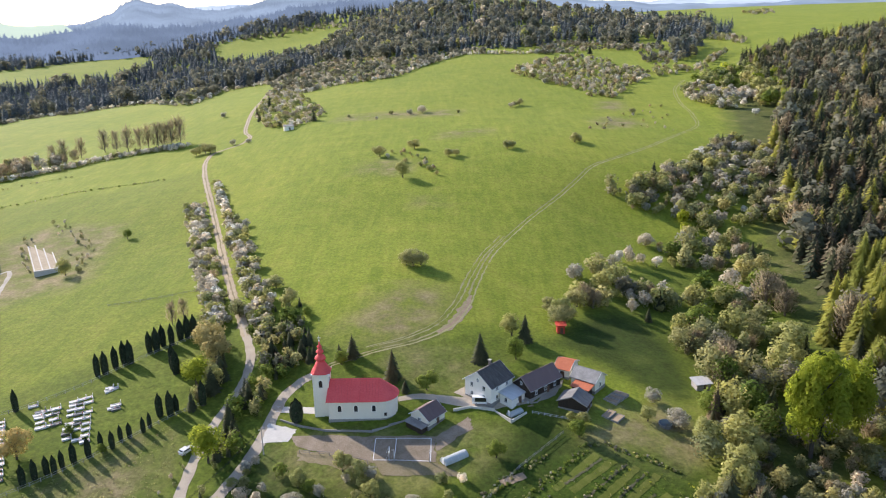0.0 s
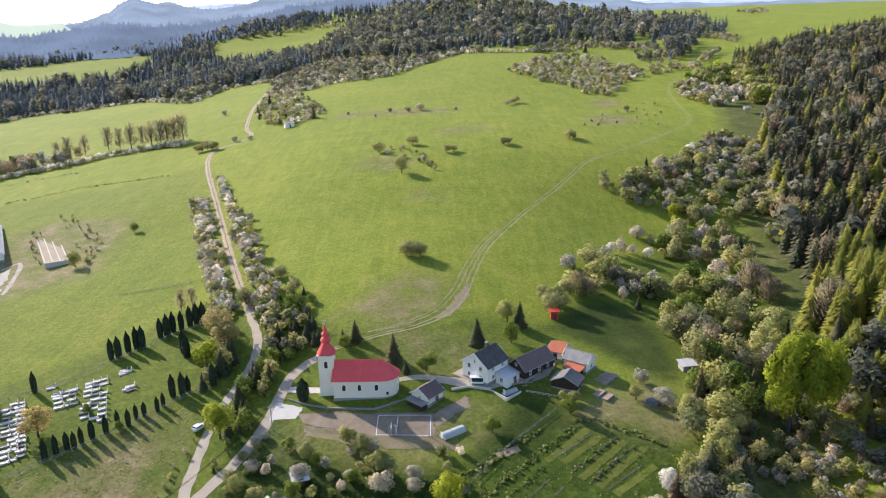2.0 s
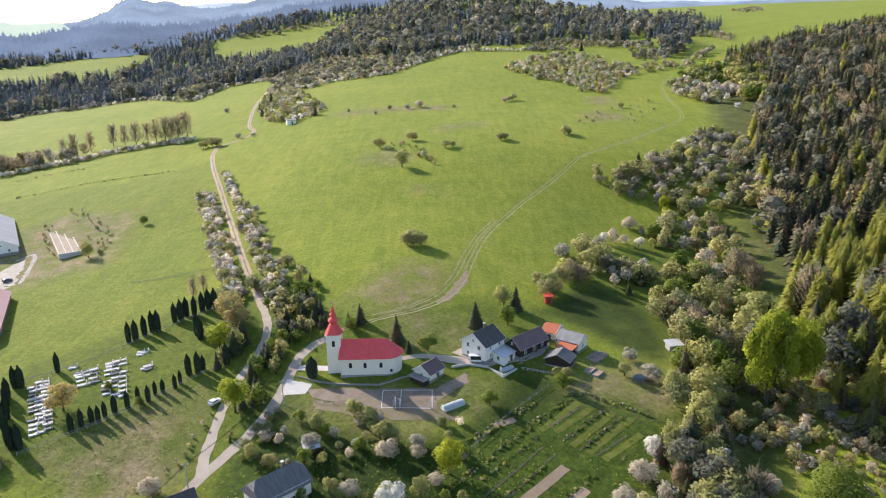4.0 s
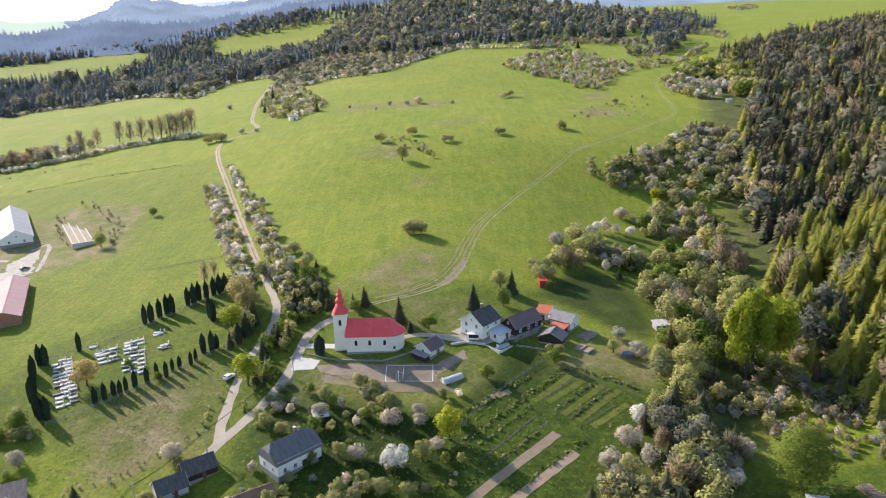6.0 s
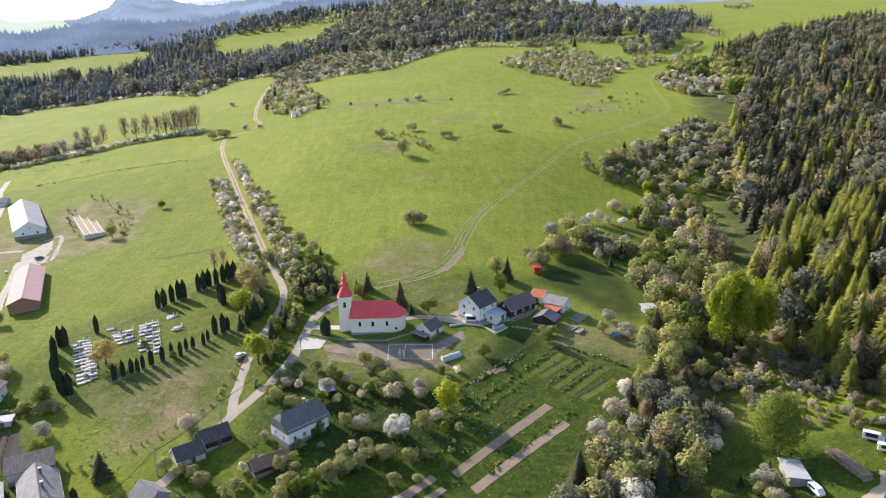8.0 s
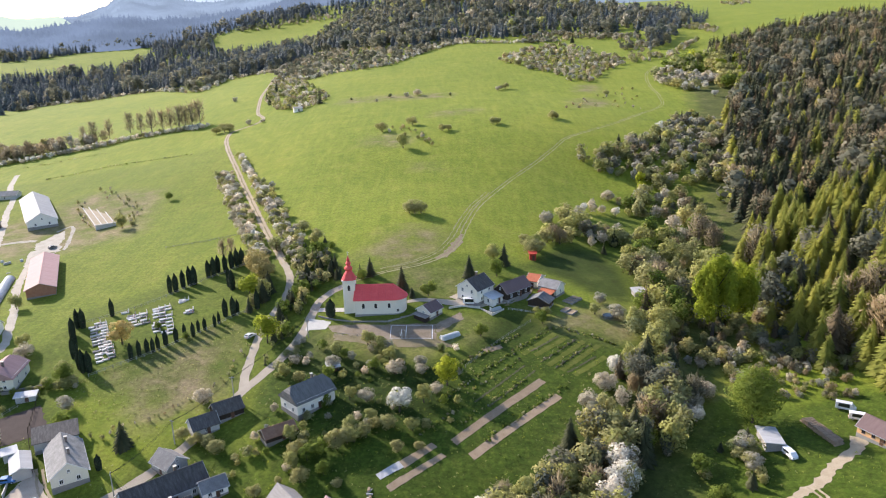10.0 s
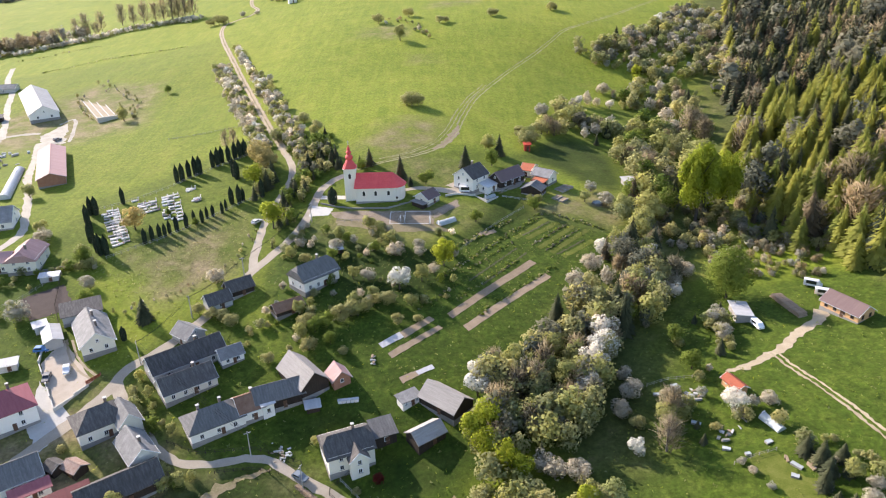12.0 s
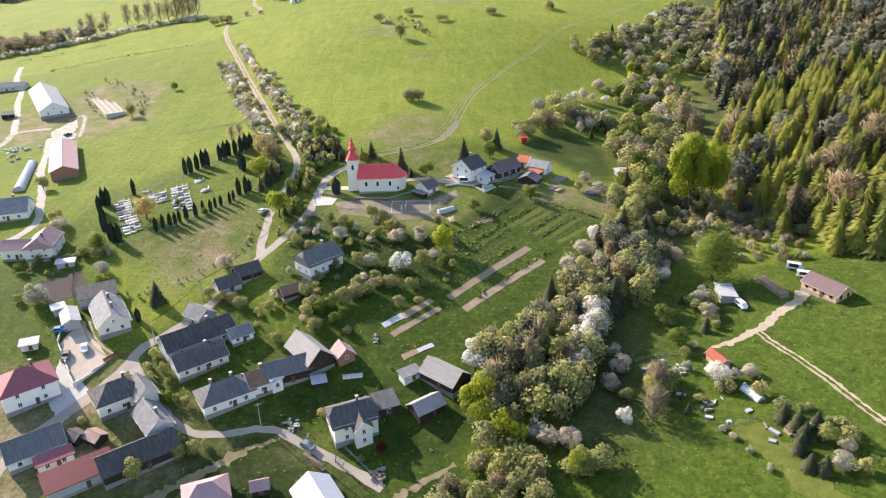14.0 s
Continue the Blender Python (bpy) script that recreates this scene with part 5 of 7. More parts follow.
def conifer_np(rng, h, r, boughs=120, base=0.1, droop=0.35, sharp=0.85):
    """Drooping boughs set unevenly round an axis."""
    q = 1 - (1 - (np.arange(boughs) + rng.uniform(0, 1, boughs)) / boughs) ** 0.62
    t = np.arange(boughs) * 2.4 + rng.uniform(-0.5, 0.5, boughs)
    R = (r * (1 - q) ** sharp + 0.07 * r) * rng.uniform(0.68, 1.18, boughs)
    z = h * (base + (1 - base) * q * 0.97)
    w = rng.uniform(0.24, 0.42, boughs) * (140 / boughs) ** 0.4
    dz = -droop * R * rng.uniform(0.7, 1.3, boughs)
    at = lambda k, a, up: np.stack([k * R * np.cos(t + a), k * R * np.sin(t + a), z + up], 1)
    v = np.stack([at(0.04, 0, 0.18 * R + h * 0.03), at(0.6, -w, 0.7 * dz), at(1, 0, dz), at(0.6, w, 0.7 * dz)], 1).reshape(-1, 3)
    soft = np.stack([np.cos(t), np.sin(t), np.full(boughs, 0.55)], 1) + rng.normal(0, 0.12, (boughs, 3))
    soft /= np.linalg.norm(soft, axis=1)[:, None]
    return v, np.arange(4 * boughs).reshape(-1, 4), np.repeat(soft, 4, axis=0)


def twig_np(rng, n, r, h, thick=0.035):
    """Upright thin twigs of a bare or budding crown, fanning out from the trunk."""
    q = rng.uniform(0.12, 0.85, n)
    a = rng.uniform(0, 2 * np.pi, n)
    out = r * rng.uniform(0, 1, n) ** 0.7 * np.sin(np.pi * np.clip(q * 0.8 + 0.2, 0, 1)) ** 0.7
    p = np.stack([out * 0.75 * np.cos(a), out * 0.75 * np.sin(a), h * q], 1)
    l = h * rng.uniform(0.1, 0.26, n)
    d = np.stack([0.45 * np.cos(a), 0.45 * np.sin(a), np.ones(n)], 1) + rng.normal(0, 0.3, (n, 3))
    d /= np.linalg.norm(d, axis=1)[:, None]
    e = p + d * l[:, None]
    s = np.cross(d, rng.normal(size=(n, 3)))
    s /= np.linalg.norm(s, axis=1)[:, None] + 1e-9
    s *= thick * h * rng.uniform(0.2, 0.6, (n, 1))
    v = np.stack([p - s, p + s, e + s * 0.35, e - s * 0.35], 1).reshape(-1, 3)
    soft = np.stack([np.cos(a), np.sin(a), np.full(n, 0.5)], 1) / 1.118
    return v, np.arange(4 * n).reshape(-1, 4), np.repeat(soft, 4, axis=0)


def trunk_bm(rng, h, r, limbs=5, bare=False):
    bm = bmesh.new()
    tube(bm, (0, 0, -0.4), (0.05 * h * rng.uniform(-1, 1), 0.05 * h * rng.uniform(-1, 1), h * 0.75), r, r * 0.3, 6)
    for k in range(limbs):
        a, z = 2 * math.pi * k / limbs + rng.uniform(-0.4, 0.4), h * rng.uniform(0.25, 0.6)
        l = h * rng.uniform(0.22, 0.4)
        p = Vector((0, 0, z))
        q = p + Vector((math.cos(a) * l * (0.35 if bare else 0.6), math.sin(a) * l * (0.35 if bare else 0.6), l * (1.15 if bare else 0.85)))
        tube(bm, p, q, r * 0.4, r * 0.12, 4)
        if bare:
            for j in range(5):
                s = p.lerp(q, rng.uniform(0.35, 1.0))
                e = s + Vector((rng.normal() * 0.13 * h, rng.normal() * 0.13 * h, h * rng.uniform(0.06, 0.22)))
                tube(bm, s, e, r * 0.14, r * 0.05, 3)
    return bm


TREES = {}


def tree_mesh(kind, variant):
    """Trunk and crown of unit trees, ten metres high, made once."""
    key = (kind, variant)
    if key in TREES:
        return TREES[key]
    rng = np.random.default_rng(sum(map(ord, kind)) * 7 + variant)
    leafs = {"green": L_GREEN, "lime": L_LIME, "olive": L_OLIVE, "yellow": L_YELLOW, "white": L_WHITE, "hoar": L_HOAR, "brown": L_BROWN, "bare": L_BROWN, "fir": L_PINE, "thuja": L_THUJA, "biglime": L_LIME, "dome": L_GREEN, "larch": L_LARCH, "redleaf": L_RED, "golden": L_GOLD}
    tm = bpy.data.meshes.new("trunk")
    if kind in ("fir", "larch"):
        v, f, nv = conifer_np(rng, 10, 3.2, 420, 0.03) if kind == "fir" else conifer_np(rng, 10, 2.4, 700, 0.05, 0.2)
        b = bmesh.new()
        tube(b, (0, 0, -0.4), (0, 0, 9.4), 0.2, 0.04, 6)
        b.to_mesh(tm)
    elif kind == "thuja":
        n = 420
        q = rng.uniform(0, 1, n) ** 0.85
        rr = 1.3 * np.clip(np.minimum(1, (1.03 - q) * 3.6) * (0.72 + 0.4 * np.sin(np.pi * np.clip(q * 0.9 + 0.1, 0, 1))), 0.08, 2) * rng.uniform(0.85, 1.05, n)
        t = rng.uniform(0, 2 * np.pi, n)
        p = np.stack([rr * np.cos(t), rr * np.sin(t), 0.1 + 9.9 * q], 1)
        out = np.stack([np.cos(t), np.sin(t), 0.25 * np.ones(n)], 1)
        side = np.stack([-np.sin(t), np.cos(t), 0 * t], 1)
        up = np.array([0, 0, 1.0]) + 0.35 * out * rng.uniform(-0.6, 0.3, (n, 1))
        s = rng.uniform(0.3, 0.5, (n, 1))
        v = np.stack([p - side * s - up * s, p + side * s - up * s, p + side * s * 0.4 + up * s * 1.5, p - side * s * 0.4 + up * s * 1.5], 1).reshape(-1, 3)
        f, nv = np.arange(4 * n).reshape(-1, 4), np.repeat(out / 1.031, 4, axis=0)
        b = bmesh.new()
        tube(b, (0, 0, -0.4), (0, 0, 8.8), 1.1, 0.4, 8)
        b.to_mesh(tm)
    else:
        n, r, z0, leaf, lumps = {"white": (2200, 3.7, 0.8, 0.19, 16), "hoar": (2000, 3.8, 0.1, 0.2, 18), "brown": (700, 3.6, 2.2, 0.15, 16), "bare": (60, 2.6, 3.6, 0.1, 16), "biglime": (11000, 3.5, 0.5, 0.115, 44), "dome": (9500, 3.6, -1.2, 0.12, 40), "olive": (2000, 3.9, 0.0, 0.21, 20), "yellow": (2100, 3.7, 0.5, 0.2, 16)}.get(kind, (2300, 3.9, 0.5, 0.2, 16))
        v, f, nv = crown_np(rng, n, r, z0, 10, leaf, lumps, clump={"biglime": 0.58, "dome": 1.05}.get(kind, 0.8), spread=0.72 if kind == "biglime" else 0.66)
        if kind in ("bare", "brown"):
            w, g, nw = twig_np(rng, 260 if kind == "bare" else 420, 2.6 if kind == "bare" else 3.4, 9.5, 0.02)
            v, f, nv = np.concatenate([v, w]), np.concatenate([f, g + len(v)]), np.concatenate([nv, nw])
        b = trunk_bm(rng, 9, 0.26 if kind != "bare" else 0.2, 11 if kind in ("bare", "brown") else 5, kind in ("bare", "brown"))
        b.to_mesh(tm)
    cm = mesh_np("crown", v, f, (leafs[kind],), None, nv, np.full(len(v), 0.3 + 0.1 * variant))
    tm.materials.append(M_TWIG if kind in ("bare", "brown", "hoar") else M_BARK)
    TREES[key] = (tm, cm)
    return TREES[key]


LABELS = {"green": ("leafy green tree in fresh spring leaf", "tree"), "lime": ("tree in bright yellow-green young leaf", "tree"), "olive": ("dense olive-grey bush just coming into leaf", "bush"), "yellow": ("fruit tree with pale yellow-green young leaves", "tree"), "white": ("fruit tree covered in white blossom", "tree"), "hoar": ("thorny bush speckled with whitish blossom", "bush"), "brown": ("half-bare brownish tree with open crown", "tree"), "bare": ("tall bare tree with thin upright twigs", "tree"), "fir": ("dark green spruce with drooping boughs", "spruce"), "thuja": ("slim dark green columnar thuja of the cemetery", "thuja"), "biglime": ("huge broad tree in glowing yellow-green leaf", "tree"), "dome": ("large round tree in dense green leaf", "tree"), "larch": ("fresh green larch with light boughs", "larch"), "golden": ("broad tree with golden tan spring buds", "tree"), "redleaf": ("small ornamental tree with dark red leaves", "tree")}
NTREE = [0]


def plant(kind, x, y, h, wide=1.0, lean=0.0):
    """One tree or bush that can be told apart, with its trunk and crown."""
    NTREE[0] += 1
    k = NTREE[0]
    tm, cm = tree_mesh(kind, k % 5)
    label, cat = LABELS[kind]
    wide *= {"bush": 1.7, "tree": 1.0 if kind in ("biglime", "dome", "bare") else 1.3}.get(cat, 1.0)
    s = h / 10 * (0.95 if cat == "bush" else 1.12)
    w = s * wide * (0.9 + 0.2 * ((k * 0.618) % 1))
    name = {"bush": "bush", "spruce": "spruce", "thuja": "thuja", "larch": "larch"}.get(cat, "tree")
    ob = new(name)
    ob.empty_display_size = 0.2
    ob.matrix_world = Matrix.LocRotScale((x, y, height(x, y) - 0.05), Euler((lean, 0, k * 2.4)), (w, w, s))
    tagged(ob, label, cat, {"thuja": "thujas round the cemetery"}.get(kind, ""))
    part_mesh("trunk", tm, None, ob)
    part_mesh("crown", cm, None, ob)
    return ob

# trees and bushes that stand singly
for x, y, h in [(-4, -31, 5), (8, -49, 5), (29, -46, 4), (16, -36, 6), (13, -22, 4), (24, -32, 4), (-17, -27, 4), (-112, -14, 6), (-42, -44, 6), (-98, -61, 8), (-83, -45, 5), (24, -36, 4), (73, -53, 7), (80, -44, 7), (90, 11, 5), (94, -1, 6), (99, -59, 6), (103, -55, 6), (109, -49, 6), (110, -75, 6), (109, -83, 5), (79, -102, 6), (88, -106, 5), (14, 398, 7), (5, 393, 5), (-20, 379, 3), (85, 411, 5), (153, 219, 9), (122, 141, 7)]:
    plant("hoar", x, y, h)
for x, y, h in [(-171, 498, 6), (-123, 354, 5), (-111, 352, 4), (235, 428, 6), (243, 412, 7)]:
    plant("hoar", x, y, h)
for x, y, h in [(18, -54, 8), (75, -87, 9), (72, -93, 8), (68, -100, 8), (77, -81, 9), (40, -97, 8), (76, -121, 5), (85, -36, 6), (102, -61, 5), (-2, 249, 3), (258, 361, 6), (181, 249, 8), (105, 120, 5), (121, 119, 5)]:
    plant("white", x, y, h)
for x, y, h in [(3, -48, 5), (10, -58, 4), (22, -62, 5), (25, -50, 6), (14, -29, 5), (6, -19, 6), (10, -22, 5), (6, -66, 6), (-12, -64, 5), (-10, -74, 5), (-19, -34, 5), (-4, -24, 5), (86, 1, 5), (98, -10, 9), (102, -22, 10), (109, -13, 9), (42, -107, 9), (39, -112, 8), (9, 210, 9), (-139, 134, 8), (53, 45, 8), (72, 63, 7), (68, -2, 4), (65, -1, 3)]:
    plant("yellow", x, y, h)
for x, y, h in [(-1, -26, 4), (-3, -70, 5), (-6, -72, 5), (-1, -77, 4), (-91, -30, 6), (0, 26, 5), (26, 13, 6), (-128, 176, 5), (53, 30, 7), (9, -33, 4), (-5, -37, 5), (35, -36, 4), (-59, -7, 3), (96, -83, 6), (97, -94, 6), (-81, -53, 5), (85, -71, 7), (165, 212, 6), (-72, 2, 3), (66, -7, 5), (44, -15, 5)]:
    plant("green", x, y, h)
for x, y, h in [(32, -42, 9), (-43, 22, 9), (-29, -13, 10), (157, 167, 7), (144, 154, 6), (146, 166, 7)]:
    plant("lime", x, y, h)
for x, y, h in [(4, -66, 6), (8, -64, 5), (1, -68, 6), (-9, -69, 5), (-7, -79, 5), (3, -81, 3), (15, -61, 5), (18, -70, 4), (24, -69, 3), (-14, -37, 4), (-135, 138, 3), (70, 56, 8), (68, 66, 6), (79, 72, 8), (73, 60, 7), (-41, 64, 8), (-32, 83, 6), (-24, 67, 7), (-7, 255, 8), (9, 238, 3), (18, 229, 3), (23, 221, 3), (92, 420, 6.5), (88, 417, 5), (112, 275, 7), (115, 277, 5), (174, 383, 5), (-134, 336, 8), (-139, 340, 9), (-145, 338, 7), (-44, 403, 3), (19, 94, 8), (22, 95.5, 6), (16.5, 95, 6.5), (13, 267, 7), (42, 389, 3), (69, 259, 6), (72, 261, 5), (34, 244, 6), (38, 247, 4.5), (-10, 398, 4)]:
    plant("olive", x, y, h)
for x, y, h in [(151, 81, 14), (155, 73, 10), (82, 74, 8), (85, 72, 7)]:
    plant("brown", x, y, h)
for x, y, h in [(-243, 409, 18), (-231, 404, 17), (-219, 398, 19), (-208, 394, 17), (-200, 392, 19), (-191, 388, 20), (-186, 389, 19), (-180, 388, 20), (-174, 390, 21), (-257, 398, 16), (-268, 392, 17), (-277, 392, 14), (-65, 64, 9), (-62, 67, 8)]:
    plant("bare", x, y, h)
for x, y, h in [(16, 18, 9), (20, 12, 4), (42, 28, 9), (57, 42, 9), (3, 30, 7), (-1, 29, 5), (-59, -63, 8), (-10, 29, 5), (-36, 24, 9), (-37, 18, 8), (-28, 3, 6), (-26, 9, 6), (-25, -4, 5), (-27, -12, 5), (95, -34, 12), (82, -70, 13), (83, -76, 12), (94, -44, 10), (65, -69, 9), (104, 68, 5), (112, 9, 9), (107, 5, 9), (-13, 32, 6), (-18, 39, 5), (-23, 35, 6), (145, 216, 9), (173, 222, 8)]:
    plant("fir", x, y, h)
for x, y, h in [(206, 728, 10), (128, -6, 10)]:
    plant("fir", x, y, h)
for x, y, h in [(-78, 33, 6.5), (-76, 34, 6.5), (-74, 37, 6.5), (-72, 39, 7), (-70, 39, 7), (-66, 45, 6.5), (-64, 46, 7), (-63, 49, 6.5), (-60, 49, 6.5), (-58, 52, 6.5), (-56, 53, 7), (-54, 54, 6.5), (-52, 56, 3), (-54, 33, 7), (-52, 30, 7), (-38, 12, 6.5), (-94, 15, 6), (-74, -18, 5), (-72, -16, 5), (-70, -14, 4.5), (-68, -14, 4.5), (-67, -12, 4.5), (-65, -10, 5), (-62, -8, 5)]:
    plant("thuja", x, y, h)
for x, y, h in [(-60, -5, 4.5), (-57, -5, 4.5), (-56, -2, 4), (-54, -1, 4), (-51, 1, 4), (-50, 3, 4), (-49, 8, 6), (-46, 8, 6.5), (-45, 10, 4.5), (-100, -4, 6), (-103, 6, 6.5), (-101, 6, 6.5), (-94, -16, 7), (-87, -25, 7), (-85, -25, 6.5), (-96, -11, 6.5), (-102, 0, 6), (-89, -23, 6)]:
    plant("thuja", x, y, h)
plant("biglime", 124, -12, 29, 0.86)
plant("biglime", 135, -6, 24, 0.74)
plant("dome", 117, -63, 15.5, 1.15)
tagged(plant("white", 102, -111, 5.5, 1.25), "cherry in full pinkish white blossom beside the hut", "tree")
for x, y, h in [(-81, -8, 8.5), (-43, 38, 12), (-40, 33, 10), (-45, 43, 9)]:
    plant("golden", x, y, h)
for x, y, h in [(-43.5, -60.1, 4.4), (-38.9, -62.5, 4.2), (-35.2, -63.5, 4.4), (-31.9, -66.5, 4.4), (78, -112.5, 4), (-17.9, -82.9, 4)]:
    plant("olive", x, y, h)
for x, y, h in [(-115.2, -7.8, 6), (-91.7, -27.7, 6), (-137.3, 27.5, 7), (85.2, -113, 6), (-99, -61, 6), (17, -51.5, 5), (4.8, -62, 5)]:
    plant("yellow", x, y, h)
for x, y, h in [(78.6, -95.5, 4.5), (90.5, -108, 4), (75.5, -107.9, 4.5), (110.3, -111, 4)]:
    plant("hoar", x, y, h)
plant("bare", 83, -121, 9, 1.5)
plant("brown", 84.5, -118, 7)
plant("thuja", -62.4, -71.4, 4, 1.3)
plant("redleaf", 15, -122, 3.2)
tagged(plant("thuja", -9.1, 1.7, 5.6, 2.1), "broad dark green clipped thuja beside the church", "thuja")
plant("bare", 50, -100, 11)
plant("bare", 55, -99, 12)
plant("bare", 58, -92, 11)
plant("bare", 46, -105, 10)
plant("bare", 86, -112, 8)
plant("brown", 87, -109, 7)
for x, y, h in [(52, -108, 10), (63, -97, 9.5), (49, -92, 10), (61, -85, 9.5)]:
    plant("yellow", x, y, h, 0.9)
for x, y, h in [(60, -104, 9), (56, -112, 9), (66, -90, 9)]:
    plant("olive", x, y, h, 0.6)
for x, y, h in [(111.4, -128.2, 5), (113.2, -131.6, 6), (113.3, -135, 5), (117.6, -131.7, 4.5), (111, -138.1, 5.5), (110.8, -143.5, 4.5), (113.2, -145, 5), (117, -136, 4.5)]:
    plant("fir", x, y, h, 1.25)
for x, y, h in [(38.8, -113.5, 10), (42.2, -110.5, 11), (40.5, -118, 9), (45.5, -122, 9), (48.8, -124.4, 8), (62.1, -135, 7)]:
    plant("lime", x, y, h, 0.8)
for x, y, h in [(73.6, -85.6, 9), (76, -80, 9), (70.7, -91.7, 9), (68.5, -98, 8), (67.2, -102, 6), (40.9, -93.1, 9)]:
    plant("white", x, y, h, 0.9)
for x, y, h in [(56.5, -124.7, 6), (61.9, -125, 6), (54.2, -121.7, 6), (75.2, -108.3, 5), (117, -144.8, 5), (120, -140.5, 4), (99, -131, 2), (101, -136, 2), (103, -142, 2.2), (97.5, -128, 2)]:
    plant("hoar", x, y, h)
plant("yellow", 117.5, -137, 5)
plant("yellow", 121, -147, 4)
for x, y, h in [(-35.7, -120.7, 4), (-31.3, -123.3, 4.5), (-34.5, -124.6, 4), (-42.9, -131.5, 6), (-1.2, -110.6, 3), (-48.1, -101.5, 3), (-45, -99, 2.5), (-37.7, -107.3, 3), (-47.5, -95, 3.5)]:
    plant("yellow", x, y, h)
for x, y, h in [(-62.9, -113, 2.5), (-72.7, -118.7, 3), (-75.5, -119.5, 3), (10.2, -124.5, 2), (-41, -104.5, 2)]:
    plant("olive", x, y, h)

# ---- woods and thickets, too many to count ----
WOOD_MATS = {"pine": L_PINE, "larch": L_LARCH, "green": L_GREEN, "lime": L_LIME, "olive": L_OLIVE, "yellow": L_YELLOW, "hoar": L_HOAR, "white": L_WHITE, "brown": L_BROWN, "rust": L_RUST, "spruce": L_HAZE_SPRUCE, "mist": L_MIST, "golden": L_GOLD}
UNIT = {}


def unit_plant(kind, k, cards):
    """A plant ten metres high: conifer, cone-shaped larch, bare twigs or a leafy crown."""
    form = {"pine": 0, "rust": 0, "spruce": 0, "larch": 1, "brown": 2}.get(kind, 3)
    key = (form, k, cards)
    if key not in UNIT:
        rng = np.random.default_rng(300 + k)
        if form == 0:
            UNIT[key] = conifer_np(rng, 10, 1.75 + 0.12 * k, max(26, min(170, cards // 3)) if cards < 400 else 280, 0.08, 0.3 + 0.05 * k)
        elif form == 1:
            UNIT[key] = conifer_np(rng, 10, 1.9 + 0.12 * k, min(400, cards), 0.06, 0.12 + 0.04 * k, 0.75)
        elif form == 2 and cards > 150:
            v, f, nv = crown_np(rng, cards // 3, 3.6, 1.5, 10, 0.42 * (170 / cards) ** 0.42, 12)
            w, g, nw = twig_np(rng, int(cards * 0.9), 3.4, 9.6, 0.022 if cards > 300 else 0.03)
            UNIT[key] = np.concatenate([v, w]), np.concatenate([f, g + len(v)]), np.concatenate([nv, nw])
        else:
            UNIT[key] = crown_np(rng, cards, 2.7 if form == 1 else 3.8, 0.0, 10, 0.6 * (170 / cards) ** 0.45 * (1 if cards > 20 else 0.4), 9 + cards // 50, cone=form == 1)
    return UNIT[key]


def wood(name, label, category, spots, kinds, tall, seed, cards=170, wide=1.0):
    """One mesh of many trees at the given spots. kinds: kind and share; tall: least and most height."""
    rng = np.random.default_rng(seed)
    names, share = zip(*kinds)
    share = np.array(share, float) / sum(share)
    kind = rng.choice(len(names), len(spots), p=share)
    z = heights(spots[:, 0], spots[:, 1])
    V, F, I, NV, T, n = [], [], [], [], [], 0
    for j, (x, y) in enumerate(spots):
        v, f, nv = unit_plant(names[kind[j]], int(rng.integers(0, 6)), cards)
        s = rng.uniform(*tall) / 10
        if names[kind[j]] in ("brown", "white", "hoar"):
            s *= 0.85
        w = s * wide * rng.uniform(0.8, 1.2)
        a = rng.uniform(0, 6.28)
        c, d = math.cos(a) * w, math.sin(a) * w
        q = np.stack([c * v[:, 0] - d * v[:, 1] + x, d * v[:, 0] + c * v[:, 1] + y, v[:, 2] * s + z[j] - 0.2], 1)
        V.append(q)
        c, d = math.cos(a), math.sin(a)
        NV.append(np.stack([c * nv[:, 0] - d * nv[:, 1], d * nv[:, 0] + c * nv[:, 1], nv[:, 2]], 1))
        T.append(np.full(len(q), np.clip(rng.normal(0.5, 0.24), 0, 1)))
        F.append(f + n)
        I.append(np.full(len(f), kind[j]))
        n += len(q)
    me = mesh_np(name, np.concatenate(V), np.concatenate(F), [WOOD_MATS[k] for k in names], np.concatenate(I), np.concatenate(NV), np.concatenate(T))
    return tagged(new(name, me), label, category, kind="stuff")


def scatter(poly, gap, seed, keep=1.0, thin=None):
    """Uneven spots in a polygon, about gap metres apart."""
    rng = np.random.default_rng(seed)
    p = np.array(poly, float)
    (x0, y0), (x1, y1) = p.min(0), p.max(0)
    n = int((x1 - x0) * (y1 - y0) / gap**2)
    X, Y = rng.uniform(x0, x1, n), rng.uniform(y0, y1, n)
    ok = inside(list(poly), X, Y) & (rng.uniform(0, 1, X.size) < keep)
    if thin is not None:
        ok &= np.sin(X / thin + seed) + np.sin(Y / thin * 1.3 + 2 * seed) + rng.normal(0, 0.5, X.size) > -0.25
    return np.stack([X, Y], 1)[ok]


def along(pts, gap, side, spread, seed):
    """Uneven spots along a line, off to one side."""
    rng = np.random.default_rng(seed)
    p = np.array(pts, float)
    d = np.r_[0, np.cumsum(np.hypot(*np.diff(p, axis=0).T))]
    s = np.arange(0, d[-1], gap) + rng.uniform(-0.4, 0.4, len(np.arange(0, d[-1], gap))) * gap
    c = np.stack([np.interp(s, d, p[:, k]) for k in (0, 1)], 1)
    t = np.stack([np.interp(s + 1, d, p[:, k]) - np.interp(s - 1, d, p[:, k]) for k in (0, 1)], 1)
    t /= np.hypot(*t.T)[:, None] + 1e-9
    return c + np.stack([-t[:, 1], t[:, 0]], 1) * (side + rng.normal(0, spread, len(s)))[:, None]


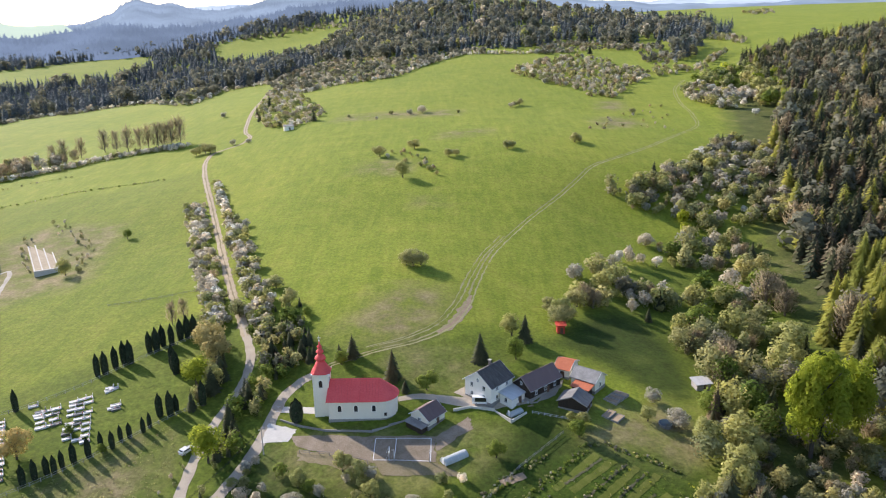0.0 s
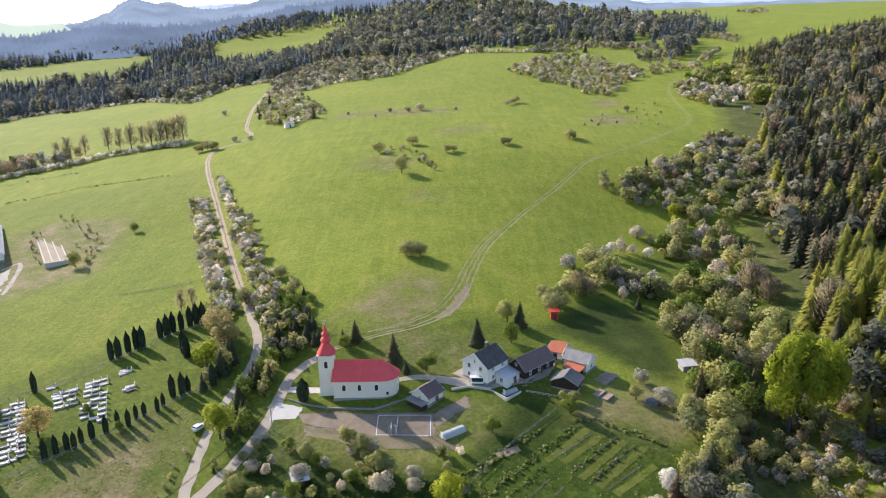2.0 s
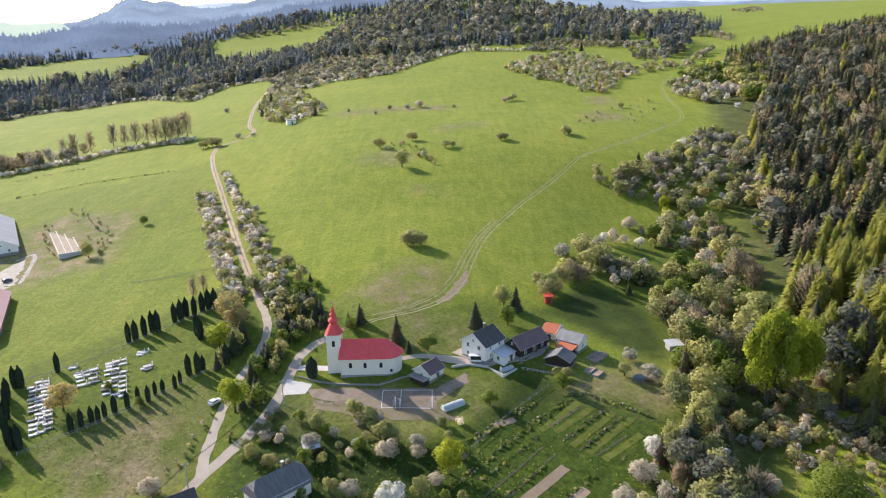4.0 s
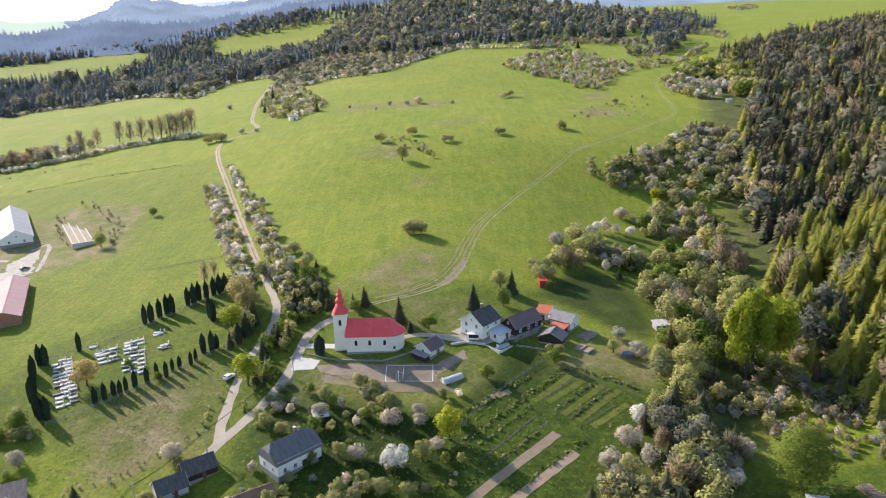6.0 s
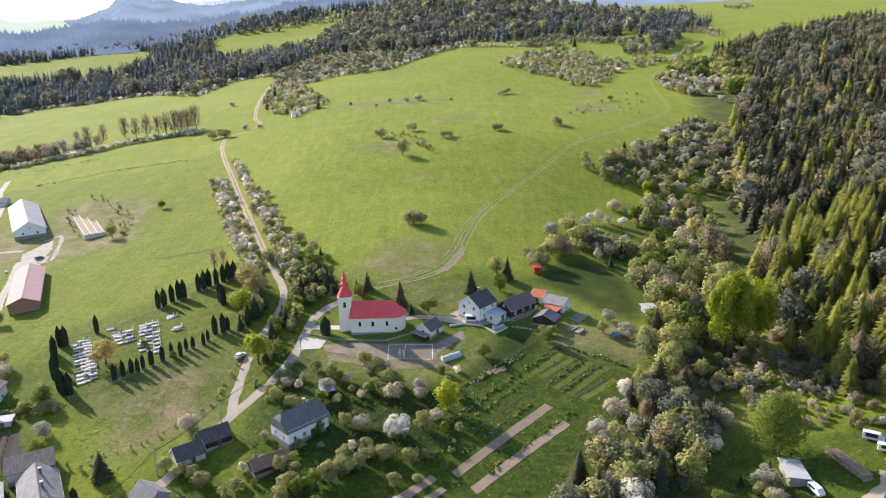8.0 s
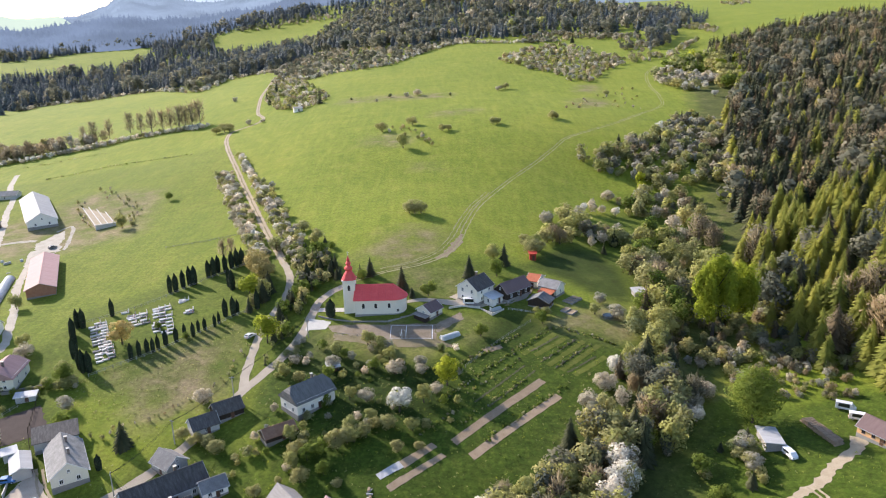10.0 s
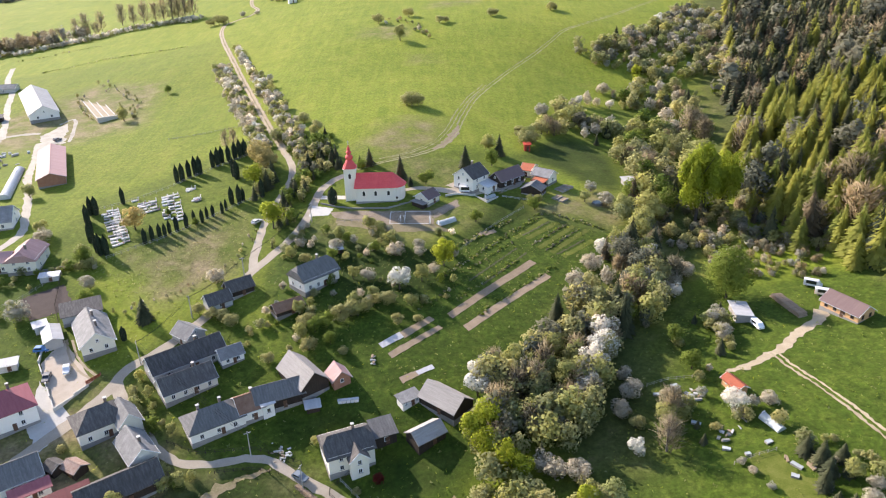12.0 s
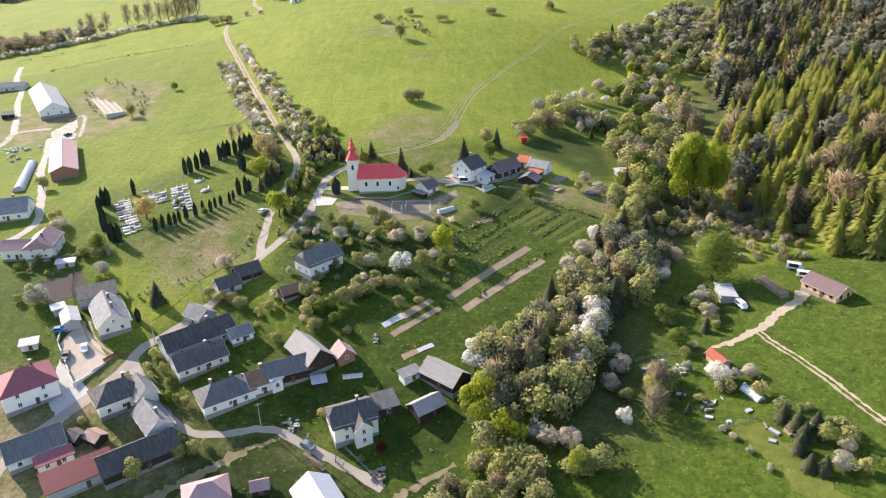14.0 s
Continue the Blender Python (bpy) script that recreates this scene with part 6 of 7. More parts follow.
HILL = [(240, 291), (299, 406), (320, 564), (379, 618), (452, 653), (560, 700), (470, 430), (380, 270), (300, 130), (235, -60), (205, 30), (192, 61), (178, 76), (174, 95), (199, 174), (218, 229)]
BEHIND = [(560, 700), (700, 760), (650, 200), (430, -60), (270, -110), (235, -60), (300, 130), (380, 270), (470, 430)]
LARCHES = [(179, 82), (205, 108), (245, 120), (285, 70), (290, -10), (275, -90), (225, -110), (172, -62), (152, -58), (146, -40), (142, -28), (144, 10), (156, 50)]


def off_land(spots, poly):
    """The spots outside the polygon."""
    return spots[~inside(poly, spots[:, 0], spots[:, 1])]


wood("hill_forest", "dark spruce forest covering the hillside", "forest", np.concatenate([off_land(scatter(HILL, 5.9, 1), LARCHES), scatter(BEHIND, 20, 50)]), (("pine", 8), ("rust", 2.6), ("brown", 0.7), ("larch", 1.0), ("mist", 1.0)), (12, 21), 1, 168, 1.25)
wood("mixed_wood", "mixed wood of fresh larches and budding trees", "forest", scatter(LARCHES, 6.0, 2), (("larch", 9), ("pine", 1.3), ("rust", 0.5), ("brown", 0.5), ("mist", 0.4)), (12, 21), 2, 600, 1.2)
wood("thicket", "dense thicket of grey-green and blossoming bushes", "thicket", scatter([(110, 193), (132, 208), (175, 241), (202, 286), (231, 285), (221, 238), (199, 168), (174, 163), (153, 163), (140, 173), (120, 182)], 4.9, 3), (("olive", 6), ("hoar", 3.2), ("mist", 0.8), ("yellow", 1.8), ("brown", 2), ("white", 0.4), ("pine", 0.5)), (2.8, 10), 3, 330, 1.35)
wood("scrub", "loose scrub of budding bushes on rough grass", "thicket", scatter([(74, 88), (92, 111), (114, 126), (128, 150), (159, 164), (188, 153), (168, 100), (150, 60), (136, 48), (122, 34), (112, 32), (104, 62), (92, 74), (80, 70), (73, 67)], 5.4, 4, 0.9, 9), (("olive", 6), ("yellow", 2), ("hoar", 2.4), ("mist", 0.9), ("brown", 2.2), ("green", 0.6), ("pine", 0.5)), (3, 11), 4, 460, 1.35)
wood("valley_trees", "trees with pale young leaves along the valley bottom", "trees", scatter([(108, 60), (118, 62), (142, 63), (148, 40), (140, 20), (122, 6), (116, -8), (106, -18), (97, -14), (101, -3), (107, 14), (110, 30)], 5.6, 5, 0.85), (("yellow", 3), ("green", 1.6), ("olive", 3), ("mist", 1), ("brown", 2), ("pine", 1.4), ("rust", 0.4)), (8, 14), 5, 900, 1.2)
wood("brook_wood", "half-bare budding trees along the brook", "trees", scatter([(39, -95), (48, -82), (61, -78), (74, -70), (86, -58), (100, -40), (107, -50), (92, -74), (78, -84), (73, -102), (66, -113), (60, -118), (50, -122), (41, -126), (38, -113)], 3.7, 6, 0.95), (("olive", 5), ("brown", 2.6), ("yellow", 3.4), ("mist", 1.2), ("hoar", 0.8), ("pine", 0.6)), (7, 12), 6, 640, 1.1)
wood("brook_bushes", "yellow-green bushes along the lower brook", "bushes", scatter([(22, -141), (37, -128), (47, -125), (57, -129), (66, -126), (69, -133), (58, -137), (55, -150), (20, -150)], 3.6, 7, 0.9), (("yellow", 3), ("olive", 3.4), ("brown", 1)), (4, 7.5), 7, 700, 1.35)
wood("slope_bushes", "reddish brown and grey bushes at the wood's edge", "bushes", scatter([(109, -30), (125, -20), (150, -36), (152, -57), (143, -59), (125, -50)], 3.0, 8, 1.0), (("brown", 4), ("hoar", 2.5), ("olive", 3)), (2, 4.5), 8, 260, 1.45)
UPPER = [(-31.8, 41), (-39, 60), (-49.5, 85), (-59.6, 111.8), (-70, 140), (-80.4, 168.8), (-95.5, 210), (-107, 240)]
wood("road_hedge", "grey and white blossoming hedge along the gravel road", "hedge", np.concatenate([along(UPPER[1:7], 1.9, 6.5, 1.6, 9), along(UPPER[1:7], 2.6, 10, 1.8, 10), along(UPPER, 2.0, -5.8, 1.3, 11), along(UPPER[:6], 2.6, -9, 1.8, 12)]), (("olive", 2), ("hoar", 6), ("white", 2), ("yellow", 1.4), ("brown", 0.5)), (3, 6.4), 9, 190, 1.5)
wood("bend_copse", "dark copse between the two roads", "copse", scatter([(-20, 66), (-40, 62), (-26, 34), (-20, 22), (-15, 24), (-8, 28), (-14, 40), (-13, 55)], 3.9, 10, 0.98), (("olive", 1.4), ("pine", 5.5), ("yellow", 0.4), ("green", 2)), (2.5, 5.5), 10, 400, 1.3)
wood("west_copse", "dark undergrowth and spruces beside the gravel road", "copse", scatter([(-46, 50), (-39, 44), (-35, 22), (-36.5, 4), (-41, 10), (-43, 30)], 4.2, 11, 0.9), (("brown", 1.6), ("pine", 2.5), ("olive", 2), ("yellow", 1.2)), (5, 9), 11, 500)
wood("road_spruces", "dark spruces and bushes filling the wedge between the roads", "copse", scatter([(-26.5, 38), (-22, 58), (-14, 50), (-8, 30), (-14, 26), (-19.5, 14), (-21, 2), (-22, -10), (-26, -16), (-29.5, -10), (-29, 4), (-27, 14), (-25.5, 26)], 3.4, 82, 0.95), (("pine", 4.5), ("olive", 2), ("green", 1.5), ("mist", 1)), (3, 7), 42, 300, 1.2)
wood("fork_bushes", "bushes and young spruces on the bank between the roads", "bushes", scatter([(-29, -31), (-28, -12), (-29, 4), (-24, 16), (-19, 12), (-20, -6), (-24, -22)], 3.6, 12, 0.6), (("olive", 2), ("pine", 1.6), ("green", 1.5), ("yellow", 1)), (2, 5), 12, 220)
wood("field_hedge", "long dark hedge with whitish blossom across the fields", "hedge", np.concatenate([along([(-345, 300), (-300, 335), (-268, 352), (-230, 372), (-195, 378), (-165, 372)], 1.5, 0, 1.6, 13), along([(-345, 300), (-300, 335), (-268, 352), (-230, 372), (-195, 378), (-165, 372)], 3.2, 4, 1.5, 14)]), (("hoar", 4), ("olive", 1), ("white", 4)), (3.5, 6), 13, 130, 1.45)
wood("field_bushes", "reddish bare bushes behind the field hedge", "bushes", scatter([(-350, 310), (-300, 345), (-262, 372), (-250, 395), (-290, 385), (-360, 350)], 5.5, 15), (("brown", 5), ("hoar", 2.5), ("olive", 0.8)), (8, 15), 15, 260)
wood("thorn_patch", "grey patch of blossoming thorn bushes", "thicket", scatter([(-170, 687), (-128, 606), (-94, 512), (-67, 439), (-70, 410), (-77, 384), (-96, 383), (-116, 410), (-137, 478), (-154, 578)], 6, 16), (("hoar", 6), ("olive", 3), ("white", 0.8), ("yellow", 1), ("brown", 1.2)), (3, 6.5), 16, 110, 1.45)
wood("thorn_spruces", "small spruces standing in the thorn patch", "trees", np.array([(-136, 530), (-133, 470), (-124, 440), (-72, 404)], float), (("pine", 1),), (10, 15), 68, 120, 1.3)
wood("knoll_thicket", "grey thorn thicket on a knoll in the meadow", "thicket", scatter([(100, 613), (114, 641), (144, 685), (173, 706), (209, 689), (215, 613), (242, 593), (275, 585), (273, 555), (252, 547), (228, 537), (194, 496), (182, 446), (157, 449), (148, 496), (129, 525), (117, 562), (103, 587)], 6.6, 17), (("hoar", 6), ("olive", 3), ("brown", 2.5), ("rust", 0.7), ("white", 0.5)), (3, 8), 17, 110, 1.45)
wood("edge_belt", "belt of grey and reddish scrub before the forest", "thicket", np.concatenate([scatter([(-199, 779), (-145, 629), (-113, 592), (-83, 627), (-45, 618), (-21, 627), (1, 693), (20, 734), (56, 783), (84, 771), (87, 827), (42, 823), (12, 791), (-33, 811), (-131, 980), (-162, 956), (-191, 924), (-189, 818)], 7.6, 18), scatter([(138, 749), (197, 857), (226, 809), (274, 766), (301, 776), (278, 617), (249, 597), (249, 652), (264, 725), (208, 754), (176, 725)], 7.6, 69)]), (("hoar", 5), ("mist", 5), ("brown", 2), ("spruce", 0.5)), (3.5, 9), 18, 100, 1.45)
BELT = [(-145, 629), (-113, 596), (-83, 632), (-45, 622), (-22, 636), (1, 698), (20, 739), (56, 787), (111, 759), (152, 748), (181, 755)]
wood("belt_hedge", "white blossoming hedge along the meadow's upper edge", "hedge", np.concatenate([along(BELT, 3.4, 0, 2.2, 70), along(BELT, 5, 6, 3, 71)]), (("white", 4), ("hoar", 5), ("olive", 1)), (3, 6), 36, 90, 1.5)
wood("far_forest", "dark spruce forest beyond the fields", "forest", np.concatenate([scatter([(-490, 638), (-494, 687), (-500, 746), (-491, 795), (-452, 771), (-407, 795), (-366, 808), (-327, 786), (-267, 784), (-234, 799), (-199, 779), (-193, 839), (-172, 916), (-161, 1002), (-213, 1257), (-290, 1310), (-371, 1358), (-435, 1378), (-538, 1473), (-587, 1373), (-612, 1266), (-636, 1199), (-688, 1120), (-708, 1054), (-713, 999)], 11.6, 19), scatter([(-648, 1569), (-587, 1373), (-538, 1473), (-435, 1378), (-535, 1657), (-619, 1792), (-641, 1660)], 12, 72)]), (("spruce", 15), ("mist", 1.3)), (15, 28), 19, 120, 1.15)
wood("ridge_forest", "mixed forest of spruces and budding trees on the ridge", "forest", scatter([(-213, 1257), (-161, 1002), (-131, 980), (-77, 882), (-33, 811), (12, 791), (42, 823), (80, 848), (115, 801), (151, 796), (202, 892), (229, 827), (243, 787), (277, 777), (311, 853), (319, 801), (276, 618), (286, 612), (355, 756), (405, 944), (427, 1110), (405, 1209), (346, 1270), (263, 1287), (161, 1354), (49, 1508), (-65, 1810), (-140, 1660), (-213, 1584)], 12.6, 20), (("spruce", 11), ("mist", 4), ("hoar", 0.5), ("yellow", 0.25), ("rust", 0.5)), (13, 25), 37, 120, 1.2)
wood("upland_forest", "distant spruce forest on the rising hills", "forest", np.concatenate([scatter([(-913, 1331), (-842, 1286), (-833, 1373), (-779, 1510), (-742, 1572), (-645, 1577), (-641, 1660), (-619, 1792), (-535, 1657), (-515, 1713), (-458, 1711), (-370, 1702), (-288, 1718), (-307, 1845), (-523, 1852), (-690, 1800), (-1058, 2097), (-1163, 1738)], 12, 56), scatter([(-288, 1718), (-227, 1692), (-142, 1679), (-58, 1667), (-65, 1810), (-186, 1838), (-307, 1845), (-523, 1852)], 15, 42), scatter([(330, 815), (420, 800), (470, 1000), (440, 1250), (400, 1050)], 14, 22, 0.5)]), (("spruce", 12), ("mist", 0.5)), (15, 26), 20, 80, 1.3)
CLEARING = [(-531, 1644), (-514, 1706), (-456, 1705), (-369, 1696), (-287, 1712), (-227, 1686), (-155, 1663)]
wood("clearing_bushes", "pale bushes and trees round the forest clearing", "bushes", np.concatenate([along(CLEARING, 12, -8, 8, 73), along(CLEARING[2:], 16, -24, 10, 74)]), (("hoar", 3), ("mist", 4), ("yellow", 0.5)), (7, 15), 38, 90, 1.5)
FOOT = [(-489, 679), (-493, 733), (-481, 776), (-446, 759), (-433, 770), (-407, 795), (-359, 791), (-291, 706), (-258, 669), (-258, 768), (-231, 790), (-196, 769)]
wood("forest_edge_bushes", "whitish blossoming bushes along the forest's foot", "bushes", np.concatenate([along(FOOT, 4.5, -2, 2.5, 51), along(FOOT, 10, 4, 4, 52)]), (("hoar", 5), ("white", 3), ("mist", 2)), (4, 8), 28, 110, 1.5)
wood("forest_edge_trees", "budding broadleaf trees before the dark forest", "trees", np.concatenate([scatter([(-284, 688), (-262, 692), (-255, 769), (-300, 860), (-328, 831)], 9, 75), along(FOOT, 45, 10, 6, 76)]), (("mist", 5), ("olive", 0.6), ("hoar", 1)), (9, 15), 39, 170, 1.4)
wood("summit_bushes", "bushes on the high pasture", "bushes", np.concatenate([scatter([(382, 836), (408, 826), (406, 754), (388, 722), (372, 787)], 7, 23), scatter([(466, 1180), (467, 1104), (443, 1059), (443, 1094)], 9, 24), scatter([(630, 1330), (700, 1400), (643, 1235), (597, 1205), (613, 1338)], 11, 25), scatter([(277, 564), (337, 665), (351, 671), (309, 598), (277, 539)], 6, 53)]), (("hoar", 5), ("olive", 3), ("brown", 1.5)), (4, 9), 21, 110, 1.3)
wood("meadow_copse", "copse of fresh green and dark trees at the meadow's edge", "copse", scatter([(253, 490), (287, 523), (324, 536), (333, 474), (294, 385), (271, 384), (289, 443), (265, 452)], 7, 26), (("lime", 1.6), ("green", 3), ("yellow", 2), ("olive", 2), ("pine", 1.2)), (8, 15), 22, 190, 1.3)
wood("blossom_copse", "whitish blossoming trees at the meadow's edge", "copse", scatter([(233, 457), (260, 487), (265, 452), (289, 443), (271, 384), (250, 381), (237, 398), (231, 434)], 6, 77), (("hoar", 5), ("white", 1.5), ("olive", 2)), (5, 11), 40, 190, 1.4)


def range_wood(name, profile, far, near, foot, material, label, count, low, span, seed):
    """Treetops on a far range, part of the backdrop."""
    rng = np.random.default_rng(seed)
    b = np.radians(rng.uniform(*span, count))
    p = range_points(profile, far, near, foot, b, low + (1 - low) * rng.uniform(0, 1, count) ** 0.8)
    V, F, n = [], [], 0
    for j in range(count):
        v, f, _ = unit_plant("spruce", int(rng.integers(0, 6)), 78)
        s = rng.uniform(0.9, 1.7)
        V.append(v * (s * 2.2, s * 2.2, s) + p[j])
        F.append(f + n)
        n += len(v)
    return tagged(new(name, mesh_np(name, np.concatenate(V), np.concatenate(F), (material,))), label, "forest", kind="stuff")


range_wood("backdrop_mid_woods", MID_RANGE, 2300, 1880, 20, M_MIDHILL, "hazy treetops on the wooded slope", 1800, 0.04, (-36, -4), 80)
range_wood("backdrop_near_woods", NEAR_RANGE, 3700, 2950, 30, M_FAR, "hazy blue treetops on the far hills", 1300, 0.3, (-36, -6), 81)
wood("garden_bushes", "low bushes and young trees in the gardens", "bushes", np.concatenate([scatter([(-15, -25), (15, -28), (38, -30), (35, -58), (15, -65), (-15, -70), (-24, -56)], 3.9, 26, 0.7, 6), scatter([(-2, -20), (40, -26), (36, -19), (16, -27)], 3, 27, 0.6), scatter([(-27, -44), (-18, -12), (-8, -20), (-16, -36)], 4, 43, 0.7)]), (("olive", 3), ("yellow", 2.5), ("hoar", 3), ("green", 1.5), ("white", 0.4)), (1.5, 4.4), 23, 420, 1.4)
ROWS = [[(30, -50), (40.8, -38.8), (51.1, -28), (59.6, -19.5), (68.7, -10.6)], [(36.1, -31.8), (41.4, -28.3), (48, -20.8), (57.1, -14.4)], [(69.6, -9.9), (75.5, -12.5), (81.3, -14.9), (89, -20)], [(62.3, -29.5), (76.2, -17.1)], [(66.5, -32.9), (80.7, -19.5)], [(35, -60), (57, -38)], [(42, -66), (68, -42)], [(24, -64), (36, -52)], [(40, -44), (56, -28)]]
wood("garden_rows", "low leafy rows and weeds between the garden strips", "plants", np.concatenate([along(r, 0.9, 0, 0.4, 90 + k) for k, r in enumerate(ROWS)] + [along(r, 0.8, 0.8, 0.5, 100 + k) for k, r in enumerate(ROWS[:3])]), (("green", 5), ("olive", 2), ("mist", 1.5), ("hoar", 0.6)), (0.35, 1.0), 41, 40, 1.8)
wood("bank_bushes", "scrubby grey bushes on the bank below the cemetery", "bushes", along([(-70, -60), (-55, -50), (-44, -40), (-37.5, -28), (-35.5, -12)], 2.6, 0, 0.9, 28), (("olive", 4), ("hoar", 1.4), ("brown", 2)), (1, 2.4), 24, 200)
wood("village_bushes", "garden bushes between the village houses", "bushes", np.concatenate([scatter([(-30, -70), (-22, -62), (-18, -78), (-30, -76)], 4, 30, 0.7), scatter([(-26, -62), (-8, -68), (0, -76), (-8, -84), (-20, -78)], 4.6, 31, 0.6), scatter([(-100, -45), (-118, -40), (-130, -70), (-110, -75)], 6, 32, 0.5), scatter([(-35, -120), (-28, -121), (-30, -125), (-38, -124)], 3.4, 33, 0.7), along([(-52, -88), (-46, -96), (-38, -106)], 2.6, -4, 1.2, 34), along([(-98, -34), (-85, -33), (-112, -38)], 3, 0, 1, 35)]), (("olive", 3), ("yellow", 3), ("green", 2.5), ("hoar", 1)), (1.8, 4.4), 25, 420, 1.4)
wood("orchard_garden", "bushes and small spruces round the weekend gardens", "bushes", np.concatenate([scatter([(96, -96), (104, -98), (112, -122), (98, -128), (84, -112)], 5, 36, 0.5), along([(114, -124), (118, -130), (122, -138)], 2.6, 0, 1.6, 37), scatter([(108, -64), (114, -72), (110, -92), (105, -90)], 3.2, 38, 0.85), along([(75, -60), (95, -70), (100, -92), (90, -108)], 7, 0, 4, 39)]), (("hoar", 2), ("olive", 3), ("pine", 1.6), ("yellow", 2)), (2, 5), 26, 420, 1.4)
wood("ruin_bushes", "scrub round the old foundation slab", "bushes", np.concatenate([along([(-185, 215), (-160, 190), (-142, 158), (-135, 140)], 3.4, 0, 2.5, 40), along([(-190, 195), (-176, 165), (-160, 140)], 5, 0, 1.5, 41)]), (("hoar", 2), ("olive", 4)), (1.5, 3.5), 27, 120)

wood("mound_shrubs", "low shrubs on a rough knoll in the meadow", "bushes", np.concatenate([along([(2, 262), (14, 246), (24, 226), (30, 212)], 3.2, 0, 2.2, 54), scatter([(122, 302), (190, 322), (205, 420), (150, 372)], 9, 55, 0.5)]), (("olive", 4), ("brown", 2), ("hoar", 2)), (1.2, 4), 29, 130, 1.4)
wood("hollow_scrub", "dense scrub filling the hollow below the great tree", "thicket", scatter([(105, -2), (113, 2), (128, -2), (140, -20), (146, -38), (125, -42), (108, -34), (99, -28), (99, -14)], 4.0, 58, 0.85), (("olive", 4), ("brown", 2.4), ("mist", 3), ("hoar", 1), ("yellow", 1)), (2.5, 6), 30, 420, 1.4)


def off_lines(spots, lines, gap):
    """The spots that keep clear of roads and beds."""
    ok = np.ones(len(spots), bool)
    for line in lines:
        for a, b in zip(line, line[1:]):
            a, d = np.array(a, float), np.array(b, float) - np.array(a, float)
            t = np.clip(((spots - a) @ d) / (d @ d), 0, 1)
            ok &= np.hypot(*(spots - a - t[:, None] * d).T) > gap
    return spots[ok]


LANES = [[(-58.7, -89), (-54.3, -95.8), (-44.4, -107.6), (-39, -113.2), (-32.9, -116.6), (-22.3, -116), (-12.4, -115), (-4.4, -119.8), (16, -133)], [(-6, 23), (-14.5, 14), (-17, -4), (-23, -25), (-31.5, -40), (-40, -60), (-53, -79.5), (-58.7, -91), (-66.7, -106.2), (-73.5, -117.6), (-80, -140)], [(139, -74), (129.7, -83), (112.4, -94.5), (120, -91), (124, -110), (130, -128), (140, -160)], [(33, -66), (62, -39)], [(38, -72), (66, -46)], [(18, -75), (30, -66)], [(-78, -80), (-72, -92), (-66, -108)]]
TUFTS = np.concatenate([scatter([(-100, -150), (-100, -60), (-40, -45), (0, -30), (60, -30), (40, -125), (30, -150)], 2.5, 59), scatter([(60, -125), (100, -60), (150, -60), (165, -110), (150, -165), (40, -165), (40, -140)], 2.6, 60), scatter([(-20, -30), (40, -30), (75, -10), (95, -25), (60, -75), (30, -60), (-10, -65)], 2.2, 61)])
wood("grass_tufts", "tall weeds and tufts of grass in the gardens", "grass", off_lines(TUFTS, LANES, 2.6), (("green", 5), ("lime", 2), ("olive", 2), ("yellow", 1.5)), (0.3, 0.95), 31, 9, 1.6)
wood("brook_trees", "tall budding trees and spruces along the upper brook", "trees", scatter([(95, -20), (106, -24), (104, -40), (92, -55), (86, -72), (66, -74), (74, -56), (81, -43), (89, -34)], 4.8, 62, 0.9), (("yellow", 2), ("olive", 3), ("brown", 1.6), ("mist", 2), ("rust", 1), ("pine", 1.6), ("hoar", 0.5)), (7, 12.5), 32, 700, 1.1)
DRYBANK = scatter([(-90, -32), (-72, -20), (-58, -8), (-44, 4), (-38, -10), (-40, -35), (-56, -50), (-74, -52)], 1.25, 63)
wood("dry_grass", "tall pale grass on the unmown bank", "grass", DRYBANK, (("olive", 3), ("yellow", 2), ("brown", 2)), (0.3, 0.8), 33, 9, 1.8)
wood("terrace_shrubs", "low shrubs along a grassy terrace edge", "bushes", np.concatenate([along([(-245, 262), (-205, 283), (-176, 282), (-143, 278)], 2.4, 0, 0.9, 64), along([(-292, 308), (-257, 324), (-230, 330)], 3, 0, 1, 65)]), (("olive", 4), ("green", 3), ("hoar", 0.6)), (0.5, 1.5), 34, 60, 1.8)
wood("slope_scrub", "grey and budding scrub at the foot of the wood", "thicket", scatter([(128, -2), (146, 10), (158, -10), (166, -40), (150, -46), (134, -30), (126, -16)], 3.8, 66, 0.9), (("olive", 4), ("brown", 3), ("hoar", 1.2), ("mist", 2), ("rust", 0.8)), (3, 7), 35, 420, 1.35)

# ---- cemetery ----
def grave(stone, dark):
    ob = thing("grave", pose(0, 0, 0), "pale stone grave with kerb, slab and headstone" if not dark else "dark polished grave with headstone", "grave", "graves in the cemetery")
    bm = bmesh.new()
    box(bm, -0.55, 0.55, -1.1, -0.98, -0.3, 0.28)
    box(bm, -0.55, 0.55, 0.98, 1.1, -0.3, 0.28)
    box(bm, -0.55, -0.43, -0.98, 0.98, -0.3, 0.28)
    box(bm, 0.43, 0.55, -0.98, 0.98, -0.3, 0.28)
    part("kerb", bm, stone, ob)
    part("slab", a_box(-0.43, 0.43, -0.98, 0.98, -0.2, 0.2), M_STONE if not dark else M_DARKSTONE, ob)
    part("headstone", prism([(-0.42, 0.28), (0.42, 0.28), (0.42, 0.95), (0.25, 1.12), (-0.25, 1.12), (-0.42, 0.95)], 0.98, 1.14, "y"), stone, ob)
    bm = bmesh.new()
    tube(bm, (0.2, 0.75, 0.2), (0.2, 0.75, 0.42), 0.09, 0.07, 8)
    part("lantern", bm, M_REDPAINT, ob)
    return ob


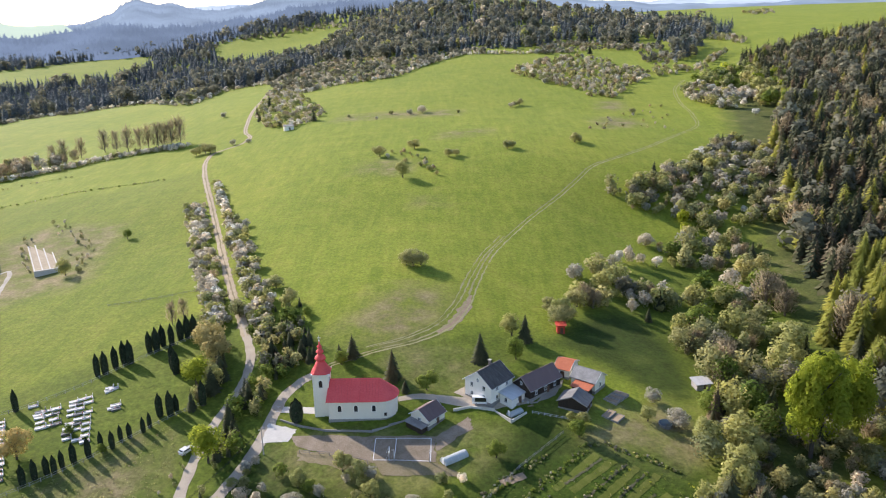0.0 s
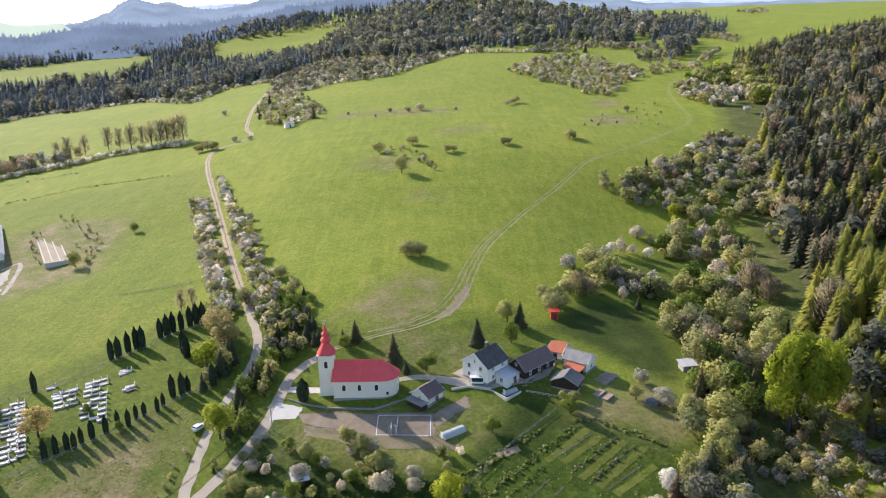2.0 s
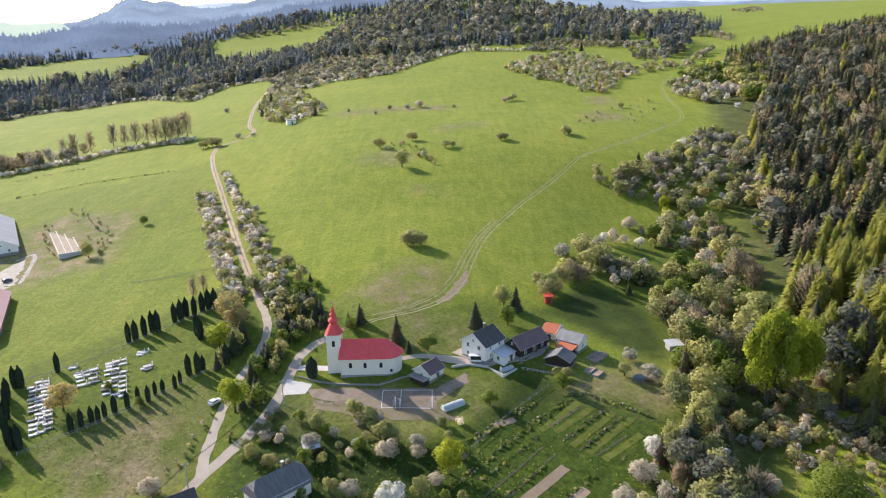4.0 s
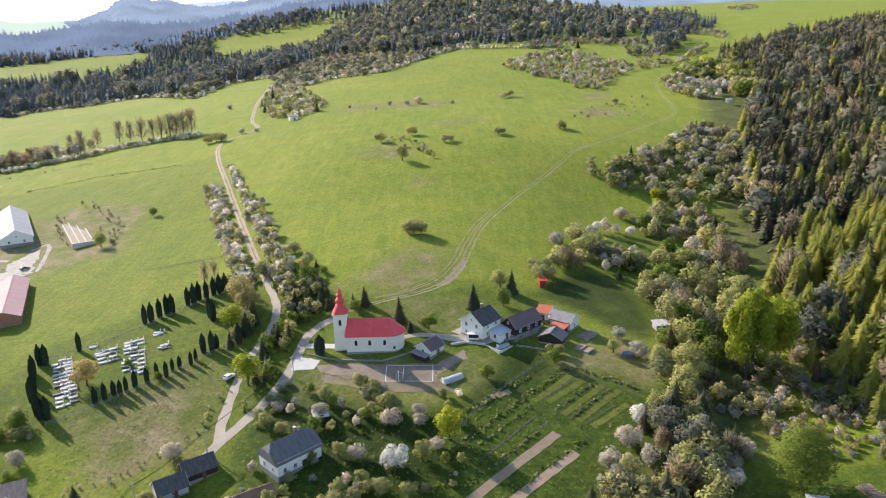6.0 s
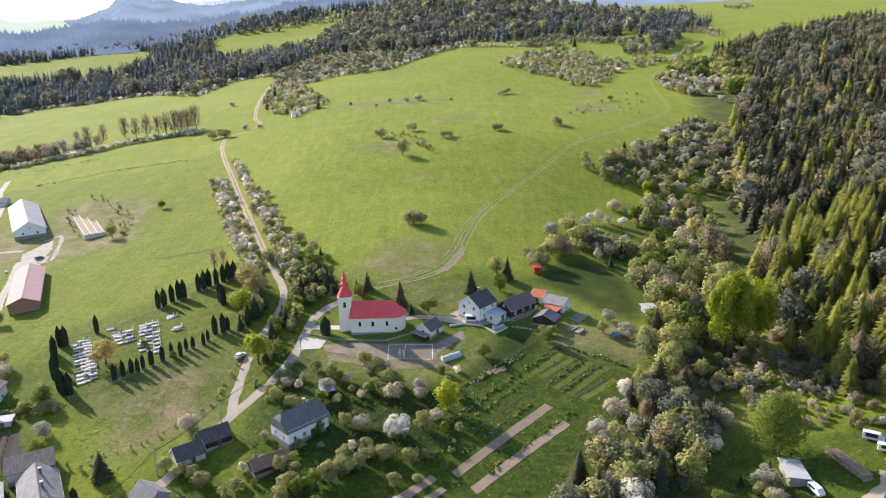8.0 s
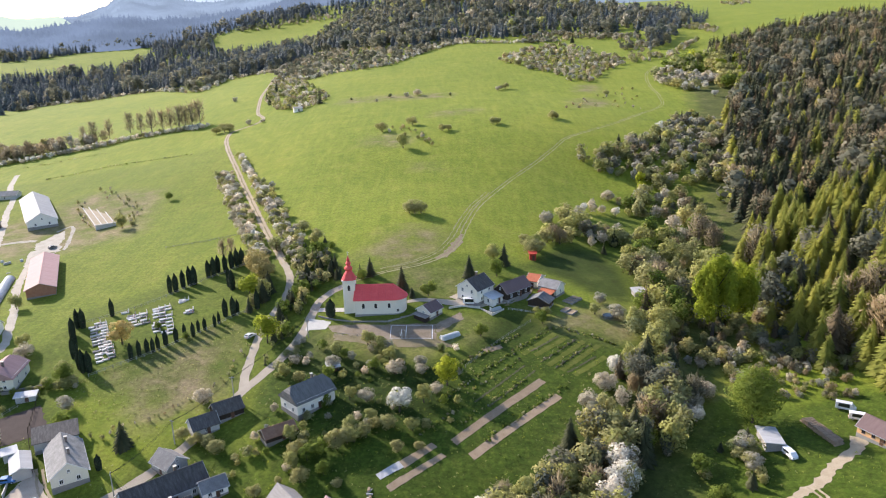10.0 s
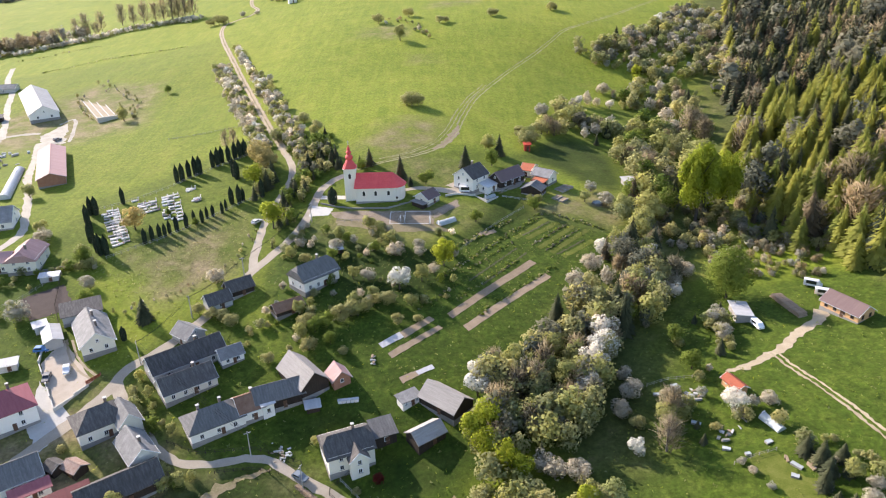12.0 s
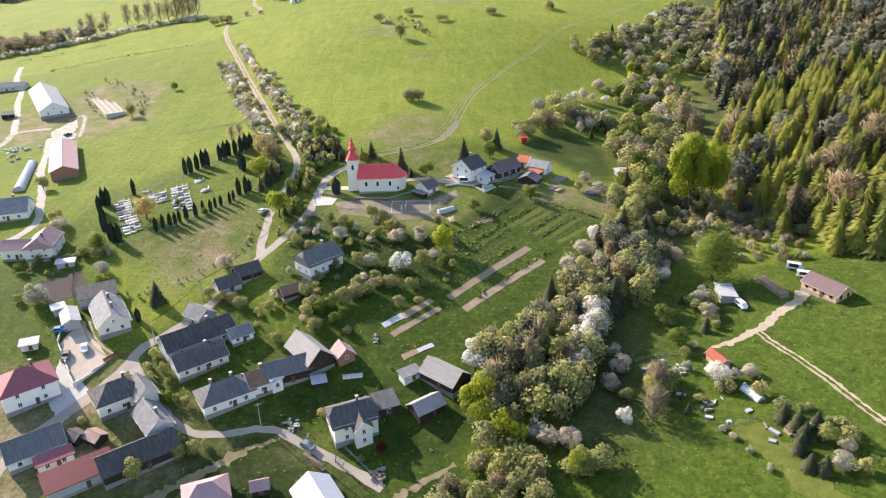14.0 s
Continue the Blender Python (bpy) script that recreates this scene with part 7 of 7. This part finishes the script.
G1, G2 = grave(M_STONE, False), grave(M_DARKSTONE, True)
g_spots = []
for a, b, c, d, rows, cols in (((-100, 8.5), (-95, 10.5), (-80, -17), (-84, -21), 13, 3), ((-80, 19), (-74.5, 22), (-64, -3), (-73, -1), 9, 3), ((-88, 14), (-82, 17), (-77, 6), (-82, 4), 4, 3)):
    for i in range(rows):
        for j in range(cols):
            if (i * 7 + j * 3 + rows) % 8 == 5:
                continue
            u, w = (j + 0.5) / cols, (i + 0.5) / rows
            x = (1 - u) * (1 - w) * a[0] + u * (1 - w) * b[0] + u * w * c[0] + (1 - u) * w * d[0]
            y = (1 - u) * (1 - w) * a[1] + u * (1 - w) * b[1] + u * w * c[1] + (1 - u) * w * d[1]
            g_spots.append((x + RNG.normal(0, 0.15), y + RNG.normal(0, 0.15)))
for x, y in [(-70.5, 24.5), (-69, 24), (-70, 22.6), (-65, 13.2), (-63.6, 12.6), (-64.4, 14.6), (-90, 17), (-86, 12)]:
    g_spots.append((x, y))
for k, (x, y) in enumerate(g_spots):
    src = G2 if k % 5 == 3 else G1
    m = pose(x, y, height(x, y) + 0.05, 0, 0, -62 + RNG.normal(0, 3)) @ Matrix.Scale(RNG.uniform(0.95, 1.35), 4)
    if k == 0:
        G1.matrix_world = m
    elif k == 3:
        G2.matrix_world = m
    else:
        c = copy_thing(src, pose(x, y, 0))
        c.matrix_world = m
for c, s in (((-70, 23.5), 4), ((-64, 13.4), 3.4)):
    laid("grave_plot", patch([(c[0] - s / 2, c[1]), (c[0], c[1] - s / 2), (c[0] + s / 2, c[1]), (c[0], c[1] + s / 2)], 0.08, 5, 0.1), M_CONCRETE, "pale paved plot round new graves", "paving")


def fence(pts, gap=2.5, h=1.1, m=None, label="low fence of posts and rails", name="fence", rails=2):
    m = m or M_GREYWOOD
    x0, y0 = pts[0]
    ob = thing(name, pose(x0, y0, height(x0, y0)), label, "fence")
    p = np.array(pts, float)
    d = np.r_[0, np.cumsum(np.hypot(*np.diff(p, axis=0).T))]
    n = max(1, int(d[-1] / gap))
    q = [(float(np.interp(s, d, p[:, 0])), float(np.interp(s, d, p[:, 1]))) for s in np.linspace(0, d[-1], n + 1)]
    q = [Vector((x - x0, y - y0, height(x, y) - height(x0, y0))) for x, y in q]
    pm = bpy.data.meshes.new("post")
    a_box(-0.06, 0.06, -0.06, 0.06, -0.4, h).to_mesh(pm)
    pm.materials.append(m)
    for v in q:
        part_mesh("post", pm, None, ob, "", Matrix.Translation(v))
    for v, w in zip(q, q[1:]):
        for r in range(rails):
            z = Vector((0, 0, h * (0.9 - 0.5 * r)))
            bm = tube(bmesh.new(), v + z, w + z, 0.05, 0.05, 4)
            part("rail", bm, m, ob)
    return ob


def masonry(pts, h, label, t=0.3, m=None):
    """A low wall stepping along the ground."""
    x0, y0 = pts[0]
    z0 = height(x0, y0)
    ob = thing("garden_wall", pose(x0, y0, z0), label, "wall")
    p = np.array(pts, float)
    for a, b in zip(p, p[1:]):
        n = max(1, int(np.hypot(*(b - a)) / 4))
        for k in range(n):
            u, w = a + (b - a) * k / n, a + (b - a) * (k + 1) / n
            l = np.hypot(*(w - u))
            c = (u + w) / 2
            part("segment", a_box(-l / 2, l / 2, -t / 2, t / 2, -0.8, h), m or M_CONCRETE, ob, "", Matrix.Translation((c[0] - x0, c[1] - y0, height(*c) - z0)) @ pose(0, 0, 0, 0, 0, math.degrees(math.atan2(*(w - u)[::-1]))))
    return ob


fence([(-104, 8), (-92, 16), (-80, 27), (-66, 42), (-50, 55)], 2.5, 1.2, label="wire cemetery fence with grey posts", m=M_POLE)
fence([(-84, -28), (-70, -17), (-58, -6), (-44, 8), (-38, 12)], 2.5, 1.2, label="wire cemetery fence with grey posts", m=M_POLE)
fence([(-98, -30), (-90, -55), (-80, -72)], 2.5, 1.2, label="dark wooden garden fence", m=M_DARKWOOD)
fence([(12, -115), (3, -124), (12, -133)], 2.2, 1.2, label="dark garden fence beside the lane", m=M_DARKWOOD)
fence([(-38, -110.5), (-30, -114), (-16, -112), (-4, -116)], 2.2, 1.1, label="dark paling fence along the lane", m=M_DARKWOOD)
fence([(-6, -11.5), (4, -13.5), (12, -16.8)], 2.5, 1.1, label="old grey fence below the playing pitch")
fence([(-60, 100), (-58, 92), (-100, 90)], 4, 0.9, label="old grey pasture fence with rails")
masonry([(-85, -74.5), (-82.9, -81.4), (-76.8, -90.4), (-70.8, -99.4), (-67.8, -94), (-65.6, -90)], 0.9, "low concrete wall round the yard")
masonry([(-13.7, 2.2), (-8, -1), (-0.5, -3.6), (12.1, -5), (20.5, -0.8)], 0.5, "low dark stone wall below the church", m=M_PLINTH)
masonry([(33.5, 3.4), (38.3, 4.9), (44.8, 3.5), (48.9, -1.6), (53.4, 2.6)], 0.7, "grey terrace wall of the farmhouse")
fence([(55, 2.6), (60.6, 0.9), (65.8, -0.7)], 1.6, 0.8, label="pale painted garden fence with rails", m=M_WHITEROOF)
masonry([(-108, -36), (-98, -33), (-86, -31)], 1.0, "old dark stone wall of a garden", m=M_PLINTH)


gate = thing("yard_gate", pose(-66.3, -89.6, height(-66.3, -89.6), 0, 0, 56.7), "reddish brown wooden yard gate between posts", "gate")
for u in (0, 2.25, 4.5):
    part("post", a_box(u - 0.09, u + 0.09, -0.09, 0.09, -0.4, 1.5), M_BRICK, gate)
for u in np.arange(0.25, 4.4, 0.21):
    part("board", a_box(u - 0.085, u + 0.085, -0.03, 0.02, 0.1, 1.3), M_TILERED, gate)
for v in (0.35, 1.05):
    part("rail", a_box(0.09, 4.41, 0.02, 0.07, v, v + 0.1), M_TILERED, gate)


# ---- vehicles ----
def car(x, y, rz, paint, label, tall=1.45, long=4.3, van=False):
    ob = thing("van" if van else "car", pose(x, y, height(x, y) + 0.15, 0, 0, rz), label, "van" if van else "car")
    L, W = long, 1.75
    if van:
        prof = [(-L / 2, 0.3), (L / 2, 0.3), (L / 2, 0.95), (L / 2 - 0.5, 1.1), (L / 2 - 1.1, tall), (-L / 2, tall)]
    else:
        prof = [(-L / 2, 0.3), (L / 2, 0.3), (L / 2 - 0.05, 0.75), (L / 2 - 1.2, 0.92), (L / 2 - 1.9, tall), (-L / 2 + 0.7, tall), (-L / 2 + 0.1, 0.95)]
    bm = prism([(u, v) for u, v in prof], -W / 2, W / 2, "y")
    bmesh.ops.bevel(bm, geom=bm.edges[:], offset=0.06, segments=1, affect="EDGES")
    part("body", bm, paint, ob)
    z0 = 0.98
    part("side_window", a_box(-L / 2 + 0.7, L / 2 - 1.7, -W / 2 - 0.01, -W / 2 + 0.03, z0, tall - 0.12), M_GLASS, ob)
    part("side_window", a_box(-L / 2 + 0.7, L / 2 - 1.7, W / 2 - 0.03, W / 2 + 0.01, z0, tall - 0.12), M_GLASS, ob)
    part("windscreen", a_box(-0.02, 0.02, -W / 2 + 0.15, W / 2 - 0.15, 0, 0.72), M_GLASS, ob, "", pose(L / 2 - (0.72 if van else 1.3), 0, 0.97, 0, -50 if not van else -35))
    part("rear_window", a_box(-0.02, 0.02, -W / 2 + 0.18, W / 2 - 0.18, 0, 0.5), M_GLASS, ob, "", pose(-L / 2 + (0.0 if van else 0.22), 0, 0.98, 0, 38 if not van else 0))
    for sx in (-1, 1):
        for sy in (-1, 1):
            w = tube(bmesh.new(), (0, -0.1, 0), (0, 0.1, 0), 0.32, 0.32, 12)
            wh = part("wheel", w, M_BLACK, ob, "", pose(sx * L * 0.3, sy * (W / 2 - 0.06), 0.2))
            part("rim", tube(bmesh.new(), (0, -0.115, 0), (0, 0.115, 0), 0.19, 0.19, 10), M_ZINC, wh)
        part("headlight" if sx > 0 else "tail_light", a_box(-0.03, 0.03, -0.2, 0.2, -0.07, 0.07), M_GLASS if sx > 0 else M_REDPAINT, ob, "", pose(sx * (L / 2 - 0.01), 0.6, 0.68))
        part("headlight" if sx > 0 else "tail_light", a_box(-0.03, 0.03, -0.2, 0.2, -0.07, 0.07), M_GLASS if sx > 0 else M_REDPAINT, ob, "", pose(sx * (L / 2 - 0.01), -0.6, 0.68))
    return ob


car(-3.6, -120.2, -33, M_CARGREY, "silver-blue parked car on the lane", 1.5)
car(119.7, -79.6, -78, M_CARWHITE, "white van parked on the grass", 1.75, 4.4, True)
car(143.2, -62.0, -30, M_CARWHITE, "white delivery van beside the cabin", 2.2, 5.2, True)
car(143.8, -67.6, -25, M_CARWHITE, "white camper van beside the cabin", 2.1, 5.0, True)
car(-78.0, -87.3, -80, M_DARKSTONE, "dark car parked in the walled yard")
car(-73.8, -84.2, -70, M_CARWHITE, "white car parked in the walled yard", 1.6)
car(-84.7, -75.6, 10, M_CARBLUE, "car under a bright blue cover", 1.6)
car(-36.0, -8.5, 60, M_CARWHITE, "white car at the roadside by the cemetery gate")
car(41.6, 6.6, -5, M_CARWHITE, "white box van before the farmhouse", 2.3, 5.6, True)
car(-163.5, 108, 60, M_DARKSTONE, "dark car on the farm track")


# ---- poles, playing field and small things ----
def pole(x, y, h=8.0, arm=True, rz=30):
    ob = thing("utility_pole", pose(x, y, height(x, y) - 0.3, 0, 0, rz), "grey concrete utility pole with a crossarm", "utility pole")
    part("shaft", tube(bmesh.new(), (0, 0, 0), (0, 0, h), 0.17, 0.1, 8), M_POLE, ob)
    if arm:
        part("crossarm", a_box(-0.8, 0.8, -0.06, 0.06, h - 0.5, h - 0.36), M_POLE, ob)
        for u in (-0.7, 0, 0.7):
            part("insulator", tube(bmesh.new(), (u, 0, h - 0.36), (u, 0, h - 0.15), 0.06, 0.04, 6), M_STONE, ob)
    return ob


POLES = [(-16.5, -114.2), (-2.5, -123.5), (-54, -82), (-45, -62), (-33, -43), (-15.3, -11.1), (27.4, -16.8), (18.5, -16.2)]
for k, (x, y) in enumerate(POLES):
    pole(x, y, 8.0 if k < 6 else 3.6, rz=30 + 40 * k)
for a, b in ((0, 1), (2, 3), (3, 4), (4, 5), (2, 0)):
    (x0, y0), (x1, y1) = POLES[a], POLES[b]
    z0, z1 = height(x0, y0) + 7.3, height(x1, y1) + 7.3
    w = thing("overhead_wires", Matrix.Identity(4), "thin dark overhead wires between the poles", "wires")
    for o in (-0.7, 0, 0.7):
        bm, prev = bmesh.new(), None
        for k in range(11):
            q = k / 10
            p = Vector((x0 + (x1 - x0) * q + o * 0.6, y0 + (y1 - y0) * q + o * 0.6, z0 + (z1 - z0) * q - 1.2 * 4 * q * (1 - q)))
            ring = [bm.verts.new(p + Vector(c) * 0.03) for c in ((1, 0, -0.6), (-1, 0, -0.6), (0, 0.3, 1))]
            if prev:
                for i in range(3):
                    bm.faces.new((prev[i], prev[(i + 1) % 3], ring[(i + 1) % 3], ring[i]))
            prev = ring
        part("wire", bm, M_BLACK, w)


def goal(x, y, rz):
    ob = thing("goal", pose(x, y, height(x, y), 0, 0, rz), "small white metal goal on the trampled pitch", "goal")
    for u in (-1.5, 1.5):
        part("upright", tube(bmesh.new(), (u, 0, -0.2), (u, 0, 2.0), 0.07, 0.07, 6), M_FRAME, ob)
        part("stay", tube(bmesh.new(), (u, 0, 2.0), (u, 1.0, 0), 0.04, 0.04, 5), M_FRAME, ob)
    part("crossbar", tube(bmesh.new(), (-1.57, 0, 2.0), (1.57, 0, 2.0), 0.07, 0.07, 6), M_FRAME, ob)
    return ob


goal(17.2, -14.6, 92)


def poly_tunnel(x, y, L, r, rz, label):
    ob = thing("poly_tunnel", pose(x, y, height(x, y) - 0.1, 0, 0, rz), label, "greenhouse")
    pts = [(r * math.cos(math.pi * k / 10), r * 0.95 * math.sin(math.pi * k / 10)) for k in range(11)]
    part("cover", prism(pts, -L / 2, L / 2), M_FOIL, ob)
    for k in range(int(L / 2) + 1):
        bm = bmesh.new()
        for p, q in zip(pts, pts[1:]):
            tube(bm, (-L / 2 + 2 * k, p[0] * 1.02, p[1] * 1.02), (-L / 2 + 2 * k, q[0] * 1.02, q[1] * 1.02), 0.05, 0.05, 4)
        part("hoop", bm, M_ZINC, ob)
    part("door", a_box(-L / 2 - 0.06, -L / 2 + 0.02, -0.45, 0.45, 0, 1.7), M_FRAME, ob)
    return ob


poly_tunnel(50.3, 2.6, 4.6, 1.0, 38, "little bluish foil tunnel below the farmhouse")
poly_tunnel(33.5, -15.5, 7.0, 1.4, 35, "small greenhouse tunnel of whitish foil")
poly_tunnel(-154.6, 46.0, 40, 2.3, -71, "long white foil tunnel at the farm")
poly_tunnel(108.4, -117.8, 6.0, 1.3, -68, "garden greenhouse with cloudy panes")


def pond(x, y, r):
    ob = thing("pool", pose(x, y, height(x, y)), "round garden pool with a pale rim", "pool")
    part("wall", tube(bmesh.new(), (0, 0, -0.5), (0, 0, 0.75), r, r, 24), M_SLATE, ob)
    part("water", tube(bmesh.new(), (0, 0, 0.7), (0, 0, 0.78), r * 0.93, r * 0.93, 24), M_WATER, ob)
    return ob


pond(90.6, -0.2, 2.0)


def cold_frame(x, y, rz, n=3):
    for k in range(n):
        u, w = math.cos(radians(rz)) * 2.6 * k, math.sin(radians(rz)) * 2.6 * k
        ob = thing("raised_bed", pose(x + u, y + w, height(x + u, y + w), 0, 0, rz), "wooden raised bed in the garden", "garden bed", "raised beds")
        bm = bmesh.new()
        for e in ((-1.1, 1.1, -2.1, -2.0), (-1.1, 1.1, 2.0, 2.1), (-1.1, -1.0, -2.0, 2.0), (1.0, 1.1, -2.0, 2.0)):
            box(bm, *e, -0.3, 0.45)
        part("frame", bm, M_GREYWOOD, ob)
        part("soil", a_box(-1.0, 1.0, -2.0, 2.0, -0.3, 0.36), M_SOIL, ob)


cold_frame(78, 9.5, 48)
cold_frame(75.8, 2.6, -40, 2)


def log_pile(x, y, L, rz, half=1.1):
    ob = thing("log_pile", pose(x, y, height(x, y), 0, 0, rz), "long pile of cut logs beside the lane", "log pile")
    rng = np.random.default_rng(5)
    lm = bpy.data.meshes.new("log")
    tube(bmesh_tmp := bmesh.new(), (0, -half, 0), (0, half, 0), 0.19, 0.17, 7).to_mesh(lm)
    lm.materials.append(M_LOG)
    for row in range(4):
        for k in range(int(L / 0.42) - row):
            part_mesh("log", lm, None, ob, "", pose(-L / 2 + 0.42 * k + 0.21 * row, rng.normal(0, 0.08), 0.15 + 0.33 * row, 0, 0, rng.normal(0, 4)))
    return ob


log_pile(132.2, -71.3, 13.5, -78, 1.5)


def heap(x, y, n, spread, h, label, name="rubbish_heap", mats=None):
    ob = thing(name, pose(x, y, height(x, y)), label, "heap")
    rng = np.random.default_rng(int(abs(x * 7 + y)))
    for k in range(n):
        a, b, c = rng.uniform(0.2, 0.8, 3) * h
        u, w = rng.normal(0, spread, 2)
        bm = a_box(-a * (1 + k % 2), a * (1 + k % 2), -b * 0.6, b * 0.6, -c * 0.5, c * 0.6)
        for v in bm.verts:
            v.co *= rng.uniform(0.7, 1.15)
        part("lump", bm, (mats or (M_GREYWOOD, M_WHITEROOF, M_SOIL))[k % 3], ob, "", pose(u, w, height(x + u, y + w) - height(x, y) + c * 0.5, 0, 0, rng.uniform(0, 360)))
    return ob


heap(-9.1, -112.9, 26, 1.3, 0.6, "pile of pale stones beside the lane", "stone_heap", (M_STONE, M_CONCRETE, M_GRAVEL))
heap(98, -118, 12, 2.0, 0.8, "scattered white garden odds and ends")
heap(112, -133, 12, 2.2, 0.9, "scattered planks and sheets in a garden")
heap(96, -104, 8, 1.6, 0.8, "small heap of garden clutter")
heap(-181, 89, 16, 4.0, 1.4, "white bales and clutter on the farm", "bale_heap", (M_WHITEROOF, M_FOIL, M_WHITEROOF))
heap(-176, 75, 10, 3.0, 1.0, "clutter beside the farm track")
heap(54, 8.6, 16, 1.6, 0.7, "stacked things in the farmhouse yard")
heap(41, 10.5, 14, 1.6, 0.6, "building odds and ends beside the farmhouse")
log_pile(-1.4, -124.9, 8.6, -43, 0.5)
heap(14.5, -129, 16, 1.0, 1.0, "pile of pale timber in a garden", "timber_heap", (M_GREYWOOD, M_LOG, M_SOIL))
heap(12, -84.5, 6, 1.2, 0.7, "small white boxes in the vegetable garden")

# foundation slab of a vanished barn
sl = thing("foundation", pose(-165, 163, height(-165, 163) + 0.3, 0, 0, -58), "pale concrete foundation of a vanished barn", "foundation")
part("slab", a_box(-29, 29, -5.2, 5.2, -1.5, 0.25), M_GRAVEL, sl)
for v in (-4.8, -1.6, 1.6, 4.8):
    part("kerb", a_box(-29, 29, v - 0.25, v + 0.25, 0.25, 0.5), M_CONCRETE, sl)
part("end_wall", a_box(28.2, 29.2, -5.2, 5.2, -1.6, 1.2), M_CONCRETE, sl)


def hive(x, y, rz):
    ob = thing("beehive", pose(x, y, height(x, y), 0, 0, rz), "small pale wooden beehive box in the grass", "beehive", "beehives in a row")
    part("body", a_box(-0.5, 0.5, -0.4, 0.4, -0.2, 0.85), M_FRAME, ob)
    part("lid", a_box(-0.58, 0.58, -0.48, 0.48, 0.85, 0.95), M_ZINC, ob)


for k in range(5):
    hive(3.6 + k * 1.1, -97.5 + 0.08 * k, 5 + 3 * k)


def garden_frame(x, y, rz, w, d):
    ob = thing("cold_frame", pose(x, y, height(x, y), 0, 0, rz), "garden frame with a bluish glazed lid", "cold frame")
    part("sides", a_box(-w / 2, w / 2, -d / 2, d / 2, -0.3, 0.4), M_GREYWOOD, ob)
    part("lid", a_box(-w / 2 - 0.04, w / 2 + 0.04, -d / 2 - 0.04, d / 2 + 0.04, 0.4, 0.46), M_FOIL, ob)


for x, y, rz, w, d in ((108.2, -131.3, -55, 2.6, 1.0), (106.7, -134, -30, 1.6, 1.1), (111.8, -138.4, -40, 1.5, 1.2), (105.4, -123.3, 20, 1.6, 1.0), (95.9, -123.3, -20, 1.8, 0.9), (99.8, -125.8, 10, 1.2, 0.8), (90.7, -100, 15, 1.8, 0.8), (93.3, -104.2, -45, 2.4, 1.1), (85.5, -102.5, 0, 1.5, 0.8), (91.9, -114.1, -30, 2.2, 1.0)):
    garden_frame(x, y, rz, w, d)
fence([(96, -128), (100, -127), (106, -126)], 2.0, 1.0, label="grey paling fence of a weekend garden")
fence([(84, -99), (90, -97.5), (98, -98)], 2.0, 1.0, label="grey paling fence of a weekend garden")
fence([(6, -121), (11, -126.5), (16, -132.5)], 2.0, 1.3, label="wire garden fence with pale posts", m=M_POLE)
fence([(-24, -119.5), (-16, -118), (-9, -119)], 2.0, 1.0, label="dark rail fence below the lane", m=M_DARKWOOD)
fence([(38, -33), (50, -18), (62, -6)], 3.0, 1.0, label="thin grey fence between the gardens")
fence([(-118, -62), (-104, -52), (-96, -36)], 2.5, 1.2, label="grey garden fence with rails")
